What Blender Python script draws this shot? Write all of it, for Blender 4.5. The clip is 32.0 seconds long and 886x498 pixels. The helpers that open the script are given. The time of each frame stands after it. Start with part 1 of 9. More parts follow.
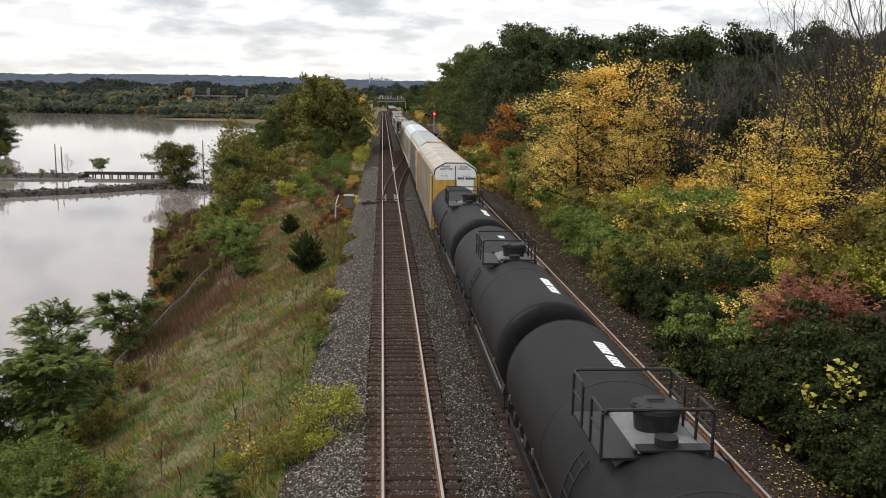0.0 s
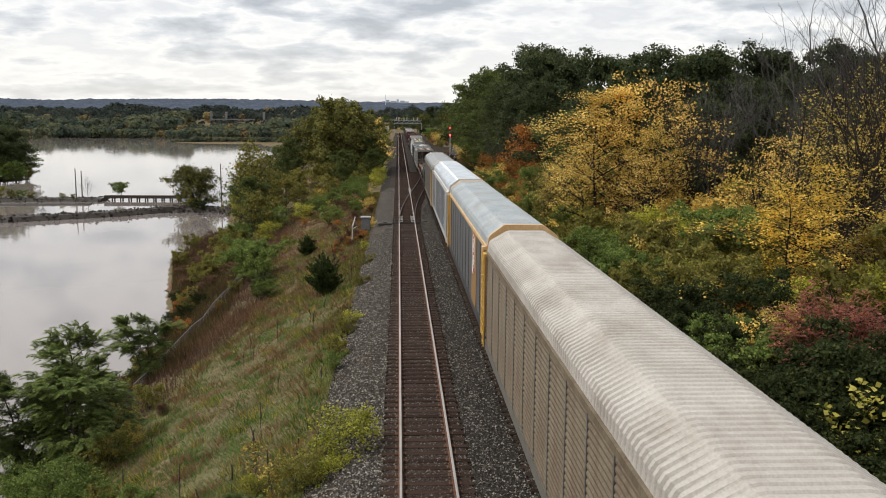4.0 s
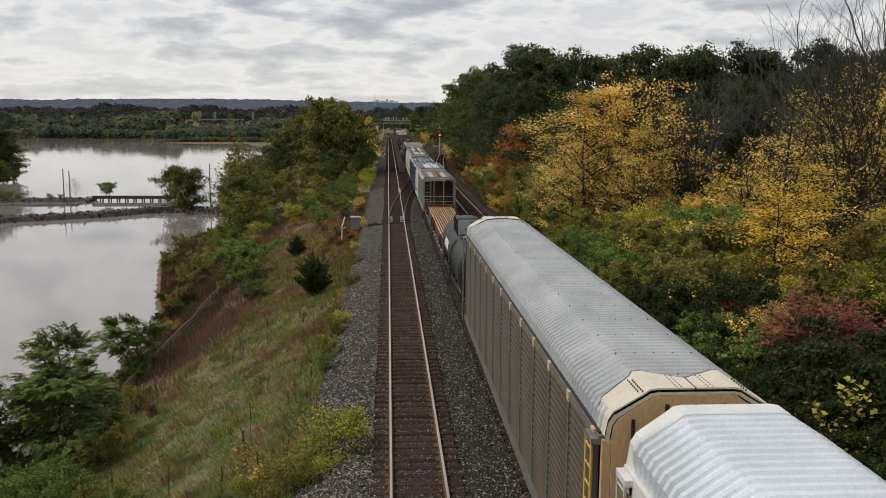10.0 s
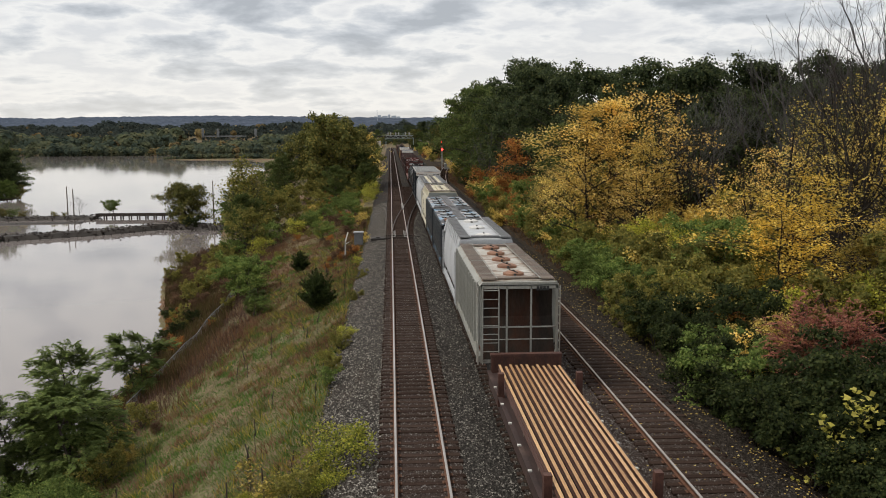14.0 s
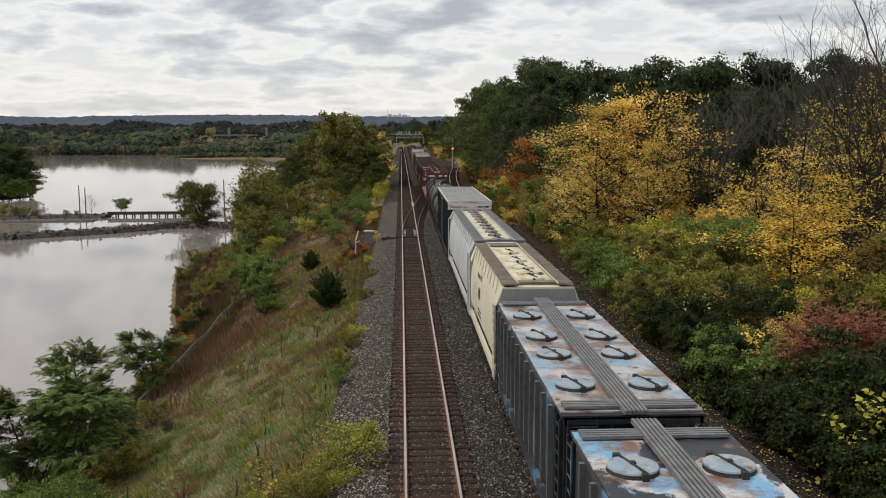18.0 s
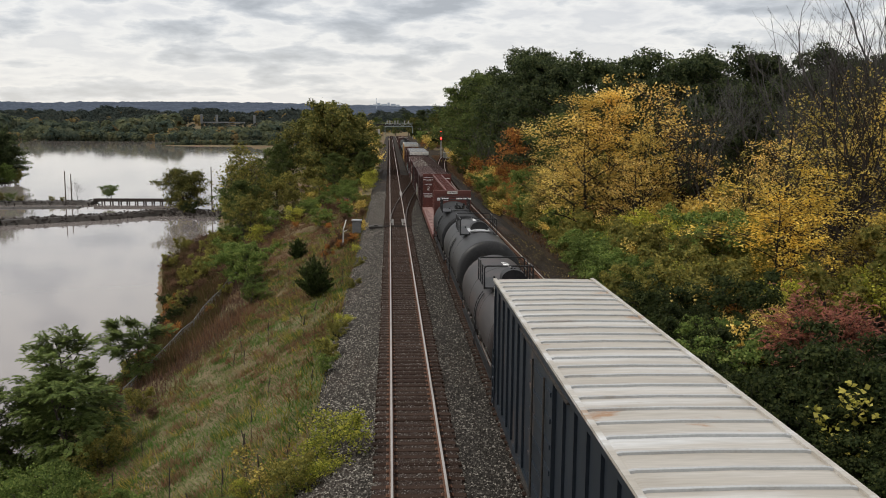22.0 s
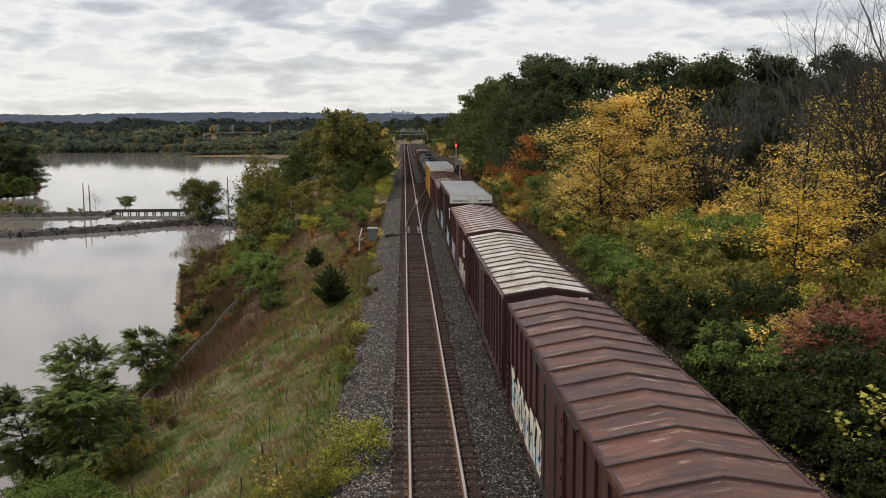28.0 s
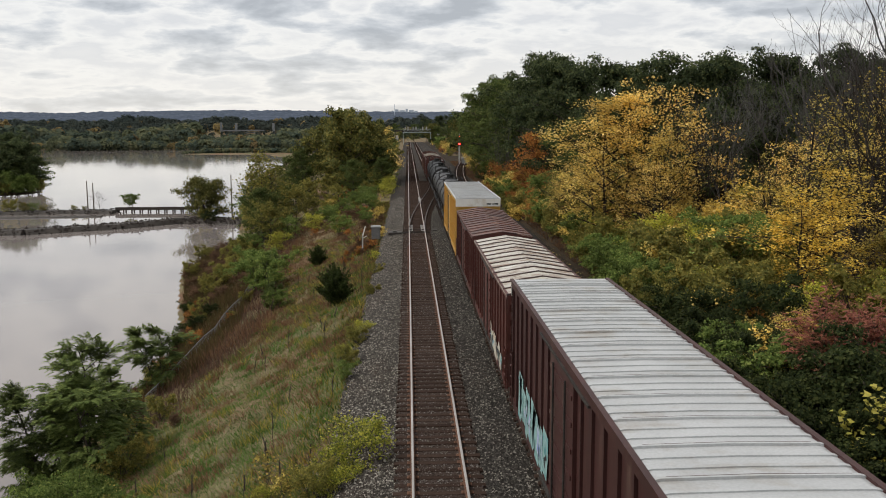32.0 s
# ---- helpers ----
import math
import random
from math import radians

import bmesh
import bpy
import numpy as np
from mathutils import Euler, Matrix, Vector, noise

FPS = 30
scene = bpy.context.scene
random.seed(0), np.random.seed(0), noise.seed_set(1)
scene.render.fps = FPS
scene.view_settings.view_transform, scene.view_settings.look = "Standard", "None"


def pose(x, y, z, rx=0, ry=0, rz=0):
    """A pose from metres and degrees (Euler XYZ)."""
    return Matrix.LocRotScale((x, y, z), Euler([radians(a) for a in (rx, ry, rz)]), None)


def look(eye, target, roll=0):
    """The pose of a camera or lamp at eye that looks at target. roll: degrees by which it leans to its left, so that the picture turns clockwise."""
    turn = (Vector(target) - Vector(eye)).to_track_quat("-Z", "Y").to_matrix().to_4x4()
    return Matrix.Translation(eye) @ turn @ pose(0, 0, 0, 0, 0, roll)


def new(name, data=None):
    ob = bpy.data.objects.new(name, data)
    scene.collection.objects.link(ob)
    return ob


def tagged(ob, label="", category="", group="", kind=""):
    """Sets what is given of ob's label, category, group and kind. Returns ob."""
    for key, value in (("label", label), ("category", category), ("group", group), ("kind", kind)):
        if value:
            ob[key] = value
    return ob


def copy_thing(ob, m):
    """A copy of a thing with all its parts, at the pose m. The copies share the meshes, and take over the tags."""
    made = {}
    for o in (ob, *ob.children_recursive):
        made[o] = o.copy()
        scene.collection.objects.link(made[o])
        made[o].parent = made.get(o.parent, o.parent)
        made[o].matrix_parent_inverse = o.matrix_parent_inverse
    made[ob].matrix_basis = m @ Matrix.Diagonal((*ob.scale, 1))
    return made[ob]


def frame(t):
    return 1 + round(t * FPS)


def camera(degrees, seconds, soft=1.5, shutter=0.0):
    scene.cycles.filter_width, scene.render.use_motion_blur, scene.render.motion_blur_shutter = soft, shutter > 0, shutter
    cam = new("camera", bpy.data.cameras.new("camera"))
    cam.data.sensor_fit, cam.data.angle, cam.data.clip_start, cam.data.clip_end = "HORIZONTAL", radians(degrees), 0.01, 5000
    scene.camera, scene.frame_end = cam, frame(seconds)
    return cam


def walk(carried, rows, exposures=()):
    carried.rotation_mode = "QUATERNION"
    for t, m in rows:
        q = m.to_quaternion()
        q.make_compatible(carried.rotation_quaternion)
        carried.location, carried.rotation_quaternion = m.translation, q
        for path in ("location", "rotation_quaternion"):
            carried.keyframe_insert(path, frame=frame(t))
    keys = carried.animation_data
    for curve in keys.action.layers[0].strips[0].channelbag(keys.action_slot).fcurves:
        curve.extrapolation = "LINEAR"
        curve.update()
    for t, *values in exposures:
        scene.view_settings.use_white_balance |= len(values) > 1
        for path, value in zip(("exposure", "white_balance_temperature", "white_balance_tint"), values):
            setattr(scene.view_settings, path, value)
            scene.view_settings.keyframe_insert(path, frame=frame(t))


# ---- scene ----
cam = camera(53.36, 32.0, 1.0)
EYE = (-0.82, 0.0, 9.85)


def aim(pitch, roll, turn):
    """The camera on the bridge rail: it only turns, in degrees."""
    return pose(*EYE, pitch, roll, turn)


walk(cam, [
    (0, aim(80.263, -0.980, -3.872)), (0.5, aim(80.389, -0.925, -3.858)), (1, aim(80.673, -0.875, -3.734)), (1.5, aim(81.117, -0.663, -3.489)),
    (2, aim(81.352, -0.535, -3.384)), (2.5, aim(81.449, -0.450, -3.277)), (3, aim(81.430, -0.422, -3.121)), (3.5, aim(81.502, -0.415, -2.874)),
    (5.5, aim(81.794, -0.516, -2.910)), (6, aim(81.778, -0.725, -3.180)), (6.5, aim(82.041, -0.737, -3.176)), (7, aim(81.975, -0.674, -3.253)),
    (7.5, aim(81.766, -0.604, -3.281)), (8, aim(81.714, -0.429, -3.239)), (8.5, aim(81.709, -0.434, -3.238)), (9, aim(81.765, -0.451, -3.227)),
    (9.5, aim(81.709, -0.358, -3.380)), (10, aim(81.606, -0.392, -3.534)), (10.5, aim(81.785, -0.356, -3.516)), (11, aim(81.932, -0.376, -3.500)),
    (11.5, aim(82.108, -0.383, -3.501)), (12, aim(82.374, -0.362, -3.502)), (12.5, aim(82.507, -0.158, -3.431)), (13, aim(82.622, -0.000, -3.383)),
    (13.5, aim(82.709, 0.073, -3.337)), (14, aim(82.535, 0.168, -3.393)), (14.5, aim(82.460, 0.181, -3.235)), (16.5, aim(82.279, 0.071, -2.641)),
    (17, aim(82.279, 0.077, -2.632)), (17.5, aim(82.354, 0.102, -2.709)), (18, aim(82.481, 0.103, -2.716)), (18.5, aim(82.713, -0.005, -2.579)),
    (19, aim(82.949, -0.112, -2.266)), (19.5, aim(83.147, -0.021, -2.063)), (20, aim(83.273, -0.005, -2.125)), (20.5, aim(83.303, 0.010, -2.166)),
    (21, aim(82.992, -0.140, -2.432)), (21.5, aim(82.276, -0.328, -2.905)), (22, aim(81.819, -0.485, -3.439)), (22.5, aim(81.697, -0.484, -3.713)),
    (23, aim(81.642, -0.374, -3.725)), (23.5, aim(81.737, -0.278, -3.483)), (24, aim(81.839, -0.237, -3.282)), (24.5, aim(82.031, -0.130, -3.121)),
    (25, aim(82.310, -0.041, -3.078)), (25.5, aim(82.595, -0.196, -2.961)), (27.5, aim(82.336, 0.214, -2.584)), (28, aim(82.281, 0.248, -2.493)),
    (28.5, aim(82.326, 0.219, -2.387)), (29, aim(82.506, 0.269, -2.270)), (29.5, aim(82.515, 0.327, -2.385)), (30, aim(82.501, 0.272, -2.434)),
    (30.5, aim(82.461, 0.308, -2.493)), (31, aim(82.391, 0.233, -2.549)), (31.5, aim(82.342, 0.183, -2.413)), (32, aim(82.175, 0.182, -2.273)),
], exposures=[(0, 0.31), (3.2, 0.26), (6, -0.01), (9, -0.1), (12, -0.05), (14, 0.02), (18, 0.02), (20, 0.0), (23, 0.0), (25, 0.1), (28, 0.02), (32, 0.04)])


# ---- world, sun and exposure ----
SUN_TURN, SUN_HEIGHT = radians(-95), radians(54)
world = bpy.data.worlds.new("world")
scene.world = world
world.use_nodes = True
wn, wl = world.node_tree.nodes, world.node_tree.links
wn.clear()


def sky_world():
    """A Nishita sky, almost covered by a broken layer of grey cloud that is bright low over the water."""
    out = wn.new("ShaderNodeOutputWorld")
    sky = wn.new("ShaderNodeTexSky")
    sky.sky_type, sky.sun_disc = "NISHITA", False
    sky.sun_elevation, sky.sun_rotation = SUN_HEIGHT, SUN_TURN
    clear = wn.new("ShaderNodeBackground")
    clear.inputs["Strength"].default_value = 0.1
    wl.new(sky.outputs[0], clear.inputs["Color"])
    co = wn.new("ShaderNodeTexCoord")
    sep = wn.new("ShaderNodeSeparateXYZ")
    wl.new(co.outputs["Generated"], sep.inputs[0])

    def calc(op, a, b):
        n = wn.new("ShaderNodeMath")
        n.operation = op
        for k, v in enumerate((a, b)):
            if isinstance(v, (int, float)):
                n.inputs[k].default_value = v
            else:
                wl.new(v, n.inputs[k])
        return n.outputs[0]

    up = calc("MAXIMUM", sep.outputs[2], 0.0)
    lift = calc("ADD", up, 0.21)
    vec = wn.new("ShaderNodeCombineXYZ")
    wl.new(calc("DIVIDE", sep.outputs[0], lift), vec.inputs[0])
    wl.new(calc("DIVIDE", sep.outputs[1], lift), vec.inputs[1])

    def cloud_noise(scale, detail, rough, twist, shift):
        n = wn.new("ShaderNodeTexNoise")
        n.inputs["Scale"].default_value, n.inputs["Detail"].default_value = scale, detail
        n.inputs["Roughness"].default_value, n.inputs["Distortion"].default_value = rough, twist
        mv = wn.new("ShaderNodeVectorMath")
        mv.inputs[1].default_value = (shift, shift * 0.7, shift)
        wl.new(vec.outputs[0], mv.inputs[0])
        wl.new(mv.outputs[0], n.inputs["Vector"])
        return n.outputs["Fac"]

    # broad cover, puffs with darker feet, fine edges
    cover = cloud_noise(1.3, 4.0, 0.5, 0.0, 2.0)
    puffs = cloud_noise(3.1, 12.0, 0.55, 0.15, 7.4)
    sum_ = calc("ADD", calc("MULTIPLY", cover, 0.42), calc("MULTIPLY", puffs, 0.58))
    tone = wn.new("ShaderNodeValToRGB")
    el = tone.color_ramp.elements
    el[0].position, el[0].color = 0.40, (0.44, 0.465, 0.50, 1)
    el[1].position, el[1].color = 0.62, (0.74, 0.745, 0.755, 1)
    for at_, c_ in ((0.445, (0.57, 0.595, 0.63, 1)), (0.475, (0.70, 0.715, 0.735, 1)), (0.505, (0.87, 0.865, 0.85, 1)), (0.535, (0.80, 0.80, 0.80, 1)), (0.57, (0.70, 0.71, 0.73, 1))):
        mid = el.new(at_)
        mid.color = c_
    wl.new(sum_, tone.inputs[0])
    low = wn.new("ShaderNodeMapRange")
    low.inputs["From Min"].default_value, low.inputs["From Max"].default_value = 0.0, 0.11
    low.inputs["To Min"].default_value, low.inputs["To Max"].default_value = 0.55, 0.0
    wl.new(up, low.inputs["Value"])
    mix = wn.new("ShaderNodeMix")
    mix.data_type = "RGBA"
    mix.inputs["B"].default_value = (0.95, 0.90, 0.82, 1)
    wl.new(low.outputs[0], mix.inputs["Factor"])
    wl.new(tone.outputs[0], mix.inputs["A"])
    cloud = wn.new("ShaderNodeBackground")
    cloud.inputs["Strength"].default_value = 1.05
    wl.new(mix.outputs["Result"], cloud.inputs["Color"])
    both = wn.new("ShaderNodeMixShader")
    both.inputs[0].default_value = 0.93
    wl.new(clear.outputs[0], both.inputs[1])
    wl.new(cloud.outputs[0], both.inputs[2])
    wl.new(both.outputs[0], out.inputs[0])


sky_world()
sun = new("sun", bpy.data.lights.new("sun", "SUN"))
sun.data.energy, sun.data.angle, sun.data.color = 2.25, radians(16), (1.0, 0.95, 0.88)
sun.matrix_world = look((0, 0, 60), Vector((0, 0, 60)) - Vector((
    math.sin(SUN_TURN) * math.cos(SUN_HEIGHT), math.cos(SUN_TURN) * math.cos(SUN_HEIGHT), math.sin(SUN_HEIGHT))))
scene.view_settings.exposure = 0.0


# ---- materials ----
def material(name, ramp, rough=0.7, metal=0.0, scale=3.0, stretch=(1, 1, 1), grain=40.0, grain_amount=0.25, bump=0.25, bump_scale=50.0,
             patches=None, per_island=0.0, per_object=0.0, thin=0.0, spec=None, each=0.0):
    """A surface in colours that a coarse noise runs through, with finer grain, relief and, where given, patches (colour, scale, amount, soft)."""
    m = bpy.data.materials.new(name)
    m.use_nodes = True
    nt = m.node_tree
    ns, ln = nt.nodes, nt.links
    ns.clear()
    out = ns.new("ShaderNodeOutputMaterial")
    bsdf = ns.new("ShaderNodeBsdfPrincipled")
    bsdf.inputs["Roughness"].default_value, bsdf.inputs["Metallic"].default_value = rough, metal
    bsdf.inputs["Specular IOR Level"].default_value = (0.12 if rough > 0.75 else 0.4) if spec is None else spec
    co = ns.new("ShaderNodeTexCoord")
    mp = ns.new("ShaderNodeMapping")
    mp.inputs["Scale"].default_value = stretch
    ln.new(co.outputs["Object"], mp.inputs["Vector"])
    coarse = ns.new("ShaderNodeTexNoise")
    coarse.inputs["Scale"].default_value, coarse.inputs["Detail"].default_value = scale, 5.0
    ln.new(mp.outputs[0], coarse.inputs["Vector"])
    fac = coarse.outputs["Fac"]
    if per_island or per_object:
        info = ns.new("ShaderNodeNewGeometry" if per_island else "ShaderNodeObjectInfo")
        blend = ns.new("ShaderNodeMix")
        blend.inputs["Factor"].default_value = per_island or per_object
        ln.new(coarse.outputs["Fac"], blend.inputs["A"])
        ln.new(info.outputs["Random Per Island" if per_island else "Random"], blend.inputs["B"])
        fac = blend.outputs["Result"]
    cr = ns.new("ShaderNodeValToRGB")
    e = cr.color_ramp.elements
    lo, hi = (0.04, 0.96) if (per_island or per_object) > 0.5 else (0.30, 0.70)
    for k, c in enumerate(ramp):
        pos = lo + (hi - lo) * k / max(1, len(ramp) - 1)
        el = e[k] if k < 2 else e.new(pos)
        el.position, el.color = pos, (*c, 1)
    ln.new(fac, cr.inputs[0])
    colour = cr.outputs[0]
    if patches:
        for pc, ps, amount, soft, pst in patches:
            mp2 = ns.new("ShaderNodeMapping")
            mp2.inputs["Scale"].default_value = pst
            ln.new(co.outputs["Object"], mp2.inputs["Vector"])
            pn = ns.new("ShaderNodeTexNoise")
            pn.inputs["Scale"].default_value, pn.inputs["Detail"].default_value, pn.inputs["Roughness"].default_value = ps, 8.0, 0.65
            ln.new(mp2.outputs[0], pn.inputs["Vector"])
            rng = ns.new("ShaderNodeMapRange")
            rng.inputs["From Min"].default_value, rng.inputs["From Max"].default_value = 1 - amount - soft, 1 - amount + soft
            ln.new(pn.outputs["Fac"], rng.inputs["Value"])
            px = ns.new("ShaderNodeMix")
            px.data_type = "RGBA"
            px.inputs["B"].default_value = (*pc, 1)
            ln.new(rng.outputs[0], px.inputs["Factor"])
            ln.new(colour, px.inputs["A"])
            colour = px.outputs["Result"]
    if grain_amount:
        fine = ns.new("ShaderNodeTexNoise")
        fine.inputs["Scale"].default_value, fine.inputs["Detail"].default_value = grain, 3.0
        ln.new(mp.outputs[0], fine.inputs["Vector"])
        rng = ns.new("ShaderNodeMapRange")
        rng.inputs["From Min"].default_value, rng.inputs["From Max"].default_value = 0.3, 0.7
        rng.inputs["To Min"].default_value, rng.inputs["To Max"].default_value = 1 - grain_amount, 1 + grain_amount
        ln.new(fine.outputs["Fac"], rng.inputs["Value"])
        hsv = ns.new("ShaderNodeHueSaturation")
        ln.new(rng.outputs[0], hsv.inputs["Value"])
        ln.new(colour, hsv.inputs["Color"])
        colour = hsv.outputs[0]
    ln.new(colour, bsdf.inputs["Base Color"])
    if bump:
        bn = ns.new("ShaderNodeTexNoise")
        bn.inputs["Scale"].default_value, bn.inputs["Detail"].default_value = bump_scale, 4.0
        ln.new(co.outputs["Object"], bn.inputs["Vector"])
        bp = ns.new("ShaderNodeBump")
        bp.inputs["Strength"].default_value, bp.inputs["Distance"].default_value = bump, 0.02
        ln.new(bn.outputs["Fac"], bp.inputs["Height"])
        ln.new(bp.outputs[0], bsdf.inputs["Normal"])
    if each:
        info = ns.new("ShaderNodeObjectInfo")
        rng = ns.new("ShaderNodeMapRange")
        rng.inputs["To Min"].default_value, rng.inputs["To Max"].default_value = 1 - each, 1 + each
        ln.new(info.outputs["Random"], rng.inputs["Value"])
        hsv = ns.new("ShaderNodeHueSaturation")
        ln.new(rng.outputs[0], hsv.inputs["Value"])
        ln.new(colour, hsv.inputs["Color"])
        colour = hsv.outputs[0]
        ln.new(colour, bsdf.inputs["Base Color"])
    if thin:
        tr = ns.new("ShaderNodeBsdfTranslucent")
        ln.new(colour, tr.inputs["Color"])
        mx = ns.new("ShaderNodeMixShader")
        mx.inputs[0].default_value = thin
        ln.new(bsdf.outputs[0], mx.inputs[1])
        ln.new(tr.outputs[0], mx.inputs[2])
        ln.new(mx.outputs[0], out.inputs[0])
    else:
        ln.new(bsdf.outputs[0], out.inputs[0])
    return m


def leaves(name, *ramp, island=0.72, scale=0.5, gloss=0.08):
    return material(name, ramp, rough=0.65, scale=scale, grain_amount=0.0, bump=0.0, per_island=island, thin=0.42, spec=gloss, each=0.25)


RUST = (0.16, 0.065, 0.03)
M_BLACK = material("black_tank_paint", [(0.007, 0.007, 0.008), (0.012, 0.012, 0.013)], 0.55, 0, 0.8, (1, 0.3, 1), 30, 0.2, 0.05, 20,
                   [((0.018, 0.0175, 0.017), 1.2, 0.40, 0.16, (1, 0.5, 1))], spec=0.14)
M_GREYTANK = material("weathered_grey_tank_paint", [(0.016, 0.0155, 0.0158), (0.030, 0.029, 0.029)], 0.46, 0, 0.8, (1, 0.6, 1), 14, 0.3, 0.08, 20,
                      [((0.010, 0.010, 0.0105), 0.8, 0.45, 0.08, (1, 1.1, 1)), ((0.055, 0.045, 0.038), 1.3, 0.37, 0.08, (1, 0.8, 0.6)), ((0.12, 0.115, 0.11), 3.0, 0.31, 0.03, (1, 1, 1))], spec=0.3)
M_BROWNTANK = material("brown_black_tank_paint", [(0.0182, 0.0156, 0.0156), (0.0325, 0.0267, 0.026)], 0.5, 0, 0.7, (1, 0.4, 1), 20, 0.25, 0.06, 20,
                       [((0.0488, 0.0325, 0.0273), 0.9, 0.40, 0.12, (1, 0.5, 1))])
M_STEEL = material("dirty_dark_steel", [(0.02, 0.018, 0.016), (0.05, 0.042, 0.036)], 0.65, 0.2, 4, (1, 1, 1), 40, 0.3, 0.2, 30)
M_IRON = material("black_iron_railing", [(0.012, 0.012, 0.013), (0.025, 0.024, 0.024)], 0.5, 0.3, 6, grain_amount=0.15, bump=0.0)
M_WHEEL = material("wheel_steel", [(0.06, 0.05, 0.045), (0.12, 0.1, 0.09)], 0.5, 0.7, 8, grain_amount=0.2, bump=0.0)
M_WHITE = material("white_lettering", [(0.821, 0.821, 0.798), (0.935, 0.935, 0.912)], 0.6, 0, 8, bump=0.0, grain_amount=0.1)
M_DARKLETTER = material("black_lettering", [(0.015, 0.015, 0.016), (0.03, 0.03, 0.03)], 0.6, 0, 8, bump=0.0, grain_amount=0.1)
M_RED = material("red_panel_paint", [(0.22, 0.03, 0.03), (0.30, 0.05, 0.045)], 0.55, 0, 2, bump=0.05, patches=[((0.35, 0.28, 0.25), 3, 0.36, 0.08, (1, 1, 1))])
M_YELLOW = material("yellow_rack_paint", [(0.52, 0.30, 0.055), (0.64, 0.40, 0.09)], 0.55, 0, 1.2, (1, 1, 0.4), 20, 0.15, 0.06, 20,
                    [((0.30, 0.16, 0.05), 1.5, 0.36, 0.12, (1, 1, 0.3))])
M_TANYELLOW = material("faded_tan_end_paint", [(0.52, 0.34, 0.17), (0.60, 0.42, 0.25)], 0.6, 0, 1.2, (1, 1, 0.4), 20, 0.12, 0.05, 20,
                       [((0.25, 0.13, 0.06), 2.0, 0.30, 0.1, (1, 1, 0.3))])
M_GALV = material("galvanised_roof", [(0.30, 0.335, 0.355), (0.40, 0.432, 0.447)], 0.6, 0.1, 0.9, (1, 0.5, 1), 25, 0.1, 0.05, 30,
                  [((0.293, 0.287, 0.268), 0.7, 0.38, 0.15, (1, 0.6, 1))])
M_PEACH = material("faded_peach_trim_paint", [(0.56, 0.36, 0.17), (0.66, 0.46, 0.25)], 0.6, 0, 1.2, (1, 1, 0.4), 20, 0.12, 0.05, 20,
                   [((0.36, 0.17, 0.06), 1.5, 0.30, 0.1, (1, 1, 0.3))])
M_RACKORANGE = material("dirty_orange_brown_post_paint", [(0.24, 0.13, 0.045), (0.33, 0.19, 0.07)], 0.6, 0, 1.2, (1, 1, 0.3), 20, 0.15, 0.06, 20,
                        [((0.12, 0.07, 0.035), 1.8, 0.36, 0.12, (1, 1, 0.25))])
M_CREAM = material("cream_roof_cap_paint", [(0.50, 0.45, 0.36), (0.60, 0.54, 0.44)], 0.6, 0, 1.4, (1, 1, 1), 20, 0.1, 0.04, 20,
                   [((0.34, 0.24, 0.15), 2.0, 0.30, 0.1, (1, 1, 0.5))])
M_TANROOF = material("dusty_tan_grey_roof", [(0.40, 0.37, 0.33), (0.50, 0.47, 0.43)], 0.6, 0.1, 0.8, (1, 0.5, 1), 25, 0.1, 0.05, 30,
                     [((0.30, 0.26, 0.22), 0.8, 0.38, 0.15, (1, 0.6, 1))])
M_NEWROOF = material("bright_white_metal_roof", [(0.56, 0.605, 0.644), (0.672, 0.717, 0.756)], 0.36, 0.3, 0.9, (1, 0.5, 1), 25, 0.07, 0.04, 30,
                     [((0.45, 0.46, 0.46), 0.6, 0.34, 0.15, (1, 0.6, 1))])
M_GREYROOF = material("dull_grey_metal_roof", [(0.278, 0.291, 0.296), (0.364, 0.376, 0.381)], 0.65, 0.0, 0.9, (1, 0.5, 1), 25, 0.1, 0.05, 30,
                      [((0.24, 0.235, 0.225), 0.7, 0.35, 0.15, (1, 0.6, 1))])
M_PANEL = material("perforated_galvanised_panel", [(0.055, 0.059, 0.064), (0.09, 0.094, 0.10)], 0.5, 0.4, 1.4, (1, 1, 0.35), 30, 0.25, 0.08, 40,
                   [((0.062, 0.0465, 0.0341), 1.1, 0.38, 0.14, (1, 1, 0.25))])
M_PANELBROWN = material("grimy_grey_brown_panel", [(0.0468, 0.0404, 0.0301), (0.083, 0.0722, 0.0544)], 0.6, 0.2, 1.4, (1, 1, 0.35), 30, 0.25, 0.08, 40,
                        [((0.111, 0.0723, 0.0467), 1.3, 0.40, 0.14, (1, 1, 0.25))])
M_PANELTAN = material("dusty_tan_rack_panel", [(0.125, 0.098, 0.063), (0.19, 0.152, 0.103)], 0.6, 0.1, 1.4, (1, 1, 0.35), 30, 0.25, 0.08, 40,
                      [((0.10, 0.062, 0.038), 1.3, 0.40, 0.14, (1, 1, 0.25))])
M_SILVERPOST = material("silver_post_paint", [(0.42, 0.42, 0.42), (0.52, 0.52, 0.52)], 0.5, 0.2, 2, bump=0.05)
M_HOPGREY = material("grey_hopper_paint", [(0.244, 0.244, 0.215), (0.317, 0.31, 0.277)], 0.55, 0, 0.9, (1, 0.6, 0.3), 20, 0.12, 0.05, 20,
                     [((0.20, 0.15, 0.11), 1.4, 0.37, 0.12, (1, 1, 0.25))])
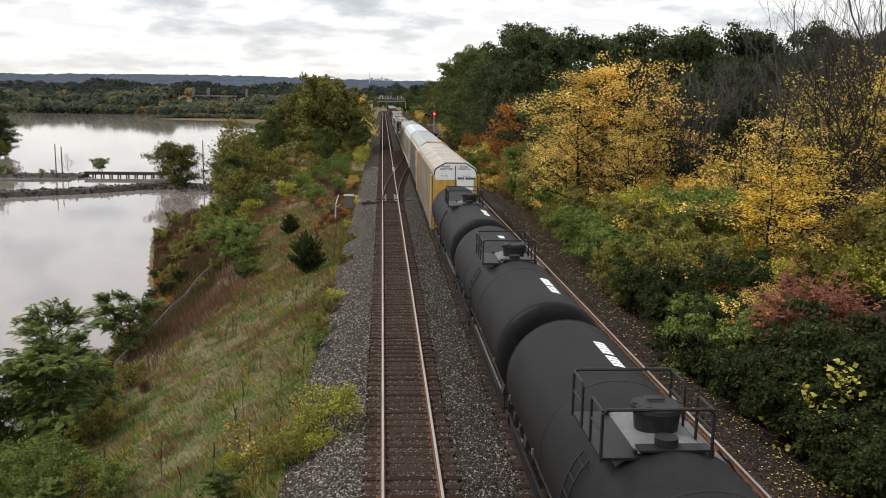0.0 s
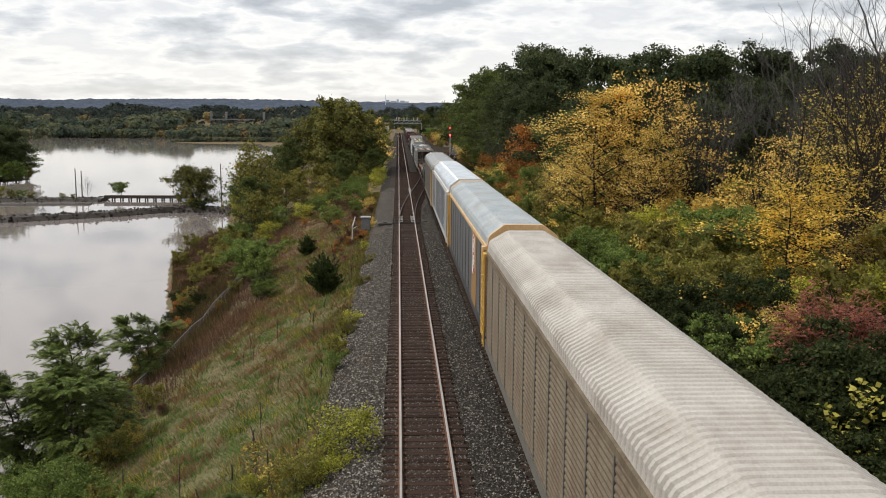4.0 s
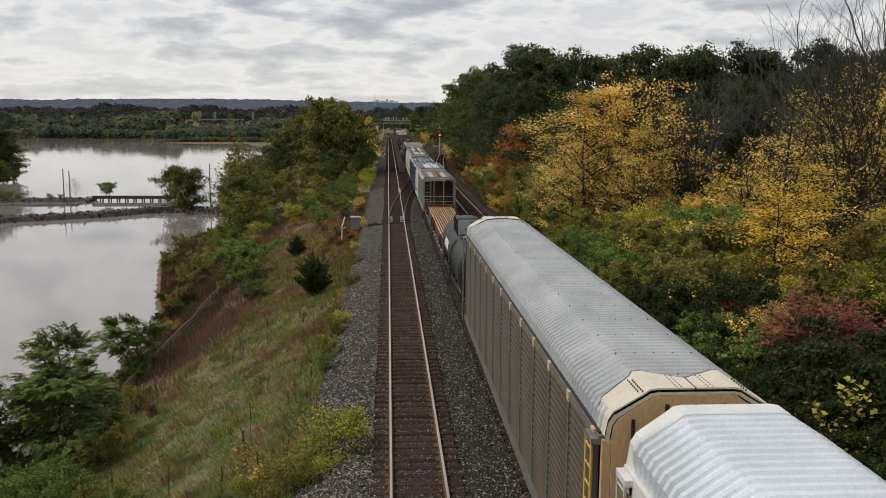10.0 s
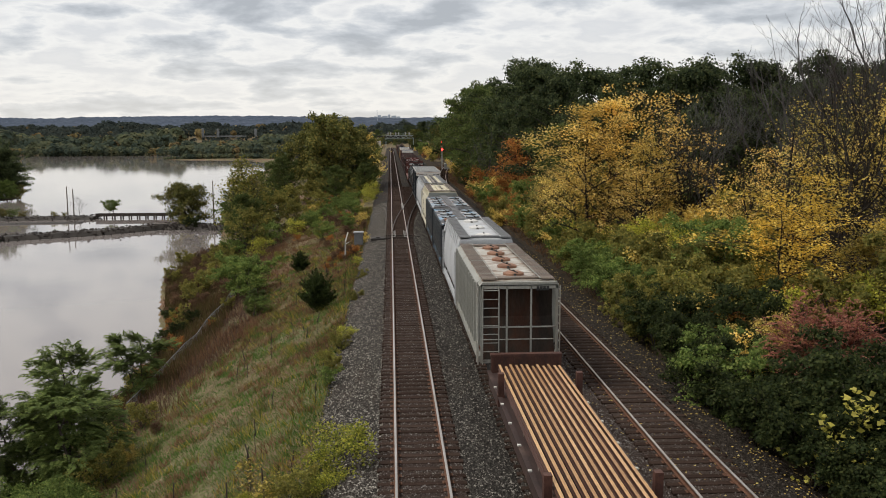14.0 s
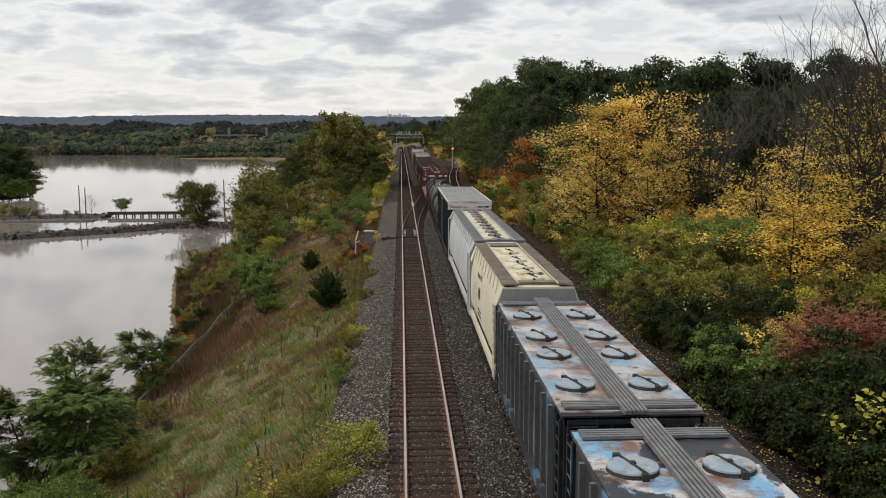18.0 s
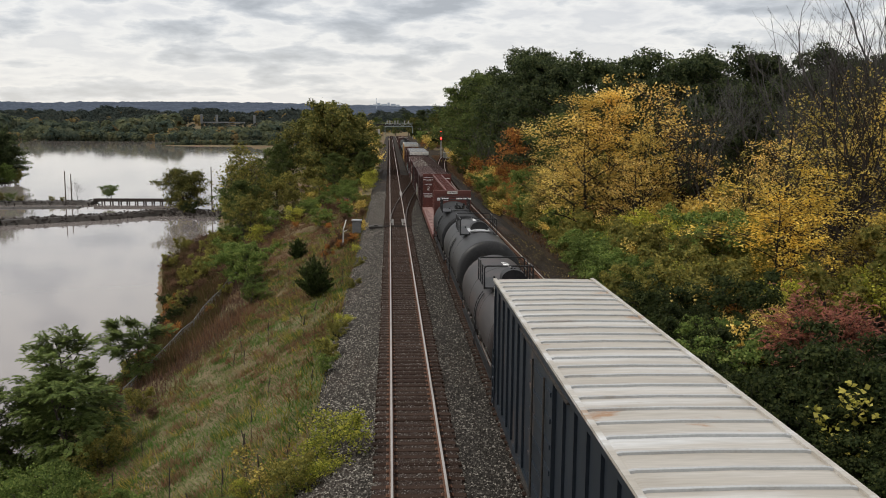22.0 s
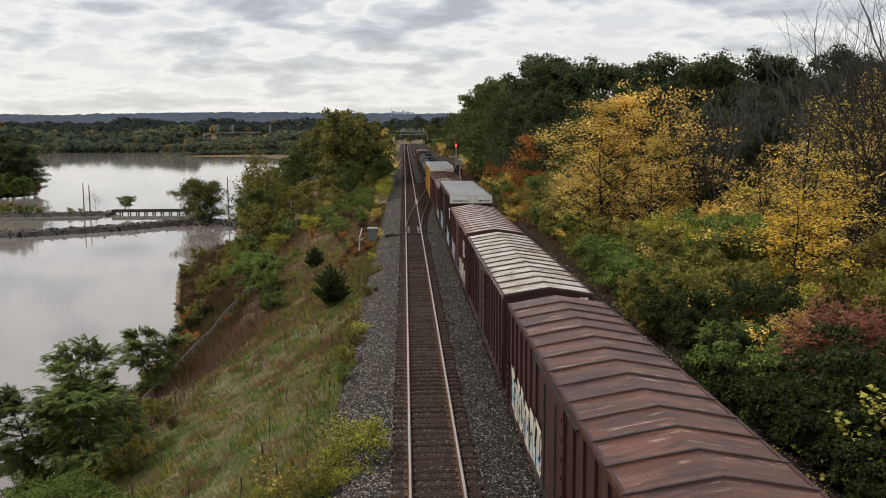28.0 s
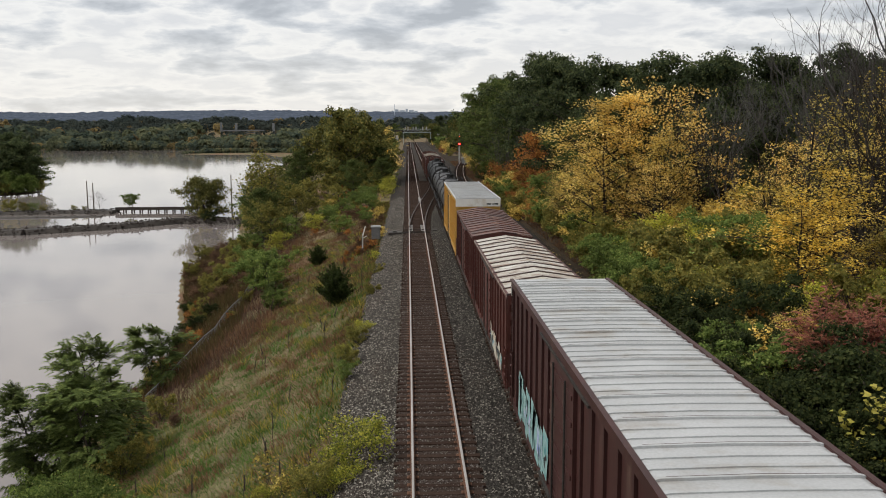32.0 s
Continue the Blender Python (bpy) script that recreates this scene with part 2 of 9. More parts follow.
M_HOPWHITE = material("pale_grey_hopper_paint", [(0.396, 0.404, 0.413), (0.482, 0.49, 0.499)], 0.5, 0, 0.9, (1, 0.6, 0.3), 20, 0.08, 0.04, 20,
                      [((0.292, 0.284, 0.267), 1.2, 0.36, 0.14, (1, 1, 0.3))])
M_HOPCREAM = material("cream_hopper_paint", [(0.50, 0.45, 0.33), (0.60, 0.56, 0.43)], 0.55, 0, 0.9, (1, 0.6, 0.3), 20, 0.1, 0.05, 20,
                      [((0.33, 0.17, 0.08), 1.0, 0.345, 0.07, (1, 0.7, 0.4))])
M_CREAMROOF = material("stained_cream_roof", [(0.533, 0.49, 0.378), (0.619, 0.585, 0.473)], 0.6, 0, 1.5, (1, 0.6, 1), 20, 0.1, 0.05, 20,
                       [((0.42, 0.38, 0.20), 0.9, 0.46, 0.12, (1, 1, 1)), ((0.40, 0.25, 0.13), 1.3, 0.39, 0.07, (1, 1, 1)), ((0.22, 0.15, 0.09), 2.6, 0.33, 0.04, (1, 1, 1))])
M_BLUEROOF = material("peeling_blue_hopper_roof", [(0.13, 0.30, 0.47), (0.22, 0.42, 0.58)], 0.5, 0, 1.2, (1, 1, 1), 20, 0.15, 0.08, 20,
                      [((0.46, 0.44, 0.43), 0.75, 0.50, 0.03, (1, 1, 1)), ((0.16, 0.085, 0.055), 1.1, 0.45, 0.07, (1, 1, 1)), ((0.022, 0.024, 0.03), 0.55, 0.485, 0.012, (1, 0.7, 1)),
                       ((0.22, 0.13, 0.09), 1.7, 0.40, 0.05, (1, 1, 1))])
M_RUSTBLUEROOF = material("rust_and_white_peeling_hopper_roof", [(0.15, 0.26, 0.36), (0.24, 0.36, 0.45)], 0.5, 0, 1.2, (1, 1, 1), 20, 0.15, 0.08, 20,
                          [((0.42, 0.39, 0.37), 0.85, 0.53, 0.06, (1, 1, 1)), ((0.10, 0.06, 0.045), 0.8, 0.455, 0.08, (1, 1, 1)),
                           ((0.26, 0.15, 0.10), 1.5, 0.42, 0.05, (1, 1, 1)), ((0.03, 0.028, 0.03), 2.2, 0.36, 0.03, (1, 1, 1))])
M_BLUELID = material("pale_blue_hatch_paint", [(0.187, 0.259, 0.317), (0.274, 0.331, 0.374)], 0.55, 0, 2.0, bump=0.05, grain_amount=0.1, patches=[((0.115, 0.072, 0.054), 2.5, 0.38, 0.06, (1, 1, 1)), ((0.331, 0.331, 0.324), 1.5, 0.46, 0.05, (1, 1, 1)), ((0.072, 0.158, 0.238), 1.9, 0.36, 0.04, (1, 1, 1))])
M_RUSTLID = material("rusted_hatch_lid", [(0.16, 0.075, 0.045), (0.30, 0.16, 0.10)], 0.7, 0, 2.0, bump=0.1, grain_amount=0.2)
M_SEAM = material("dark_roof_seam", [(0.045, 0.03, 0.027), (0.09, 0.055, 0.048)], 0.6, 0, 2.0, bump=0.05, grain_amount=0.2)
M_REDEDGE = material("red_roof_edge", [(0.15, 0.036, 0.03), (0.24, 0.07, 0.06)], 0.6, 0, 1.5, bump=0.05, grain_amount=0.15, patches=[((0.37, 0.29, 0.255), 1.3, 0.52, 0.16, (1, 1, 1))])
M_TANPOST = material("pale_tan_post", [(0.116, 0.107, 0.09), (0.154, 0.143, 0.125)], 0.6, 0, 2.0, bump=0.05, grain_amount=0.15)
# rust-streaked sheet, darkened further for the shade inside the open hopper end
M_RUSTEND = material("rust_streaked_shade_dark_sheet", [(0.015, 0.0112, 0.009), (0.0425, 0.0325, 0.025)], 0.7, 0, 1.6, (1, 1, 0.2), 20, 0.2, 0.05, 20, [((0.05, 0.02, 0.011), 1.3, 0.44, 0.1, (1, 1, 0.25))], spec=0.12)
M_TEALMARK = material("teal_spray_paint", [(0.07, 0.22, 0.22), (0.28, 0.42, 0.40), (0.10, 0.28, 0.30)], 0.6, 0, 2.5, bump=0.0, grain_amount=0.1)
M_CREAMMARK = material("cream_spray_paint", [(0.40, 0.36, 0.28), (0.58, 0.54, 0.45), (0.34, 0.22, 0.12)], 0.6, 0, 1.8, bump=0.0, grain_amount=0.1)
M_ORANGEMARK = material("orange_spray_paint", [(0.42, 0.10, 0.03), (0.5, 0.14, 0.05)], 0.6, 0, 3, bump=0.0, grain_amount=0.1)
M_BLUEMARK = material("blue_and_white_spray_paint", [(0.08, 0.16, 0.42), (0.5, 0.55, 0.62), (0.12, 0.2, 0.45)], 0.6, 0, 2.5, bump=0.0, grain_amount=0.1)
M_BLUESIDE = material("grimy_blue_hopper_side", [(0.0084, 0.012, 0.0168), (0.018, 0.024, 0.03)], 0.6, 0, 1.0, (1, 1, 0.25), 20, 0.2, 0.06, 20,
                      [((0.04, 0.034, 0.03), 1.3, 0.47, 0.08, (1, 1, 0.2)), ((0.07, 0.15, 0.23), 0.7, 0.42, 0.04, (1, 1, 0.4))])
M_BLUERIB = material("rusty_pale_hopper_rib", [(0.066, 0.0715, 0.0748), (0.143, 0.143, 0.138)], 0.6, 0, 1.5, (1, 1, 0.3), 20, 0.2, 0.06, 20,
                     [((0.10, 0.055, 0.035), 1.5, 0.42, 0.1, (1, 1, 0.3))])
M_BOXBLUE = material("dark_blue_boxcar_paint", [(0.00806, 0.013, 0.0198), (0.0161, 0.0223, 0.0304)], 0.5, 0, 1.0, (1, 1, 0.3), 20, 0.15, 0.05, 20,
                     [((0.10, 0.07, 0.055), 1.4, 0.34, 0.08, (1, 1, 0.2))])
M_BOXRED = material("brown_red_boxcar_paint", [(0.0662, 0.0173, 0.0121), (0.0952, 0.0277, 0.0196)], 0.55, 0, 1.0, (1, 1, 0.3), 20, 0.15, 0.06, 20,
                    [((0.06, 0.035, 0.03), 1.3, 0.40, 0.12, (1, 1, 0.2))])
M_BOXMAROON = material("dark_maroon_boxcar_paint", [(0.033, 0.00977, 0.00825), (0.0515, 0.0161, 0.0132)], 0.55, 0, 1.0, (1, 1, 0.3), 20, 0.15, 0.06, 20,
                       [((0.10, 0.06, 0.045), 1.3, 0.36, 0.1, (1, 1, 0.2))])
M_BEAMRED = material("bright_rust_red_beam_paint", [(0.101, 0.0282, 0.0208), (0.147, 0.047, 0.0349)], 0.5, 0, 1.0, (1, 0.4, 0.3), 20, 0.15, 0.06, 20,
                     [((0.09, 0.035, 0.028), 1.4, 0.38, 0.12, (1, 1, 0.3))])
M_BOXYELLOW = material("faded_yellow_boxcar_paint", [(0.46, 0.26, 0.05), (0.56, 0.34, 0.09)], 0.55, 0, 1.0, (1, 1, 0.3), 20, 0.12, 0.06, 20,
                       [((0.22, 0.12, 0.06), 1.3, 0.38, 0.12, (1, 1, 0.2))])
M_ROOFRUST = material("rusted_brown_roof", [(0.054, 0.0191, 0.0136), (0.13, 0.0466, 0.0302)], 0.42, 0.0, 0.9, (1, 1, 1), 20, 0.25, 0.15, 14,
                      [((0.035, 0.02, 0.018), 1.1, 0.46, 0.10, (0.5, 2.2, 1)), ((0.42, 0.28, 0.22), 2.2, 0.385, 0.04, (0.35, 2.6, 1)), ((0.16, 0.07, 0.045), 1.4, 0.42, 0.08, (0.4, 2.0, 1))], spec=0.3)
M_ROOFRED = material("sun_bleached_red_roof", [(0.36, 0.30, 0.26), (0.47, 0.42, 0.375)], 0.55, 0.05, 0.9, (1, 1, 1), 20, 0.1, 0.08, 20,
                     [((0.24, 0.085, 0.07), 0.9, 0.40, 0.12, (1.2, 0.5, 1)), ((0.14, 0.08, 0.065), 1.2, 0.37, 0.08, (1, 1, 1))])
M_ROOFWHITE = material("worn_white_roof", [(0.396, 0.369, 0.315), (0.495, 0.468, 0.414)], 0.55, 0.05, 0.9, (1, 1, 1), 20, 0.12, 0.08, 20,
                       [((0.198, 0.122, 0.0765), 1.3, 0.46, 0.06, (0.6, 1.6, 1)), ((0.594, 0.585, 0.549), 0.9, 0.40, 0.06, (0.5, 1.2, 1)), ((0.081, 0.054, 0.0405), 2.6, 0.38, 0.03, (0.7, 1.2, 1))])
M_ROOFCLEAN = material("ribbed_pale_metal_roof", [(0.396, 0.403, 0.403), (0.461, 0.468, 0.468)], 0.45, 0.2, 0.9, (1, 1, 1), 20, 0.08, 0.05, 20,
                       [((0.302, 0.274, 0.238), 1.1, 0.37, 0.1, (0.6, 1, 1))])
M_ROOFTAN = material("tan_striped_metal_roof", [(0.36, 0.325, 0.275), (0.47, 0.44, 0.395)], 0.5, 0.15, 1.4, (0.1, 1, 1), 20, 0.1, 0.05, 20,
                     [((0.595, 0.595, 0.586), 1.0, 0.42, 0.08, (0.1, 1.2, 1)), ((0.323, 0.187, 0.102), 1.5, 0.33, 0.05, (0.4, 1, 1))])
M_FASCIA = material("white_end_fascia", [(0.62, 0.60, 0.55), (0.72, 0.70, 0.65)], 0.55, 0, 1.5, bump=0.04, grain_amount=0.08,
                    patches=[((0.50, 0.42, 0.32), 1.8, 0.38, 0.1, (1, 1, 0.4))])
M_RUSTFASCIA = material("rust_streaked_end_fascia", [(0.60, 0.58, 0.53), (0.70, 0.68, 0.63)], 0.55, 0, 1.5, bump=0.04, grain_amount=0.08,
                        patches=[((0.36, 0.17, 0.08), 1.3, 0.42, 0.09, (0.6, 1, 2.2)), ((0.30, 0.11, 0.05), 2.4, 0.36, 0.04, (0.5, 1, 2.5))])
M_GRATE = material("galvanised_grating", [(0.13, 0.13, 0.135), (0.20, 0.20, 0.20)], 0.6, 0.3, 3, grain_amount=0.2, bump=0.1)
M_RUSTGRATE = material("rusty_grating", [(0.13, 0.10, 0.08), (0.22, 0.175, 0.14)], 0.7, 0.2, 2, grain_amount=0.25, bump=0.1)
M_PANELDARK = material("dark_screen_panel", [(0.045, 0.048, 0.051), (0.072, 0.075, 0.078)], 0.5, 0.4, 1.4, (1, 1, 0.35), 30, 0.25, 0.08, 40)
M_WHITETRIM = material("off_white_trim_paint", [(0.55, 0.53, 0.50), (0.66, 0.64, 0.61)], 0.5, 0.05, 2, bump=0.04, grain_amount=0.1)
M_ENDGREY = material("grey_green_end_plate", [(0.20, 0.215, 0.20), (0.27, 0.285, 0.265)], 0.55, 0, 1.2, (1, 1, 0.4), 20, 0.1, 0.04, 20, [((0.14, 0.10, 0.07), 1.2, 0.34, 0.08, (1, 1, 0.3))])
M_HATCH = material("worn_hatch_lid", [(0.17, 0.155, 0.14), (0.27, 0.25, 0.23)], 0.6, 0.3, 3, grain_amount=0.2, bump=0.05)
M_GRAFFITI = material("faded_spray_paint", [(0.10, 0.35, 0.38), (0.5, 0.45, 0.4), (0.12, 0.12, 0.3), (0.62, 0.62, 0.58)], 0.55, 0, 1.3, bump=0.0, grain_amount=0.1)
M_LOAD = material("rusty_gold_steel_load", [(0.25, 0.125, 0.05), (0.45, 0.25, 0.106), (0.65, 0.413, 0.206)], 0.42, 0.15, 1.2, (1, 0.12, 1), 30, 0.2, 0.05, 30, per_object=0.55)
M_DARKDECK = material("dark_brown_flat_car_paint", [(0.028, 0.016, 0.013), (0.055, 0.03, 0.025)], 0.65, 0, 1.0, (1, 1, 0.5), 20, 0.25, 0.08, 20, [((0.09, 0.055, 0.04), 1.4, 0.38, 0.1, (1, 0.4, 1))])
M_STAKE = material("rust_brown_stake_paint", [(0.055, 0.022, 0.015), (0.10, 0.042, 0.028)], 0.65, 0, 2.0, (1, 1, 0.5), 20, 0.25, 0.1, 20, [((0.03, 0.018, 0.014), 2.0, 0.42, 0.1, (1, 1, 0.4))])
M_PINKDECK = material("pinkish_worn_deck", [(0.199, 0.113, 0.0994), (0.279, 0.179, 0.159)], 0.7, 0, 1.2, grain_amount=0.2, bump=0.1)
M_SADDLE = material("bare_silver_saddle_paint", [(0.45, 0.46, 0.47), (0.6, 0.61, 0.62)], 0.5, 0.2, 1.5, bump=0.05,
                    patches=[((0.07, 0.065, 0.06), 1.8, 0.40, 0.1, (1, 1, 1))])

M_RAIL = material("worn_rail_steel", [(0.42, 0.38, 0.34), (0.58, 0.54, 0.50)], 0.35, 0.75, 6, (1, 0.1, 1), grain_amount=0.1, bump=0.0)
M_RAILWEB = material("rusty_rail_web", [(0.10, 0.05, 0.032), (0.16, 0.085, 0.055)], 0.8, 0.1, 4, bump=0.1)
M_TIE = material("weathered_brown_tie", [(0.022, 0.0135, 0.010), (0.038, 0.024, 0.018), (0.062, 0.042, 0.033)], 0.95, 0, 1.5, (0.4, 3, 1), 30, 0.35, 0.3, 25, per_object=0.55, spec=0.05)
# the train's soft shade is painted into this ballast; the shoulder copy stays lighter
M_SHADEDSTONE = material("shade_darkened_ballast_stone", [(0.010, 0.0086, 0.0072), (0.0185, 0.0162, 0.0138), (0.029, 0.0256, 0.022), (0.043, 0.0385, 0.0335), (0.078, 0.0714, 0.062), (0.33, 0.305, 0.265)], 0.9, 0, 2, grain_amount=0.15, bump=0.0, per_island=0.85)
M_PALESTONE = material("pale_grey_shoulder_stone", [(0.016, 0.0136, 0.0113), (0.032, 0.0278, 0.0234), (0.052, 0.0455, 0.0386), (0.08, 0.071, 0.061), (0.15, 0.137, 0.118), (0.40, 0.37, 0.32)], 0.9, 0, 2, grain_amount=0.15, bump=0.0, per_island=0.85)
M_BROWNSTONE = material("rust_stained_ballast", [(0.0196, 0.0138, 0.0111), (0.0327, 0.0222, 0.0176), (0.049, 0.034, 0.0274), (0.0654, 0.051, 0.0445), (0.222, 0.209, 0.196)], 0.9, 0, 2, grain_amount=0.15, bump=0.0, per_island=0.85)
M_DIRTSTONE = material("leaf_stained_ballast", [(0.00851, 0.00651, 0.00489), (0.0164, 0.0124, 0.00909), (0.0256, 0.0195, 0.0146), (0.0365, 0.0293, 0.0231), (0.104, 0.0911, 0.0769)], 0.9, 0, 2, grain_amount=0.2, bump=0.0, per_island=0.85)
M_BED = material("ballast_bed", [(0.016, 0.014, 0.012), (0.036, 0.032, 0.0276)], 0.95, 0, 12, grain=60, grain_amount=0.6, bump=0.9, bump_scale=18,
                 patches=[((0.052, 0.0336, 0.0237), 0.5, 0.42, 0.1, (1, 0.3, 1)), ((0.151, 0.138, 0.119), 14, 0.36, 0.03, (1, 1, 1))])
M_TRACKBED = material("rust_stained_track_bed", [(0.03, 0.021, 0.016), (0.06, 0.042, 0.034)], 0.95, 0, 10, grain=60, grain_amount=0.5, bump=0.9, bump_scale=18)
M_GROUND = material("grass_and_soil", [(0.0966, 0.0819, 0.0454), (0.139, 0.118, 0.063), (0.185, 0.158, 0.0882)], 0.95, 0, 0.35, grain=6, grain_amount=0.4, bump=0.8, bump_scale=6,
                    patches=[((0.09, 0.11, 0.036), 0.22, 0.42, 0.08, (1, 0.5, 1)), ((0.15, 0.09, 0.055), 0.15, 0.48, 0.1, (1, 0.6, 1))])
# brown litter, with the shade under the bushes put into its colour
M_SHADELITTER = material("shade_darkened_leaf_litter", [(0.0136, 0.0104, 0.0075), (0.031, 0.0222, 0.0136), (0.0527, 0.0358, 0.0205)], 0.95, 0, 1.2, grain=9, grain_amount=0.5, bump=0.8, bump_scale=12)
M_MUD = material("wet_brown_mud", [(0.022, 0.018, 0.014), (0.045, 0.036, 0.028)], 0.7, 0, 0.4, grain=3, grain_amount=0.3, bump=0.4, bump_scale=3)
M_BARK = material("grey_brown_bark", [(0.045, 0.036, 0.03), (0.10, 0.085, 0.072)], 0.9, 0, 6, (1, 1, 0.3), 30, 0.3, 0.4, 30)
M_DARKBARK = material("dark_wet_bark", [(0.022, 0.018, 0.015), (0.05, 0.042, 0.036)], 0.9, 0, 6, (1, 1, 0.3), 30, 0.3, 0.0)
M_GREYTWIG = material("weathered_grey_branches", [(0.075, 0.072, 0.068), (0.14, 0.134, 0.126)], 0.9, 0, 6, (1, 1, 0.3), 30, 0.25, 0.0)
M_PALEBARK = material("pale_grey_bark", [(0.13, 0.115, 0.10), (0.20, 0.18, 0.16)], 0.9, 0, 6, (1, 1, 0.3), 30, 0.25, 0.3, 30)
M_TWIG = material("grey_brown_twigs", [(0.045, 0.041, 0.038), (0.09, 0.083, 0.077)], 0.9, 0, 6, (1, 1, 0.3), 30, 0.25, 0.0)
M_WOOD = material("weathered_grey_wood", [(0.10, 0.085, 0.07), (0.2, 0.17, 0.145)], 0.85, 0, 4, (1, 1, 0.2), 30, 0.3, 0.3, 30)
M_DARKWOOD = material("dark_wet_timber", [(0.04, 0.033, 0.028), (0.085, 0.07, 0.06)], 0.85, 0, 4, (1, 1, 0.2), 30, 0.3, 0.3, 30)
M_CONCRETE = material("pale_concrete", [(0.34, 0.33, 0.31), (0.45, 0.44, 0.42)], 0.8, 0, 1, grain_amount=0.15, bump=0.1)
M_GREENSTEEL = material("pale_green_grey_steel", [(0.32, 0.37, 0.35), (0.42, 0.47, 0.45)], 0.5, 0.1, 1, grain_amount=0.1, bump=0.0)
M_GREYBOX = material("grey_cabinet_paint", [(0.24, 0.25, 0.25), (0.32, 0.33, 0.33)], 0.5, 0.1, 2, grain_amount=0.1, bump=0.03)
M_ROCK = material("dark_shore_rock", [(0.025, 0.02, 0.017), (0.06, 0.05, 0.044)], 0.85, 0, 1.5, grain_amount=0.3, bump=0.4, bump_scale=8, per_island=0.6)
# far concrete and ridge: the bluish distance haze is mixed into the colours
M_FARCONCRETE = material("haze_tinted_far_concrete", [(0.158, 0.166, 0.169), (0.216, 0.223, 0.227)], 0.9, 0, 0.2, bump=0.0)
M_FARHILL = material("haze_blue_wooded_ridge", [(0.058, 0.072, 0.098), (0.085, 0.100, 0.128)], 1.0, 0, 0.02, (1, 1, 3), 0.08, 0.3, 0.0, spec=0.0)
M_CITY = material("far_pale_blue_towers", [(0.42, 0.47, 0.54), (0.5, 0.55, 0.6)], 0.9, 0, 0.01, bump=0.0, grain_amount=0.05)

L_DARK = leaves("dark_oak_leaves", (0.028, 0.041, 0.02), (0.047, 0.064, 0.028), (0.072, 0.092, 0.037), (0.115, 0.13, 0.052), island=0.45)
# dark green foliage, lowered further so its colour carries the hedge's shade
L_SHADE = leaves("shade_darkened_bush_leaves", (0.0128, 0.0207, 0.00786), (0.0256, 0.0373, 0.0123), (0.0472, 0.0609, 0.0196), (0.103, 0.11, 0.0354))
L_GREEN = leaves("mid_green_leaves", (0.0598, 0.0964, 0.0249), (0.112, 0.165, 0.0398), (0.186, 0.241, 0.0598), (0.324, 0.35, 0.104))
L_MIDGREEN = leaves("dull_mid_green_leaves", (0.0378, 0.0567, 0.0175), (0.0675, 0.0945, 0.027), (0.115, 0.142, 0.0405), (0.203, 0.209, 0.0675))
L_GREENOLIVE = leaves("green_olive_leaves", (0.054, 0.063, 0.021), (0.097, 0.103, 0.03), (0.16, 0.153, 0.043), (0.32, 0.25, 0.066), scale=0.25)
L_BLUEGREEN = leaves("fresh_green_leaflets", (0.0444, 0.0666, 0.0222), (0.0888, 0.121, 0.0355), (0.141, 0.178, 0.0503), (0.229, 0.255, 0.0888), island=0.55)
L_OLIVE = leaves("olive_autumn_leaves", (0.082, 0.0875, 0.0254), (0.155, 0.155, 0.0401), (0.254, 0.229, 0.0582), (0.419, 0.328, 0.082))
L_YELLOW = leaves("bright_yellow_leaves", (0.4, 0.262, 0.045), (0.7, 0.466, 0.07), (0.88, 0.621, 0.11), (0.92, 0.757, 0.26))
L_GOLD = leaves("golden_leaves", (0.35, 0.234, 0.0568), (0.7, 0.477, 0.101), (0.906, 0.662, 0.184), (0.931, 0.779, 0.35))
L_OCHRE = leaves("ochre_yellow_leaves", (0.254, 0.184, 0.052), (0.578, 0.413, 0.0936), (0.878, 0.648, 0.166), (0.95, 0.837, 0.343))
L_BROWNGOLD = leaves("brown_gold_leaves", (0.235, 0.152, 0.053), (0.53, 0.344, 0.0899), (0.847, 0.586, 0.159), (0.95, 0.789, 0.328))
L_LIMEGOLD = leaves("green_gold_leaves", (0.102, 0.096, 0.0336), (0.264, 0.216, 0.054), (0.576, 0.432, 0.102), (0.88, 0.732, 0.228))
L_VINE = leaves("pale_yellow_vine_leaves", (0.25, 0.25, 0.05), (0.45, 0.4, 0.08), (0.62, 0.54, 0.16))
L_NEARLIME = leaves("near_yellow_green_leaves", (0.0906, 0.118, 0.0217), (0.2, 0.226, 0.0362), (0.381, 0.381, 0.058), (0.689, 0.616, 0.109))
# leaf colour paled and blued to stand for distance haze
L_FARHAZE = leaves("haze_coloured_far_leaves", (0.052, 0.066, 0.062), (0.066, 0.082, 0.074), (0.085, 0.10, 0.086), (0.11, 0.118, 0.095), island=0.25, scale=0.03, gloss=0.0)
L_LIME = leaves("yellow_green_leaves", (0.127, 0.152, 0.0274), (0.254, 0.274, 0.0423), (0.464, 0.443, 0.0676), (0.802, 0.697, 0.127))
L_ORANGE = leaves("rusty_orange_leaves", (0.127, 0.0506, 0.0202), (0.278, 0.107, 0.0329), (0.455, 0.196, 0.0532), (0.48, 0.316, 0.0759))
L_RED = leaves("crimson_sumac_leaves", (0.14, 0.055, 0.04), (0.29, 0.10, 0.075), (0.44, 0.18, 0.125), (0.36, 0.25, 0.12))
L_BROWN = leaves("dry_russet_leaves", (0.0575, 0.0322, 0.0207), (0.115, 0.0644, 0.0414), (0.172, 0.0978, 0.0575), (0.149, 0.127, 0.0517))
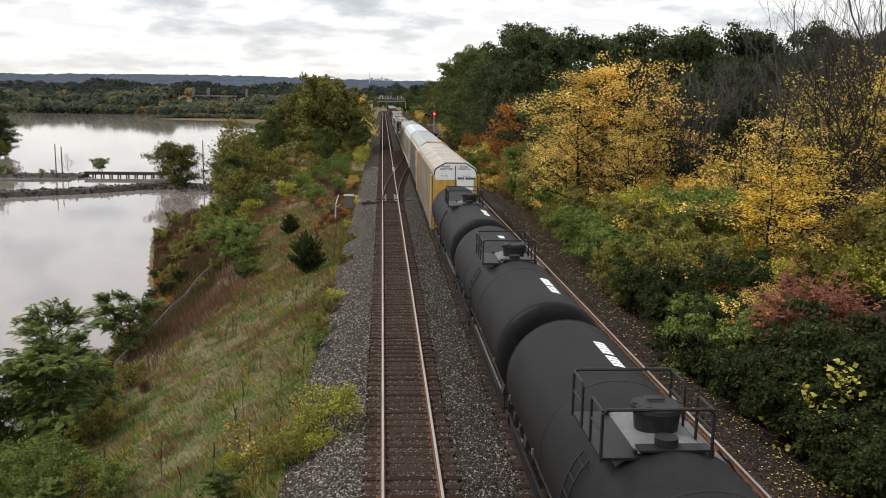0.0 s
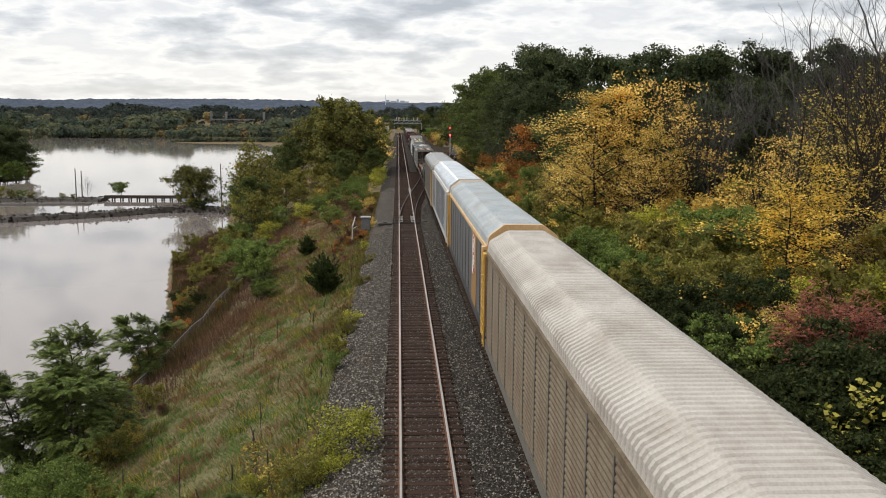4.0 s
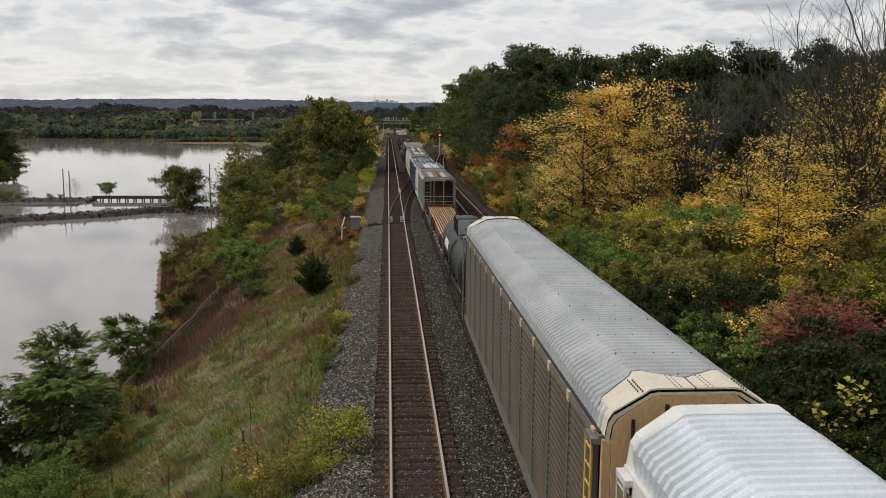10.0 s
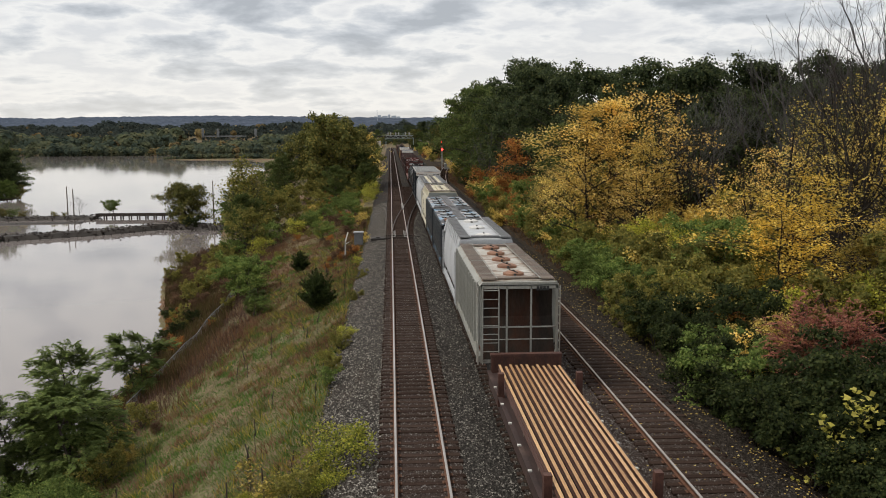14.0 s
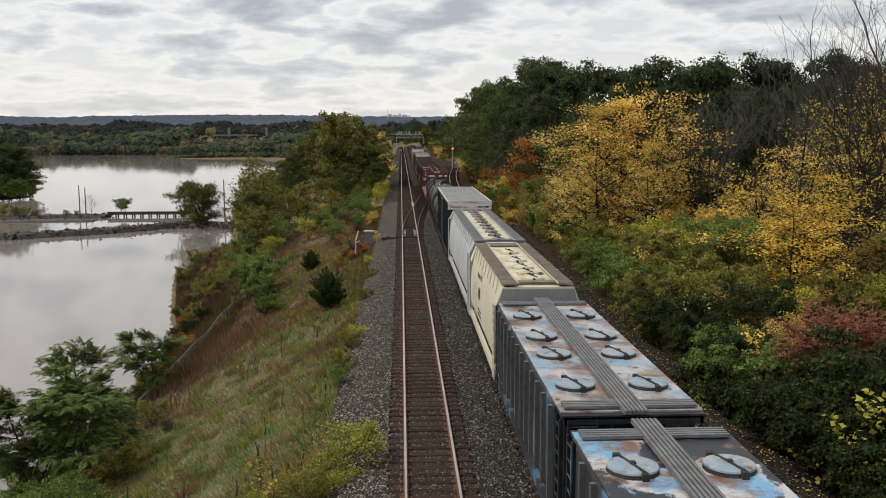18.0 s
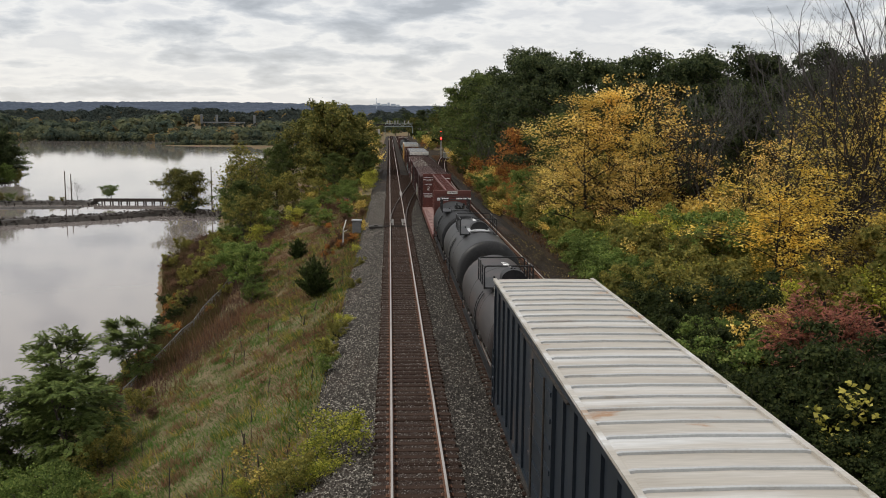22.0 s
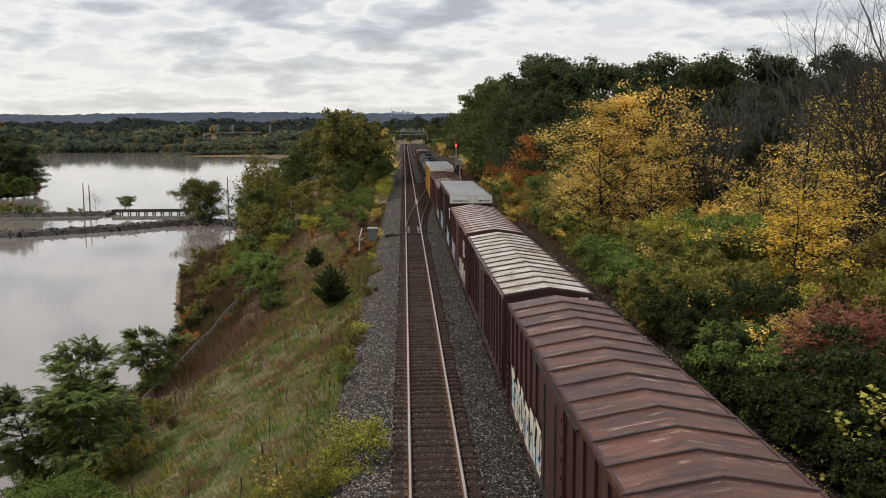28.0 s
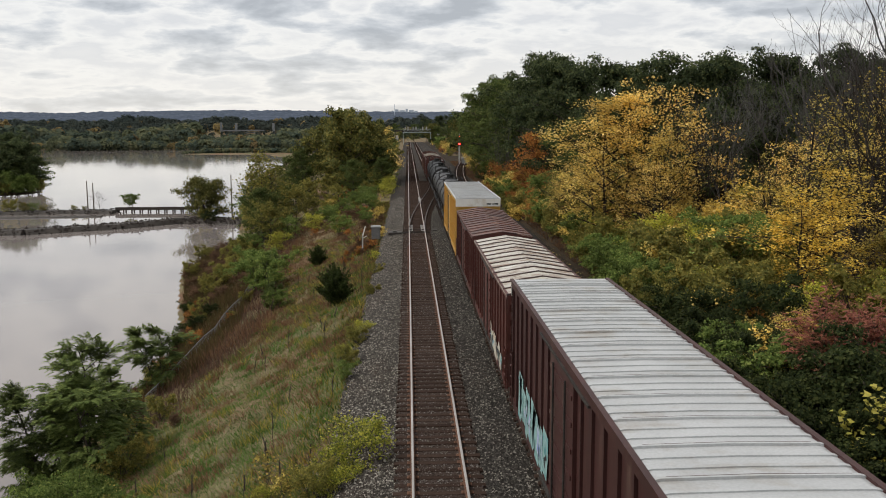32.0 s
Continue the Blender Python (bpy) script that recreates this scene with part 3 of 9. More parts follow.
L_SEED = leaves("seeded_weed_stalks", (0.071, 0.0424, 0.0329), (0.127, 0.0771, 0.0603), (0.192, 0.12, 0.0913), (0.254, 0.173, 0.118))
L_RUSSET = leaves("russet_weed_leaves", (0.08, 0.04, 0.022), (0.16, 0.085, 0.048), (0.23, 0.13, 0.075), (0.24, 0.18, 0.09))
L_CEDAR = leaves("dark_cedar_sprays", (0.015, 0.025, 0.008), (0.029, 0.043, 0.0135), (0.05, 0.066, 0.02), (0.09, 0.104, 0.034))
L_GRASS = leaves("autumn_grass_blades", (0.135, 0.115, 0.0514), (0.246, 0.205, 0.0974), (0.361, 0.303, 0.16), (0.492, 0.426, 0.257), island=0.18)
L_GREENGRASS = leaves("green_grass_blades", (0.0456, 0.111, 0.0215), (0.0844, 0.178, 0.0323), (0.128, 0.232, 0.0461), (0.199, 0.279, 0.0768), island=0.18)
L_VERGE = leaves("verge_weed_leaves", (0.0594, 0.0924, 0.0238), (0.119, 0.158, 0.037), (0.224, 0.211, 0.0462), (0.436, 0.33, 0.066), scale=0.35, island=0.5)
# far green and olive leaves, lightened towards blue as painted haze
L_FAR = leaves("haze_tinted_dark_leaves", (0.056, 0.078, 0.064), (0.078, 0.10, 0.075), (0.11, 0.128, 0.087), (0.148, 0.152, 0.10), island=0.25, scale=0.03, gloss=0.0)
L_FAROLIVE = leaves("haze_tinted_olive_leaves", (0.09, 0.107, 0.068), (0.125, 0.14, 0.083), (0.175, 0.182, 0.102), (0.235, 0.215, 0.12), island=0.25, scale=0.03, gloss=0.0)
L_FARRUST = leaves("far_rusty_leaves", (0.12, 0.096, 0.054), (0.168, 0.12, 0.06), (0.204, 0.156, 0.072), (0.264, 0.204, 0.084), island=0.3, scale=0.03, gloss=0.0)
L_REED = leaves("rusty_reeds", (0.0644, 0.0458, 0.0243), (0.122, 0.0786, 0.0386), (0.122, 0.109, 0.0372), (0.186, 0.129, 0.0644))


def water_material():
    m = bpy.data.materials.new("silty_lake_water")
    m.use_nodes = True
    ns, ln = m.node_tree.nodes, m.node_tree.links
    b = ns["Principled BSDF"]
    b.inputs["Base Color"].default_value = (0.235, 0.205, 0.19, 1)
    b.inputs["Roughness"].default_value = 0.04
    b.inputs["IOR"].default_value = 1.5
    co = ns.new("ShaderNodeTexCoord")
    height = None
    for s, k in ((0.35, 0.7), (2.2, 0.3)):
        n = ns.new("ShaderNodeTexNoise")
        n.inputs["Scale"].default_value, n.inputs["Detail"].default_value = s, 3.0
        ln.new(co.outputs["Object"], n.inputs["Vector"])
        g = ns.new("ShaderNodeMath")
        g.operation = "MULTIPLY"
        g.inputs[1].default_value = k
        ln.new(n.outputs["Fac"], g.inputs[0])
        if height is None:
            height = g.outputs[0]
        else:
            a = ns.new("ShaderNodeMath")
            ln.new(height, a.inputs[0])
            ln.new(g.outputs[0], a.inputs[1])
            height = a.outputs[0]
    bp = ns.new("ShaderNodeBump")
    bp.inputs["Strength"].default_value, bp.inputs["Distance"].default_value = 0.07, 0.08
    ln.new(height, bp.inputs["Height"])
    ln.new(bp.outputs[0], b.inputs["Normal"])
    return m


M_WATER = water_material()


def glow_material(name, colour, strength):
    m = bpy.data.materials.new(name)
    m.use_nodes = True
    b = m.node_tree.nodes["Principled BSDF"]
    b.inputs["Base Color"].default_value = (*colour, 1)
    b.inputs["Emission Color"].default_value = (*colour, 1)
    b.inputs["Emission Strength"].default_value = strength
    return m


M_REDLAMP = glow_material("lit_red_signal_lens", (1.0, 0.02, 0.015), 14.0)


# ---- mesh helpers ----
class Mesh:
    """Collects boxes, tubes and profiles into one mesh."""

    def __init__(self):
        self.v, self.f = [], []

    def add(self, verts, faces):
        n = len(self.v)
        self.v += [tuple(p) for p in verts]
        self.f += [tuple(i + n for i in q) for q in faces]
        return self

    def box(self, x0, x1, y0, y1, z0, z1):
        p = [(x, y, z) for z in (z0, z1) for y in (y0, y1) for x in (x0, x1)]
        return self.add(p, [(0, 2, 3, 1), (4, 5, 7, 6), (0, 1, 5, 4), (2, 6, 7, 3), (0, 4, 6, 2), (1, 3, 7, 5)])

    def bevel_box(self, x0, x1, y0, y1, z0, z1, b=0.02):
        """A box with its upper edges chamfered."""
        p = [(x, y, z0) for y in (y0, y1) for x in (x0, x1)] + [(x, y, z1 - b) for y in (y0, y1) for x in (x0, x1)]
        p += [(x, y, z1) for y in (y0 + b, y1 - b) for x in (x0 + b, x1 - b)]
        f = [(0, 2, 3, 1), (8, 9, 11, 10)]
        for a in (0, 4):
            f += [(a, a + 1, a + 5, a + 4), (a + 2, a + 6, a + 7, a + 3), (a, a + 4, a + 6, a + 2), (a + 1, a + 3, a + 7, a + 5)]
        return self.add(p, f)

    def tube(self, a, b, r0, r1=None, n=6, caps=True):
        a, b = Vector(a), Vector(b)
        d = b - a
        if d.length < 1e-6:
            return self
        q = d.to_track_quat("Z", "Y")
        r1 = r0 if r1 is None else r1
        ring = [Vector((math.cos(2 * math.pi * k / n), math.sin(2 * math.pi * k / n), 0)) for k in range(n)]
        p = [a + q @ (c * r0) for c in ring] + [b + q @ (c * r1) for c in ring]
        f = [(k, (k + 1) % n, n + (k + 1) % n, n + k) for k in range(n)]
        if caps:
            f += [tuple(range(n - 1, -1, -1)), tuple(range(n, 2 * n))]
        return self.add(p, f)

    def pipe(self, pts, r, n=6):
        for a, b in zip(pts, pts[1:]):
            self.tube(a, b, r, r, n)
        return self

    def prism(self, prof, y0, y1, caps=True):
        """A closed profile of (x, z) drawn out along y."""
        n = len(prof)
        p = [(x, y0, z) for x, z in prof] + [(x, y1, z) for x, z in prof]
        f = [(k, n + k, n + (k + 1) % n, (k + 1) % n) for k in range(n)]
        if caps:
            f += [tuple(range(n)), tuple(range(2 * n - 1, n - 1, -1))]
        return self.add(p, f)

    def lathe_y(self, rows, xc, zc, n=40):
        """A round body along y from rows of (y, radius)."""
        p, f = [], []
        for y, r in rows:
            p += [(xc + r * math.sin(2 * math.pi * k / n), y, zc + r * math.cos(2 * math.pi * k / n)) for k in range(n)]
        for j in range(len(rows) - 1):
            f += [(j * n + k, (j + 1) * n + k, (j + 1) * n + (k + 1) % n, j * n + (k + 1) % n) for k in range(n)]
        f += [tuple(range(n)), tuple(range(len(rows) * n - 1, (len(rows) - 1) * n - 1, -1))]
        return self.add(p, f)

    def disc(self, x, y, z0, z1, r, n=20, top=None):
        top = r if top is None else top
        p = [(x + r * math.cos(2 * math.pi * k / n), y + r * math.sin(2 * math.pi * k / n), z0) for k in range(n)]
        p += [(x + top * math.cos(2 * math.pi * k / n), y + top * math.sin(2 * math.pi * k / n), z1) for k in range(n)]
        f = [(k, (k + 1) % n, n + (k + 1) % n, n + k) for k in range(n)] + [tuple(range(n - 1, -1, -1)), tuple(range(n, 2 * n))]
        return self.add(p, f)

    def data(self, name, mat, smooth=False):
        me = bpy.data.meshes.new(name)
        me.from_pydata(self.v, [], self.f)
        me.materials.append(mat)
        if smooth:
            me.shade_smooth()
            me.set_sharp_from_angle(angle=radians(35))
        me.update()
        return me


def part(name, mesh, mat, parent=None, label="", smooth=False, at=None):
    """One mesh object, under a thing or a part where one is given. mesh: a Mesh or finished mesh data."""
    ob = new(name, mesh.data(name, mat, smooth) if isinstance(mesh, Mesh) else mesh)
    if parent:
        ob.parent = parent
    if at is not None:
        ob.matrix_basis = at
    if label:
        ob["label"] = label
    return ob


def quads(name, verts, faces, mat):
    """Mesh data from arrays: many equal faces of 3 or 4 corners."""
    me = bpy.data.meshes.new(name)
    n, m, k = len(verts), len(faces), faces.shape[1]
    me.vertices.add(n)
    me.vertices.foreach_set("co", np.ascontiguousarray(verts, np.float32).ravel())
    me.loops.add(m * k)
    me.loops.foreach_set("vertex_index", np.ascontiguousarray(faces, np.int32).ravel())
    me.polygons.add(m)
    me.polygons.foreach_set("loop_start", np.arange(0, m * k, k, dtype=np.int32))
    me.polygons.foreach_set("loop_total", np.full(m, k, np.int32))
    me.materials.append(mat)
    me.update(calc_edges=True)
    me.validate()
    return me


def lettering(text, size, mat, name="lettering", spread=1.0):
    """Mesh data of a line of writing in the built-in font, in the xy plane, centred."""
    cu = bpy.data.curves.new(name, "FONT")
    cu.body, cu.size, cu.align_x, cu.align_y, cu.extrude = text, size, "CENTER", "CENTER", 0.002
    cu.space_character, cu.offset = spread, 0.004
    ob = bpy.data.objects.new(name, cu)
    scene.collection.objects.link(ob)
    me = bpy.data.meshes.new_from_object(ob.evaluated_get(bpy.context.evaluated_depsgraph_get()))
    bpy.data.objects.remove(ob)
    me.materials.clear()
    me.materials.append(mat)
    return me


def thing(name, label, category, group="", kind="", at=None):
    ob = new(name)
    ob.empty_display_size = 0.3
    if at is not None:
        ob.matrix_basis = at
    return tagged(ob, label, category, group, kind)


# ---- ground, water, track ----
WATER = -7.5
SHORE_Y = np.array([-400, 0, 44, 66, 75, 84, 104, 117, 124, 137, 160, 166, 200, 300, 400, 530, 640, 715, 752, 900])
SHORE_X = np.array([-18.2, -18.2, -18.6, -19.2, -20.3, -22.8, -27.6, -28.6, -27.0, -27.2, -31, -33, -38, -48, -57, -70, -120, -240, -2600, -3000])


def ground_z(x, y):
    """The height of the ground: a level track bed, a grassy bank down to the lake, a wooded rise on the other side, low land across the water."""
    x, y = np.asarray(x, float), np.asarray(y, float)
    shore = np.interp(y, SHORE_Y, SHORE_X)
    edge = -3.7 - 1.2 * np.clip((y - 200) / 200, 0, 3)
    t = np.clip((edge - x) / (edge - shore), 0, 1.6)
    left = -0.95 + (WATER + 0.95) * np.minimum(t, 1) ** 1.05 - 1.8 * np.maximum(t - 1, 0)
    mid = np.interp(x, [-3.7, -3.2, 11.6, 12.0, 12.6], [-0.95, -1.2, -1.2, -0.95, -0.75])
    right = -0.75 + 0.07 * np.clip(x - 12.6, 0, 12) + 0.16 * np.clip(x - 22, 0, 45)
    z = np.where(x < edge, left, np.where(x < 12.6, mid, right))
    far = WATER - 0.6 + np.clip((y - 742) / 25, 0, 1) * 0.7 + np.clip((y - 760) / 600, 0, 1) * 20 + np.clip((y - 1500) / 1500, 0, 1) * 10
    z = np.where((x < -45) & (t <= 1), z + np.clip((y - 560) / 60, 0, 1) * (np.minimum(z, WATER - 0.5) - z), z)
    z = np.where((x < edge) & (t <= 1), z + np.clip((y - 700) / 35, 0, 1) * (far - z), z)
    spit = 1 - ((x + 112) / 52) ** 2 - ((y - 618) / 20) ** 2
    cape = 1 - ((x + 116) / 17) ** 2 - ((y - 246) / 11) ** 2
    z = np.maximum(z, WATER - 0.8 + 1.5 * np.clip(np.maximum(spit, cape), 0, 1) ** 0.5)
    rough = np.array([noise.noise((float(a) * 0.16, float(b) * 0.16, 0)) for a, b in zip(x.ravel(), y.ravel())]).reshape(x.shape)
    lumps = np.array([noise.noise((float(a) * 0.55, float(b) * 0.4, 7.0)) for a, b in zip(x.ravel(), y.ravel())]).reshape(x.shape)
    return z + (rough * 0.4 + lumps * 0.2) * np.clip(np.maximum(edge - 0.6 - x, x - 13.5) / 4, 0, 1) * np.clip((x - shore - 0.6) / 2.5, 0, 1)


def spot(x, y):
    return float(ground_z(np.array([x]), np.array([y]))[0])


def terrain():
    xs = np.unique(np.concatenate([np.linspace(-4500, -700, 10), np.linspace(-700, -150, 32), np.linspace(-140, -94, 16), np.linspace(-90, -40, 20), np.linspace(-40, -3.8, 50),
                                   np.array([-3.7, -3.2, 0, 4, 8, 11.6, 12.0, 12.6]), np.linspace(13, 40, 22), np.linspace(45, 300, 14), np.linspace(350, 4500, 10)]))
    ys = np.unique(np.concatenate([np.linspace(-1500, -30, 6), np.linspace(-20, 130, 90), np.linspace(135, 300, 42), np.linspace(310, 590, 18), np.linspace(595, 645, 14), np.linspace(655, 700, 6), np.linspace(705, 800, 24), np.linspace(820, 1000, 8), np.linspace(1100, 4800, 14)]))
    gx, gy = np.meshgrid(xs, ys)
    gz = ground_z(gx, gy)
    nx, ny = len(xs), len(ys)
    idx = np.arange(nx * ny).reshape(ny, nx)
    faces = np.stack([idx[:-1, :-1], idx[:-1, 1:], idx[1:, 1:], idx[1:, :-1]], -1).reshape(-1, 4)
    me = quads("ground", np.stack([gx, gy, gz], -1).reshape(-1, 3), faces, M_GROUND)
    me.shade_smooth()
    tagged(new("ground", me), "sloping bank of dry autumn grass and soil beside the tracks", "ground", kind="structure")
    w = Mesh().add([(-4600, -600, WATER), (20, -600, WATER), (20, 1000, WATER), (-4600, 1000, WATER)], [(0, 1, 2, 3)])
    tagged(part("water", w, M_WATER), "calm silty lake reflecting a grey cloudy sky", "water", kind="structure")


terrain()


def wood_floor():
    """Leaf litter and soil beyond the siding, coloured dark for the shade under bushes and trees."""
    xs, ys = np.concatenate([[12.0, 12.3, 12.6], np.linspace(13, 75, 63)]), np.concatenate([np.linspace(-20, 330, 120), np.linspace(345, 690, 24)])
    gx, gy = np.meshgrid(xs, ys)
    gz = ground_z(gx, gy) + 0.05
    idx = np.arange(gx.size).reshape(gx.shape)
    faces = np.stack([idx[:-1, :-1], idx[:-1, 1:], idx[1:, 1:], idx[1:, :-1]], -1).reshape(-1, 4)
    me = quads("wood_floor", np.stack([gx, gy, gz], -1).reshape(-1, 3), faces, M_SHADELITTER)
    tagged(new("wood_floor", me), "soil strewn with brown fallen leaves, coloured dark for shade", "ground", kind="structure")


wood_floor()

TRACK_A, TRACK_B, TRACK_C = 0.0, 4.1, 8.3
GAUGE, TIE_STEP = 0.7525, 0.56
FAR_Y = 640.0


def bend_c(y):
    """The third track swings away from the others past the trees."""
    return TRACK_C + 0.00032 * max(0.0, y - 110.0) ** 2


def rail_mesh(line, y0, y1, step):
    """Head and web of one rail along x = line(y)."""
    head, web = Mesh(), Mesh()
    ys = np.arange(y0, y1 + step / 2, step)
    for m, prof in ((head, [(-0.037, -0.035), (0.037, -0.035), (0.037, -0.006), (0.028, 0.0), (-0.028, 0.0), (-0.037, -0.006)]),
                    (web, [(-0.07, -0.17), (0.07, -0.17), (0.07, -0.155), (0.012, -0.14), (0.012, -0.036), (-0.012, -0.036), (-0.012, -0.14), (-0.07, -0.155)])):
        n = len(prof)
        p = [(line(y) + x, y, z) for y in ys for x, z in prof]
        f = [(j * n + k, (j + 1) * n + k, (j + 1) * n + (k + 1) % n, j * n + (k + 1) % n) for j in range(len(ys) - 1) for k in range(n)]
        m.add(p, f)
    return head, web


def ballast():
    top = -0.235
    m = Mesh()
    m.prism([(-3.9, -1.15), (-2.15, top - 0.03), (10.45, top - 0.03), (12.4, -1.1), (12.4, -1.6), (-3.9, -1.6)], -60, FAR_Y)
    bed = tagged(part("ballast_bed", m, M_BED), "grey crushed-stone ballast shoulder under three tracks", "ballast", kind="structure")
    for line in (TRACK_A, TRACK_B, TRACK_C):
        y1 = FAR_Y if line < 8 else 110
        part("track_bed", Mesh().box(line - 1.22, line + 1.22, -60, y1, top - 0.2, top + 0.03), M_TRACKBED, bed, "rust-brown stained ballast between the ties")
    return bed


BED = ballast()


def tie_data():
    return Mesh().bevel_box(-1.3, 1.3, -0.115, 0.115, -0.40, -0.172, 0.015).data("tie", M_TIE)


def plate_data():
    m = Mesh()
    for s in (-GAUGE, GAUGE):
        m.box(s - 0.17, s + 0.17, -0.09, 0.09, -0.171, -0.156)
        for sx in (-0.11, 0.11):
            m.box(s + sx - 0.02, s + sx + 0.02, -0.06, -0.02, -0.157, -0.135)
            m.box(s + sx - 0.02, s + sx + 0.02, 0.02, 0.06, -0.157, -0.135)
    return m.data("tie_plate", M_RAILWEB)


TIE, PLATE = tie_data(), plate_data()


def track(name, label, line, y0, y1, singles):
    ob = thing(name, label, "railway track", kind="structure")
    for s in (-GAUGE, GAUGE):
        head, web = rail_mesh(lambda y: line(y) + s, y0, y1, 4.0)
        rail = part("rail", head, M_RAIL, ob, "worn shiny steel rail head")
        part("rail_web", web, M_RAILWEB, rail)
    rest = Mesh()
    plates = Mesh()
    k, y = 0, y0
    while y < y1:
        x = line(y) + random.uniform(-0.03, 0.03)
        turn = random.uniform(-0.6, 0.6) - math.degrees(math.atan((line(y + 0.5) - line(y - 0.5))))
        if singles[0] <= y < singles[1]:
            part("tie", TIE, M_TIE, ob, at=pose(x, y, random.uniform(-0.012, 0.008), 0, 0, turn))
            if y < 75:
                plates.add([(px + line(y), py + y, pz) for px, py, pz in [v.co for v in PLATE.vertices]], [tuple(p.vertices) for p in PLATE.polygons])
        else:
            rest.box(x - 1.3, x + 1.3, y - 0.115, y + 0.115, -0.3, -0.172)
        y += TIE_STEP
        k += 1
    tagged(part("far_ties", rest, M_TIE, ob), kind="stuff")
    if plates.v:
        tagged(part("tie_plates", plates, M_RAILWEB, ob), kind="stuff")
    return ob


track("track_1", "straight empty main track with rust-brown ties and shiny rails", lambda y: TRACK_A, -40, FAR_Y, (17, 150))
track("track_2", "straight track under the passing freight train", lambda y: TRACK_B, -40, FAR_Y, (17, 80))
track("track_3", "empty siding track beside the autumn bushes", bend_c, -40, 330, (17, 120))


def turnout():
    """A turnout off the first track that crosses over to the second."""
    ob = thing("turnout", "crossover turnout rails between two tracks", "railway switch", kind="structure")

    def lead(y):
        t = min(1.0, max(0.0, (y - 84.0) / 84.0))
        return TRACK_B * (t * t * (3 - 2 * t))

    for s in (-GAUGE, GAUGE):
        head, web = rail_mesh(lambda y: lead(y) + s - 0.03 * (1 if s < 0 else -1), 85, 168, 1.5)
        rail = part("closure_rail", head, M_WHEEL, ob, "curved dull switch rail")
        part("rail_web", web, M_RAILWEB, rail)
    fr = Mesh()
    for dx in (-0.1, 0.1):
        fr.box(GAUGE + dx - 0.03, GAUGE + dx + 0.03, 118, 126, -0.1, 0.01)
    part("frog", fr, M_RAIL, ob, "cast steel crossing frog")
    ties = Mesh()
    for k in range(90):
        y = 86 + k * 0.92
        a, b = -1.35, lead(y) + 1.4
        ties.bevel_box(a, b, y - 0.12, y + 0.12, -0.36, -0.168, 0.012)
    tagged(part("switch_ties", ties, M_TIE, ob), kind="stuff")
    rods = Mesh()
    for y in (84.4, 85.3, 86.6):
        rods.tube((-1.5, y, -0.12), (1.2, y, -0.12), 0.03)
    part("switch_rods", rods, M_STEEL, ob)
    plate = Mesh().box(-0.2, 0.16, -0.09, 0.09, -0.166, -0.13).box(-0.24, -0.14, -0.05, 0.05, -0.13, -0.06).data("slide_plate", M_CONCRETE)
    for k in range(6):
        part("slide_plate", plate, M_CONCRETE, ob, "pale greased slide plate", at=pose(-GAUGE + 0.12, 86.0 + 0.92 * k, 0, 0, 0, 180))
        part("slide_plate", plate, M_CONCRETE, ob, "pale greased slide plate", at=pose(GAUGE - 0.12, 86.0 + 0.92 * k, 0))
    machine = Mesh().bevel_box(-2.75, -1.5, 83.9, 85.2, -0.3, -0.06, 0.05)
    machine.bevel_box(-2.3, -1.9, 84.1, 84.8, -0.06, 0.06, 0.04)
    machine.box(-1.5, -0.9, 84.3, 84.5, -0.2, -0.1)
    tagged(part("switch_machine", machine, M_STEEL), "dark steel switch machine beside the turnout", "switch machine")
    guard = Mesh().bevel_box(1.55, 2.0, 86.5, 87.2, -0.28, -0.14, 0.04)
    tagged(part("switch_heater", guard, M_STEEL), "low dark steel heater box beside the turnout", "track box")


turnout()


def stones(name, label, mat, count, area, seed, size=(0.022, 0.05), parent=None):
    """Loose ballast, each stone a small uneven octahedron."""
    rng = np.random.default_rng(seed)
    x0, x1, y0, y1 = area
    x = rng.uniform(x0, x1, count)
    y = y0 + (y1 - y0) * rng.random(count) ** 1.6
    z = np.interp(x, [-3.9, -2.15, 10.45, 12.4], [-1.15, -0.265, -0.265, -1.1]) + 0.01
    on = np.minimum(np.minimum(abs(x - TRACK_A), abs(x - TRACK_B)), abs(x - TRACK_C)) < 1.22
    z = np.where(on, -0.2, z)
    s = rng.uniform(*size, count)
    base = np.array([(1, 0, 0), (0, 1, 0), (-1, 0, 0), (0, -1, 0), (0, 0, 1), (0, 0, -1)], float)
    p = base[None] * s[:, None, None] * rng.uniform(0.65, 1.35, (count, 6, 1))
    a = rng.uniform(0, 6.28, count)
    ca, sa = np.cos(a)[:, None], np.sin(a)[:, None]
    px = p[:, :, 0] * ca - p[:, :, 1] * sa + x[:, None]
    py = p[:, :, 0] * sa + p[:, :, 1] * ca + y[:, None]
    pz = p[:, :, 2] * 0.8 + z[:, None]
    v = np.stack([px, py, pz], -1).reshape(-1, 3)
    tri = np.array([(0, 1, 4), (1, 2, 4), (2, 3, 4), (3, 0, 4)])
    f = (tri[None] + (np.arange(count) * 6)[:, None, None]).reshape(-1, 3)
    ob = new(name, quads(name, v, f, mat))
    if parent:
        ob.parent = parent
        ob["kind"] = "stuff"
    else:
        tagged(ob, label, "gravel", kind="stuff")
    return ob


stones("ballast_stones", "loose grey and white crushed stone ballast", M_PALESTONE, 56000, (-3.8, -1.2, 17, 130), 3)
stones("ballast_stones", "loose grey crushed stone between two tracks, darkened for shade", M_SHADEDSTONE, 52000, (1.25, 3.0, 17, 130), 4)
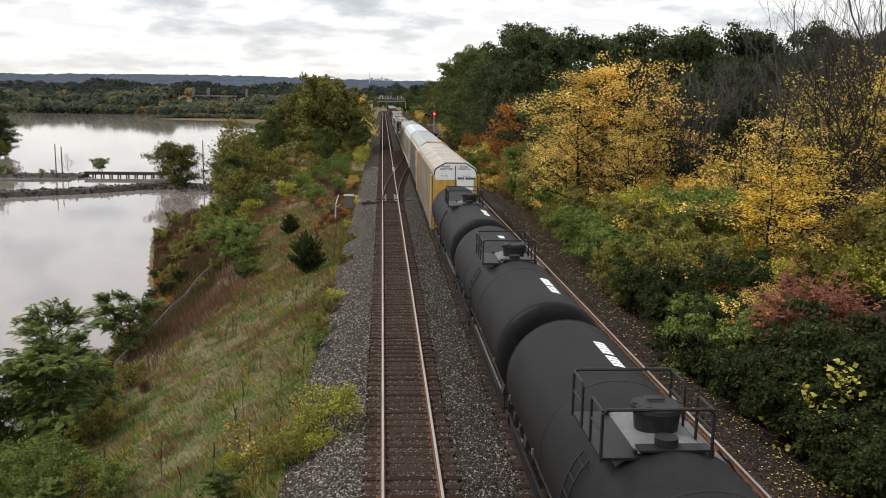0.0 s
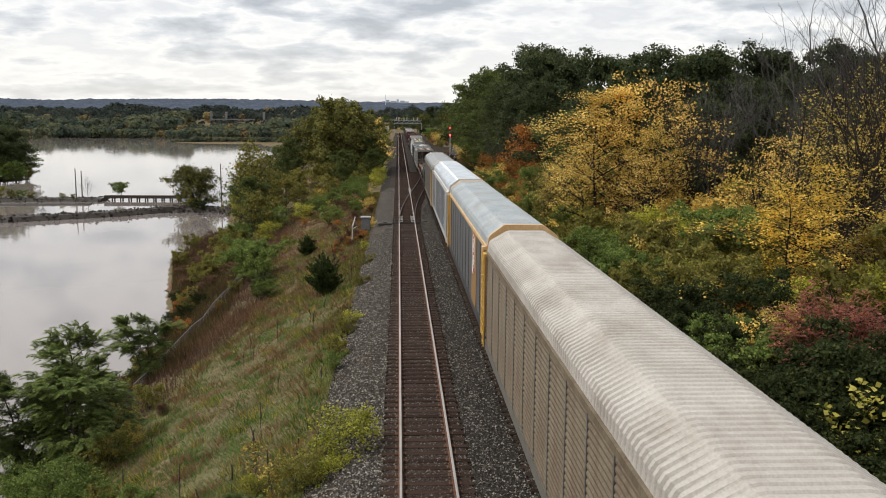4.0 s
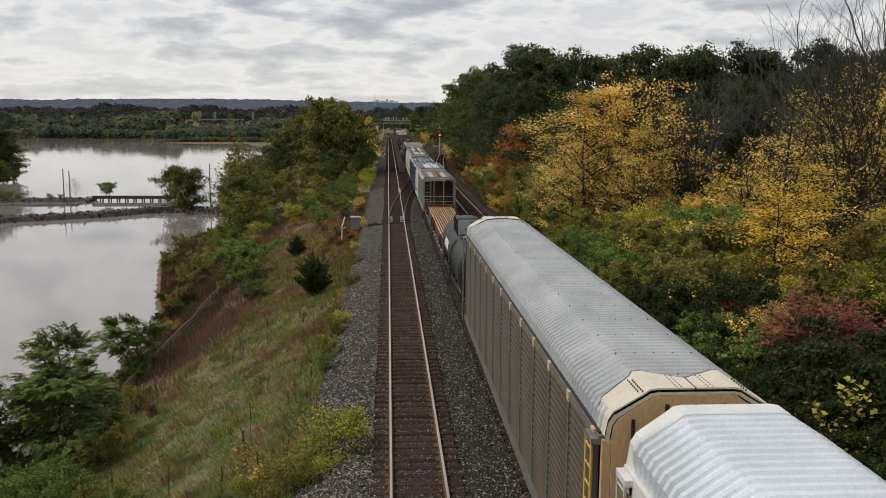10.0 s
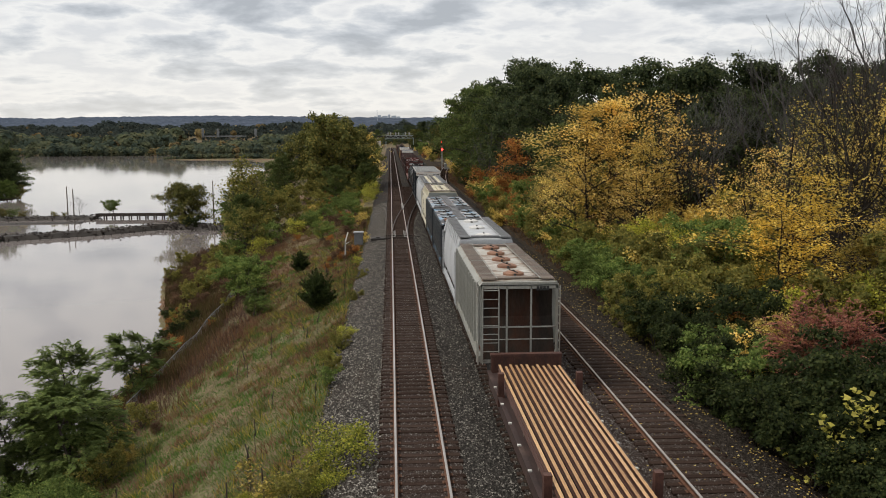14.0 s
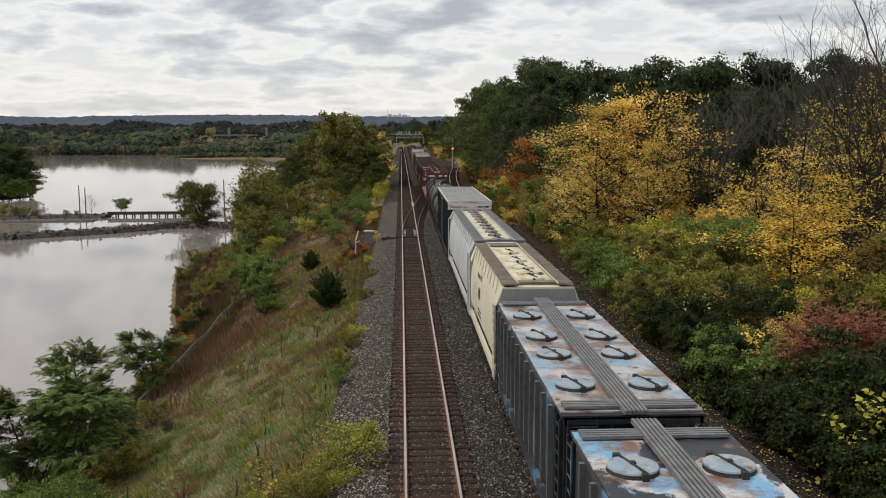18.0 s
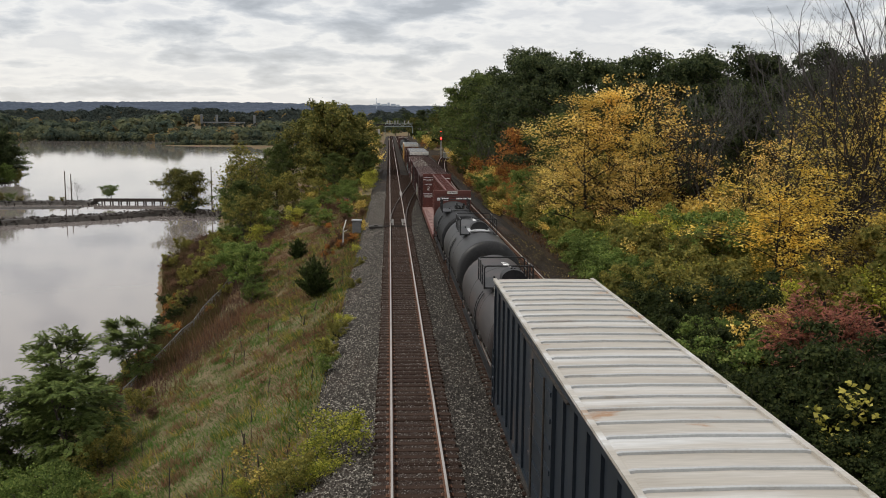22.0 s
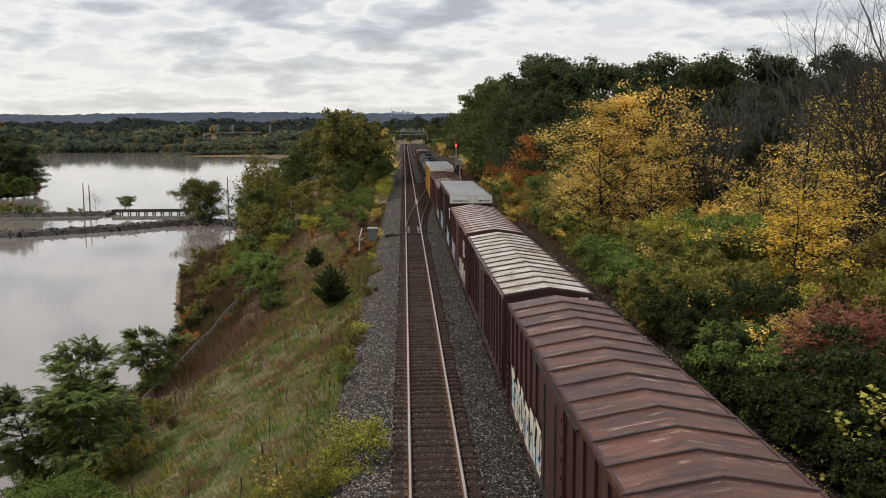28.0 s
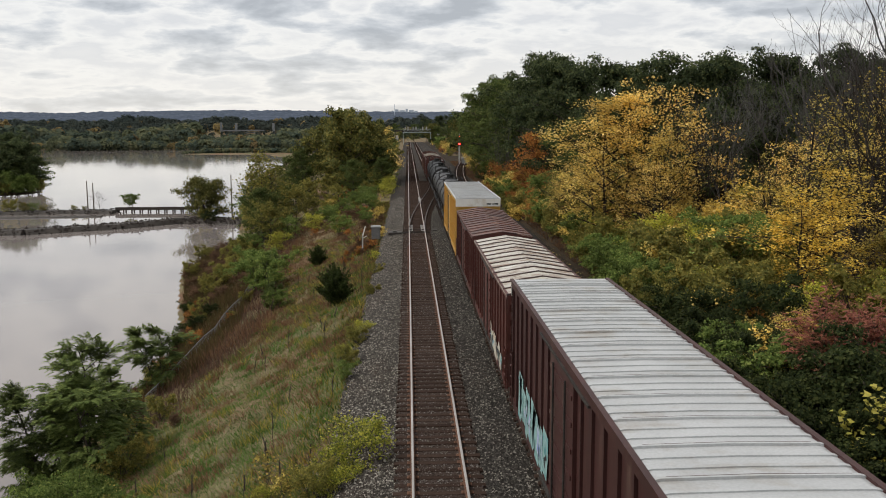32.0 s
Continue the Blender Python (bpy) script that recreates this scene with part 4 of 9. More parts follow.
stones("ballast_stones", "loose grey crushed stone beside the siding", M_BROWNSTONE, 30000, (5.4, 7.1, 17, 60), 5)
stones("ballast_stones", "leaf-strewn brown crushed stone at the edge of the bushes", M_DIRTSTONE, 46000, (9.3, 12.3, 17, 80), 6)
stones("track_stones", "rust-stained stones lying between the ties", M_BROWNSTONE, 44000, (-1.3, 1.3, 17, 85), 7, (0.018, 0.04))
stones("track_stones", "rust-stained stones lying between the siding ties", M_BROWNSTONE, 16000, (7.1, 9.5, 17, 60), 8, (0.018, 0.036))


# ---- the freight train ----
CARS = []


def car(name, label, category, s, group="", off=0.0):
    """A railway car, its near end at y = 0, on the second track; s: where that end stands at the start; off: how far it sways aside."""
    ob = thing(name, label, category, group or "cars of the freight train")
    ob.matrix_basis = pose(TRACK_B + off, s, 0)
    CARS.append((ob, s, off))
    return ob


def bogie_data():
    frame_ = Mesh()
    for s in (-1, 1):
        x = s * 0.98
        frame_.prism([(x - 0.07, 0.42), (x + 0.07, 0.42), (x + 0.07, 0.62), (x - 0.07, 0.62)], -1.15, 1.15)
        frame_.box(x - 0.08, x + 0.08, -0.45, 0.45, 0.2, 0.45)
        frame_.box(x - 0.06, x + 0.06, -0.3, 0.3, 0.62, 0.8)
        for y in (-0.88, 0.88):
            frame_.box(x - 0.09, x + 0.09, y - 0.17, y + 0.17, 0.32, 0.6)
    frame_.box(-1.0, 1.0, -0.22, 0.22, 0.5, 0.82)
    wheel = Mesh().tube((-0.07, 0, 0), (0.06, 0, 0), 0.42, 0.42, 24)
    wheel.tube((0.06, 0, 0), (0.09, 0, 0), 0.46, 0.45, 24)
    wheel.tube((-0.1, 0, 0), (0.12, 0, 0), 0.13, 0.13, 12)
    axle = Mesh().tube((-0.75, 0, 0), (0.75, 0, 0), 0.08, 0.08, 10)
    return frame_.data("bogie", M_STEEL), wheel.data("wheel", M_WHEEL, True), axle.data("axle", M_STEEL, True)


BOGIE, WHEEL, AXLE = bogie_data()


def running_gear(ob, length, inset=2.2, sill=True, width=0.35, reach=0.5):
    for y in (inset, length - inset):
        b = part("bogie", BOGIE, M_STEEL, ob, at=pose(0, y, 0))
        for dy in (-0.88, 0.88):
            part("axle", AXLE, M_STEEL, b, at=pose(0, dy, 0.42))
            part("wheel", WHEEL, M_WHEEL, b, at=pose(-0.7525, dy, 0.42, 0, 0, 0))
            part("wheel", WHEEL, M_WHEEL, b, at=pose(0.7525, dy, 0.42, 0, 0, 180))
    if sill:
        m = Mesh().box(-width, width, 0.35, length - 0.35, 0.72, 1.02)
        m.box(-1.1, 1.1, 0.3, 0.55, 0.78, 1.0)
        m.box(-1.1, 1.1, length - 0.55, length - 0.3, 0.78, 1.0)
        part("underframe", m, M_STEEL, ob)
    for y, d in ((0, -1), (length, 1)):
        c = Mesh().box(-0.09, 0.09, y - 0.35, y + reach - 0.08, 0.78, 0.95) if d > 0 else Mesh().box(-0.09, 0.09, y - reach + 0.08, y + 0.35, 0.78, 0.95)
        c.box(-0.17, 0.17, min(y + (reach - 0.25) * d, y + reach * d), max(y + (reach - 0.25) * d, y + reach * d), 0.72, 1.0)
        part("coupler", c, M_STEEL, ob)


def bars(rows, mat, ob, at, label="plain lettering bars", name="lettering"):
    """Bars that stand for a line of writing: rows of (x, y, width, height) in the plane."""
    m = Mesh()
    for x, y, w, h in rows:
        m.box(x - w / 2, x + w / 2, y - h / 2, y + h / 2, 0, 0.004)
    made = part(name, m, mat, ob, label, at=at)
    return tagged(made, kind="stuff") if len(rows) > 1 else made


def code_bars(n, size, gap=0.0):
    """Bars for a word of n letters."""
    w = size * 0.62
    return [((k - (n - 1) / 2) * (w * 1.22) + (gap if k >= 4 else 0), 0, w, size) for k in range(n)]


def ladder(ob, x0, x1, y0, y1, z0, z1, mat, n=7, name="ladder"):
    m = Mesh()
    m.tube((x0, y0, z0), (x0, y0, z1), 0.025).tube((x1, y1, z0), (x1, y1, z1), 0.025)
    for k in range(n):
        z = z0 + (z1 - z0) * (k + 0.5) / n
        m.tube((x0, y0, z), (x1, y1, z), 0.018)
    return part(name, m, mat, ob)


def tank_car(s, length, r, zc, paint, label, plat_at=0.5, saddle=None, marks=(), dome="round", deck=(0.94, 1.1, -0.34), off_line=0.0):
    ob = car("tank_car", label, "tank car", s, "tank cars of the train", off_line)
    a, b = 0.75, length - 0.75
    head = 0.26
    rows = [(a + head * (1 - math.cos(t)), r * math.sin(t) ** 0.22) for t in np.linspace(0.06, math.pi / 2, 9)]
    rows += [(y, r) for y in np.linspace(a + head + 0.6, b - head - 0.6, 7)]
    rows += [(b - head * (1 - math.cos(t)), r * math.sin(t) ** 0.22) for t in np.linspace(math.pi / 2, 0.06, 9)]
    shell = part("shell", Mesh().lathe_y(rows, 0, zc, 56), paint, ob, smooth=True)
    for y in (a + head, a + head + 0.33 * (b - a - 2 * head), a + head + 0.67 * (b - a - 2 * head), b - head):
        seam = Mesh().lathe_y([(y - 0.03, r + 0.001), (y - 0.02, r + 0.008), (y + 0.02, r + 0.008), (y + 0.03, r + 0.001)], 0, zc, 56)
        part("weld_seam", seam, paint, shell, smooth=True)
    running_gear(ob, length, 2.0, True, 0.3)
    for y in (a + 1.3, b - 1.3):
        m = Mesh().prism([(-1.25, 1.0), (1.25, 1.0), (1.1, zc - 0.75), (0.6, zc - r - 0.0), (-0.6, zc - r), (-1.1, zc - 0.75)], y - 0.2, y + 0.2)
        part("tank_bolster", m, M_STEEL, ob)
    step = Mesh()
    for sx in (-1, 1):
        step.box(sx * 1.35 - 0.09, sx * 1.35 + 0.09, 0.7, length - 0.7, 0.98, 1.05)
        step.tube((sx * 1.5, 1.0, 1.55), (sx * 1.5, length - 1.0, 1.55), 0.02)
    part("running_board", step, M_IRON, ob)
    pipe = Mesh().tube((-1.0, 1.4, 0.86), (-1.0, length - 1.4, 0.86), 0.05, 0.05, 8)
    pipe.tube((-0.5, length / 2 - 0.7, 0.95), (-0.5, length / 2 + 0.7, 0.95), 0.2, 0.2, 12)
    part("brake_pipe", pipe, M_STEEL, ob)
    yc = length * plat_at
    top = zc + r
    # walkway round the manway
    (px, py, off), pz = deck, top - 0.12
    plat = Mesh()
    for x0, x1 in ((-px + off, -0.62), (0.5, px + off)):
        plat.box(x0, x1, yc - py, yc + py, pz - 0.03, pz + 0.02)
    plat.box(-0.62, 0.62, yc - py, yc - py + 0.3, pz + 0.1, pz + 0.14)
    for sx in (-1, 1):
        for y in (yc - py + 0.15, yc + py - 0.15):
            plat.box(sx * 0.66 - 0.03, sx * 0.66 + 0.03, y - 0.05, y + 0.05, zc + math.sqrt(r * r - 0.45) - 0.05, pz + 0.1)
    part("walkway", plat, M_IRON, ob)
    hz = pz + 0.85
    for d in (-1, 1):
        ye, ym = yc + d * py, yc + d * py * 0.3
        part("end_rail", Mesh().pipe([(-px + off, ye, pz - 0.05), (-px + off, ye, hz - 0.07), (-px + off + 0.07, ye, hz), (px + off - 0.07, ye, hz), (px + off, ye, hz - 0.07), (px + off, ye, pz - 0.05)], 0.03), M_IRON, ob, "black tubular end railing")
        for sx in (-1, 1):
            x = sx * px + off
            rail = Mesh().pipe([(x, ye, hz - 0.03), (x, ym + d * 0.07, hz - 0.03), (x, ym, hz - 0.1), (x, ym, pz)], 0.028)
            part("side_rail", rail.tube((x, ye, pz + 0.45), (x, ym, pz + 0.45), 0.022), M_IRON, ob, "black tubular side railing")
    if saddle:
        n = 16
        m = Mesh()
        prof = []
        for k in range(n + 1):
            t = radians(-38 + 76 * k / n)
            prof.append(((r + 0.012) * math.sin(t), zc + (r + 0.012) * math.cos(t)))
        p = [(x, y, z) for y in (yc - 0.95, yc + 1.0) for x, z in prof]
        m.add(p, [(k, k + 1, n + 2 + k, n + 1 + k) for k in range(n)])
        if saddle is M_SADDLE:
            q = [(x, y, z) for y in (yc + 4.2, yc + 5.6) for x, z in [((r + 0.006) * math.sin(radians(t)), zc + (r + 0.006) * math.cos(radians(t))) for t in (2, 5, 8)]]
            part("paint_patch", Mesh().add(q, [(0, 1, 4, 3), (1, 2, 5, 4)]), M_WHITE, shell, "white painted rectangle")
        part("saddle_patch", m, saddle, shell, "bare pale grey patch under the walkway", smooth=True)
    hatch = Mesh()
    if dome == "round":
        hatch.disc(0, yc + 0.05, top - 0.1, top + 0.34, 0.38, 28, 0.42)
        hatch.disc(0, yc + 0.05, top + 0.34, top + 0.42, 0.47, 28, 0.46)
        hatch.disc(0, yc + 0.05, top + 0.42, top + 0.45, 0.44, 28, 0.40)
        hatch.tube((-0.16, yc + 0.12, top + 0.48), (0.16, yc + 0.12, top + 0.48), 0.02).tube((-0.5, yc - 0.2, top + 0.38), (-0.2, yc - 0.3, top + 0.46), 0.045)
        for k in range(6):
            t = 2 * math.pi * k / 6
            hatch.box(0.4 * math.cos(t) - 0.035, 0.4 * math.cos(t) + 0.035, yc + 0.05 + 0.4 * math.sin(t) - 0.035, yc + 0.05 + 0.4 * math.sin(t) + 0.035, top + 0.31, top + 0.46)
    elif dome == "low":
        hatch.disc(0, yc + 0.1, top - 0.1, top + 0.1, 0.34, 24)
        for k in range(8):
            u = 2 * math.pi * k / 8
            hatch.disc(0.3 * math.cos(u), yc + 0.1 + 0.3 * math.sin(u), top + 0.1, top + 0.2, 0.05, 8)
        hatch.disc(-0.15, yc + 0.65, top - 0.05, top + 0.25, 0.08, 10, 0.05).disc(-0.15, yc + 0.65, top + 0.25, top + 0.36, 0.04, 8)
    else:
        hatch.disc(-0.05, yc + 0.22, top + 0.38, top + 0.46, 0.05, 10).disc(0.08, yc + 0.22, top + 0.38, top + 0.44, 0.04, 10)
        prof = [(0.48 * math.sin(radians(t)), top + 0.05 + 0.36 * math.cos(radians(t))) for t in range(-90, 91, 15)]
        hatch.prism([(-0.48, top - 0.05)] + prof + [(0.48, top - 0.05)], yc - 0.12, yc + 0.55)
    part("manway", hatch, M_IRON, ob, "black bolted manway cover", smooth=True)
    valve = Mesh().disc(-0.1, yc - 0.85 if dome == "round" else yc + 1.0, top - 0.05, top + 0.16, 0.2, 14)
    part("valve", valve, M_IRON, ob)
    part("valve", Mesh().disc(0.35, yc + 0.8, top - 0.1, top + 0.3, 0.07, 10), M_IRON, ob)
    # ladders up the side
    for sx in (-1, 1):
        m = Mesh()
        for yy in (yc - 0.22, yc + 0.22):
            pts = [(sx * (r + 0.06) * math.sin(t), yy, zc + (r + 0.06) * math.cos(t)) for t in np.linspace(radians(50), radians(100), 6)]
            pts.append((sx * (r + 0.06), yy, 1.0))
            m.pipe(pts, 0.02)
        for t in np.linspace(radians(55), radians(100), 5):
            m.tube((sx * (r + 0.06) * math.sin(t), yc - 0.22, zc + (r + 0.06) * math.cos(t)), (sx * (r + 0.06) * math.sin(t), yc + 0.22, zc + (r + 0.06) * math.cos(t)), 0.016)
        for z in (1.3, 1.65, 2.0, 2.35):
            m.tube((sx * (r + 0.06), yc - 0.22, z), (sx * (r + 0.06), yc + 0.22, z), 0.016)
        part("ladder", m, M_IRON, ob)
    for y0, n_, t_deg, size in marks:
        # writing on the shell: short bars that follow its round
        m = Mesh()
        for k in range(n_):
            yy = y0 + k * size * 0.74 + (size * 0.5 if k >= 4 else 0)
            t = radians(t_deg)
            arc = size / r / 2
            for j in range(2):
                t0, t1 = t - arc + arc * j, t - arc + arc * (j + 1)
                q = r + 0.006
                m.add([(q * math.sin(t0), yy, zc + q * math.cos(t0)), (q * math.sin(t1), yy, zc + q * math.cos(t1)),
                       (q * math.sin(t1), yy + size * 0.58, zc + q * math.cos(t1)), (q * math.sin(t0), yy + size * 0.58, zc + q * math.cos(t0))], [(0, 1, 2, 3)])
        tagged(part("lettering", m, M_WHITE, shell, "white lettering bars"), kind="stuff")
    bars(code_bars(10, 0.10, 0.05), M_WHITE, shell, pose(0, a - 0.012, zc + 0.36, 90), "small white number bars on the tank end")
    for z_, w_ in ((0.2, 0.5), (0.13, 0.36), (0.06, 0.62)):
        part("lettering", Mesh().box(-w_ / 2 - 0.1, w_ / 2 - 0.1, a - 0.016, a + 0.05, zc + z_, zc + z_ + 0.03), M_WHITE, shell)
    for y in (0.4, length - 0.4):
        hand = Mesh().pipe([(-1.4, y, 1.0), (-1.4, y, 1.75), (1.4, y, 1.75), (1.4, y, 1.0)], 0.024)
        part("end_handrail", hand, M_IRON, ob)
    for y in np.linspace(1.6, length - 1.6, 5):
        ref = Mesh().box(-r - 0.012, -r + 0.03, y - 0.035, y + 0.035, zc - 0.42, zc - 0.28)
        part("reflector", ref, M_TANPOST, shell, "pale reflector strip")
    return ob


def rack_profile(hw, inset, z_eave, z_roof):
    """Half outline of an autorack roof from the eave to the flat top, as (x, z): a steep, then a sloping facet."""
    h = z_roof - z_eave
    return [(-hw, z_eave), (-hw + 0.05, z_eave + 0.36 * h), (-hw + 0.13, z_eave + 0.52 * h), (-hw + inset * 0.90, z_roof - 0.075), (-hw + inset, z_roof - 0.022), (-hw + inset + 0.13, z_roof)]


def autorack(s, length, roof, post, panel, trim, end_paint, label, end_label, excess=False, logo=False, zr=5.50, inset=0.72, off=0.0):
    ob = car("autorack_car", label, "autorack", s, "autorack cars of the train", off)
    hw, z0, ze = 1.55, 0.95, 4.70
    # ribbed roof
    half = rack_profile(hw - 0.07, inset, ze, zr)
    prof = half + [(-x, z) for x, z in reversed(half)]
    pitch, rib_h = 0.235, 0.022 if roof is M_GALV else 0.026 if roof is M_GREYROOF else 0.044 if roof is M_NEWROOF else 0.036
    ys = []
    y = 0.27
    while y < length - 0.5:
        ys += [(y, 0.0), (y + pitch * 0.34, 0.0), (y + pitch * 0.46, rib_h), (y + pitch * 0.88, rib_h)]
        y += pitch
    m = Mesh()
    n = len(prof)
    p = []
    for y, d in ys:
        for k, (x, z) in enumerate(prof):
            sx = -1 if x < 0 else 1
            slope = 1.4 if 0 < k < n - 1 and abs(x) > 0.9 else 0.0
            p.append((x + sx * d * slope, y, z + d))
    m.add(p, [(j * n + k, (j + 1) * n + k, (j + 1) * n + k + 1, j * n + k + 1) for j in range(len(ys) - 1) for k in range(n - 1)])
    part("roof", m, roof, ob, "ribbed sheet-metal roof")
    if roof in (M_GALV, M_GREYROOF):
        bolts = Mesh()
        for y in np.arange(1.0, length - 1, pitch * 6):
            for x in (-0.72, -0.36, 0.0, 0.36, 0.72):
                bolts.box(x - 0.008, x + 0.008, y - 0.008, y + 0.008, zr - 0.02, zr + rib_h + 0.008)
        tagged(part("roof_bolts", bolts, M_STEEL, ob), kind="stuff")
    # end roof caps and end walls
    for y0, y1 in ((0.10, 0.30), (length - 0.55, length - 0.12)):
        cap = Mesh()
        if end_paint is M_TANYELLOW:
            # two bolted cream sheets whose inner edge runs in a zigzag over the ribs
            ye, dr = (length - 0.1, 1) if y0 > 1 else (0.1, -1)
            for sx in (-1, 1):
                sheet, rim, studs = Mesh(), Mesh(), Mesh()
                edge = [(x, z + 0.062) for x, z in half] + [(-0.012, zr + 0.062)]
                back = [0.5, 0.6, 0.74, 0.95, 1.05, 1.0, 0.55]
                for m_, extra, dz, fr_ in ((sheet, 0.0, 0.0, 0.0), (rim, 0.06, -0.008, 0.1)):
                    q = [(sx * x, ye - dr * fr_, z + dz) for x, z in edge] + [(sx * x, ye - dr * (bk + extra), z + dz) for (x, z), bk in zip(edge, back)]
                    q += [(x, y, z - 0.03) for x, y, z in q]
                    k_ = len(edge)
                    m_.add(q, [(k, k + 1, k_ + k + 1, k_ + k) for k in range(k_ - 1)] + [(k_ + k, k_ + k + 1, 3 * k_ + k + 1, 3 * k_ + k) for k in range(k_ - 1)] + [(k, 2 * k_ + k, 2 * k_ + k + 1, k + 1) for k in range(k_ - 1)])
                for j in range(7):
                    for x in (0.22, 0.30, 0.86, 0.94):
                        studs.box(sx * x - 0.009, sx * x + 0.009, ye - dr * (0.06 + 0.1 * j) - 0.009, ye - dr * (0.06 + 0.1 * j) + 0.009, zr + (0.05 if x < 0.5 else -0.02), zr + (0.072 if x < 0.5 else 0.012))
                sh = part("roof_cap", sheet, M_CREAM, ob, "cream sheet cap with a zigzag edge")
                # solid black lip painted as the shade in the gap
                part("cap_edge", rim, M_DARKLETTER, sh, "black strip standing for the shaded gap along the cap")
                tagged(part("cap_bolts", studs, M_STEEL, sh), kind="stuff")
            continue
        cap.prism([(x * 1.01, z + 0.04 if z > ze else z) for x, z in prof] + [(hw - 0.12, ze), (-hw + 0.12, ze)], y0, y1)
        part("roof_cap", cap, trim if not excess else roof, ob)
    edge_w = hw - 0.2
    for y, d in ((0.14, 1), (length - 0.14, -1)):
        inner = [(x * 0.93, z - 0.07) for x, z in prof]
        lower = [(edge_w, ze - 0.1), (edge_w, z0 + 0.1), (-edge_w, z0 + 0.1), (-edge_w, ze - 0.1)]
        wall_ = Mesh().prism(inner + lower, min(y, y - 0.05 * d), max(y, y - 0.05 * d))
        e = part("end_door", wall_, end_paint, ob, end_label)
        gap = Mesh()
        yy = y - 0.07 * d
        for x, w_ in ((0.0, 0.03),) if excess else ((0.0, 0.02), (-0.47, 0.035), (0.47, 0.035), (-1.02, 0.03), (1.02, 0.03)):
            gap.box(x - w_, x + w_, min(yy, yy - 0.02 * d), max(yy, yy - 0.02 * d), z0 + 0.1, zr - (0.2 if abs(x) < 1 else 0.45))
        for x in (-0.16, 0.16):
            gap.box(x - 0.02, x + 0.02, min(yy, yy - 0.05 * d), max(yy, yy - 0.05 * d), 2.6, 3.9)
        gap.box(-0.12, 0.12, min(yy, yy - 0.06 * d), max(yy, yy - 0.06 * d), 3.1, 3.55)
        for x in (-0.75, 0.75):
            gap.tube((x - 0.25, yy - 0.02 * d, 4.62), (x + 0.25, yy - 0.02 * d, 4.62), 0.016)
        part("door_bar", gap, M_STEEL, e)
        arch = Mesh()
        outer = [(x * 1.0, z) for x, z in prof]
        inn = [(x * 0.955, z - 0.05) for x, z in prof] if excess or end_paint is M_TANYELLOW else [(x * 0.90, z - 0.17) for x, z in prof]
        pp = [(x, y - 0.065 * d, z) for x, z in outer] + [(x, y - 0.065 * d, z) for x, z in inn]
        k_ = len(prof)
        arch.add(pp, [(k, k + 1, k_ + k + 1, k_ + k) for k in range(k_ - 1)])
        part("end_arch", arch, M_DARKLETTER if excess else M_CREAM if end_paint is M_TANYELLOW else trim, e)
    if end_paint is not M_FASCIA:
        for sx in (-1, 1):
            for y in (0.12, length - 0.24):
                part("corner_post", Mesh().box(min(sx * 1.36, sx * 1.5), max(sx * 1.36, sx * 1.5), y, y + 0.12, z0, ze - 0.02), end_paint, ob)
    # sides: bottom chord, top chord, posts and corrugated panels
    bays = 12
    w = (length - 1.2) / bays
    for sx in (-1, 1):
        chord = Mesh()
        chord.box(min(sx * hw, sx * (hw - 0.12)), max(sx * hw, sx * (hw - 0.12)), 0.2, length - 0.2, ze - (0.3 if trim is M_WHITETRIM else 0.12), ze + 0.03)
        part("top_chord", chord, trim, ob)
        if end_paint is M_TANYELLOW:
            # solid black strip in place of the shade under the roof edge
            part("eave_gap", Mesh().box(min(sx * (hw - 0.13), sx * (hw - 0.03)), max(sx * (hw - 0.13), sx * (hw - 0.03)), 0.3, length - 0.3, ze + 0.03, ze + 0.07), M_DARKLETTER, ob, "black strip standing for the shaded gap under the roof edge")
        sill_ = Mesh()
        sill_.box(min(sx * hw, sx * (hw - 0.1)), max(sx * hw, sx * (hw - 0.1)), 0.2, length - 0.2, z0 - 0.1, z0 + 0.25)
        part("side_sill", sill_, post, ob)
        for k in range(bays + 1):
            y = 0.6 + k * w
            pw = 0.045 if post is M_TANPOST else 0.06
            pm = Mesh().box(min(sx * hw, sx * (hw - 0.1)), max(sx * hw, sx * (hw - 0.1)), y - pw, y + pw, z0 + 0.25, ze - 0.12)
            ps = part("post", pm, post, ob)
            if end_paint is M_TANYELLOW:
                part("post_cap", Mesh().box(min(sx * (hw + 0.02), sx * (hw - 0.1)), max(sx * (hw + 0.02), sx * (hw - 0.1)), y - 0.1, y + 0.1, ze - 0.16, ze + 0.04), M_TANYELLOW, ps, "pale tan cap plate")
    pz = np.linspace(z0 + 0.25, ze - 0.12, 67)
    pan = Mesh()
    dep = [0.0, 0.03, 0.03]
    pan.add([(-0.03 - dep[i % 3], y, z) for i, z in enumerate(pz) for y in (0.06, w - 0.06)], [(2 * i, 2 * i + 2, 2 * i + 3, 2 * i + 1) for i in range(len(pz) - 1)])
    data = pan.data("side_panel", panel)
    for k in range(bays):
        part("side_panel", data, panel, ob, at=pose(-hw + 0.07, 0.6 + k * w, 0))
        part("side_panel", data, panel, ob, at=pose(hw - 0.07, 0.6 + (k + 1) * w, 0, 0, 0, 180))
    deck = Mesh().box(-hw + 0.13, hw - 0.13, 0.3, length - 0.3, 0.95, 1.1)
    part("deck", deck, M_STEEL, ob)
    running_gear(ob, length, 3.0, reach=0.75)
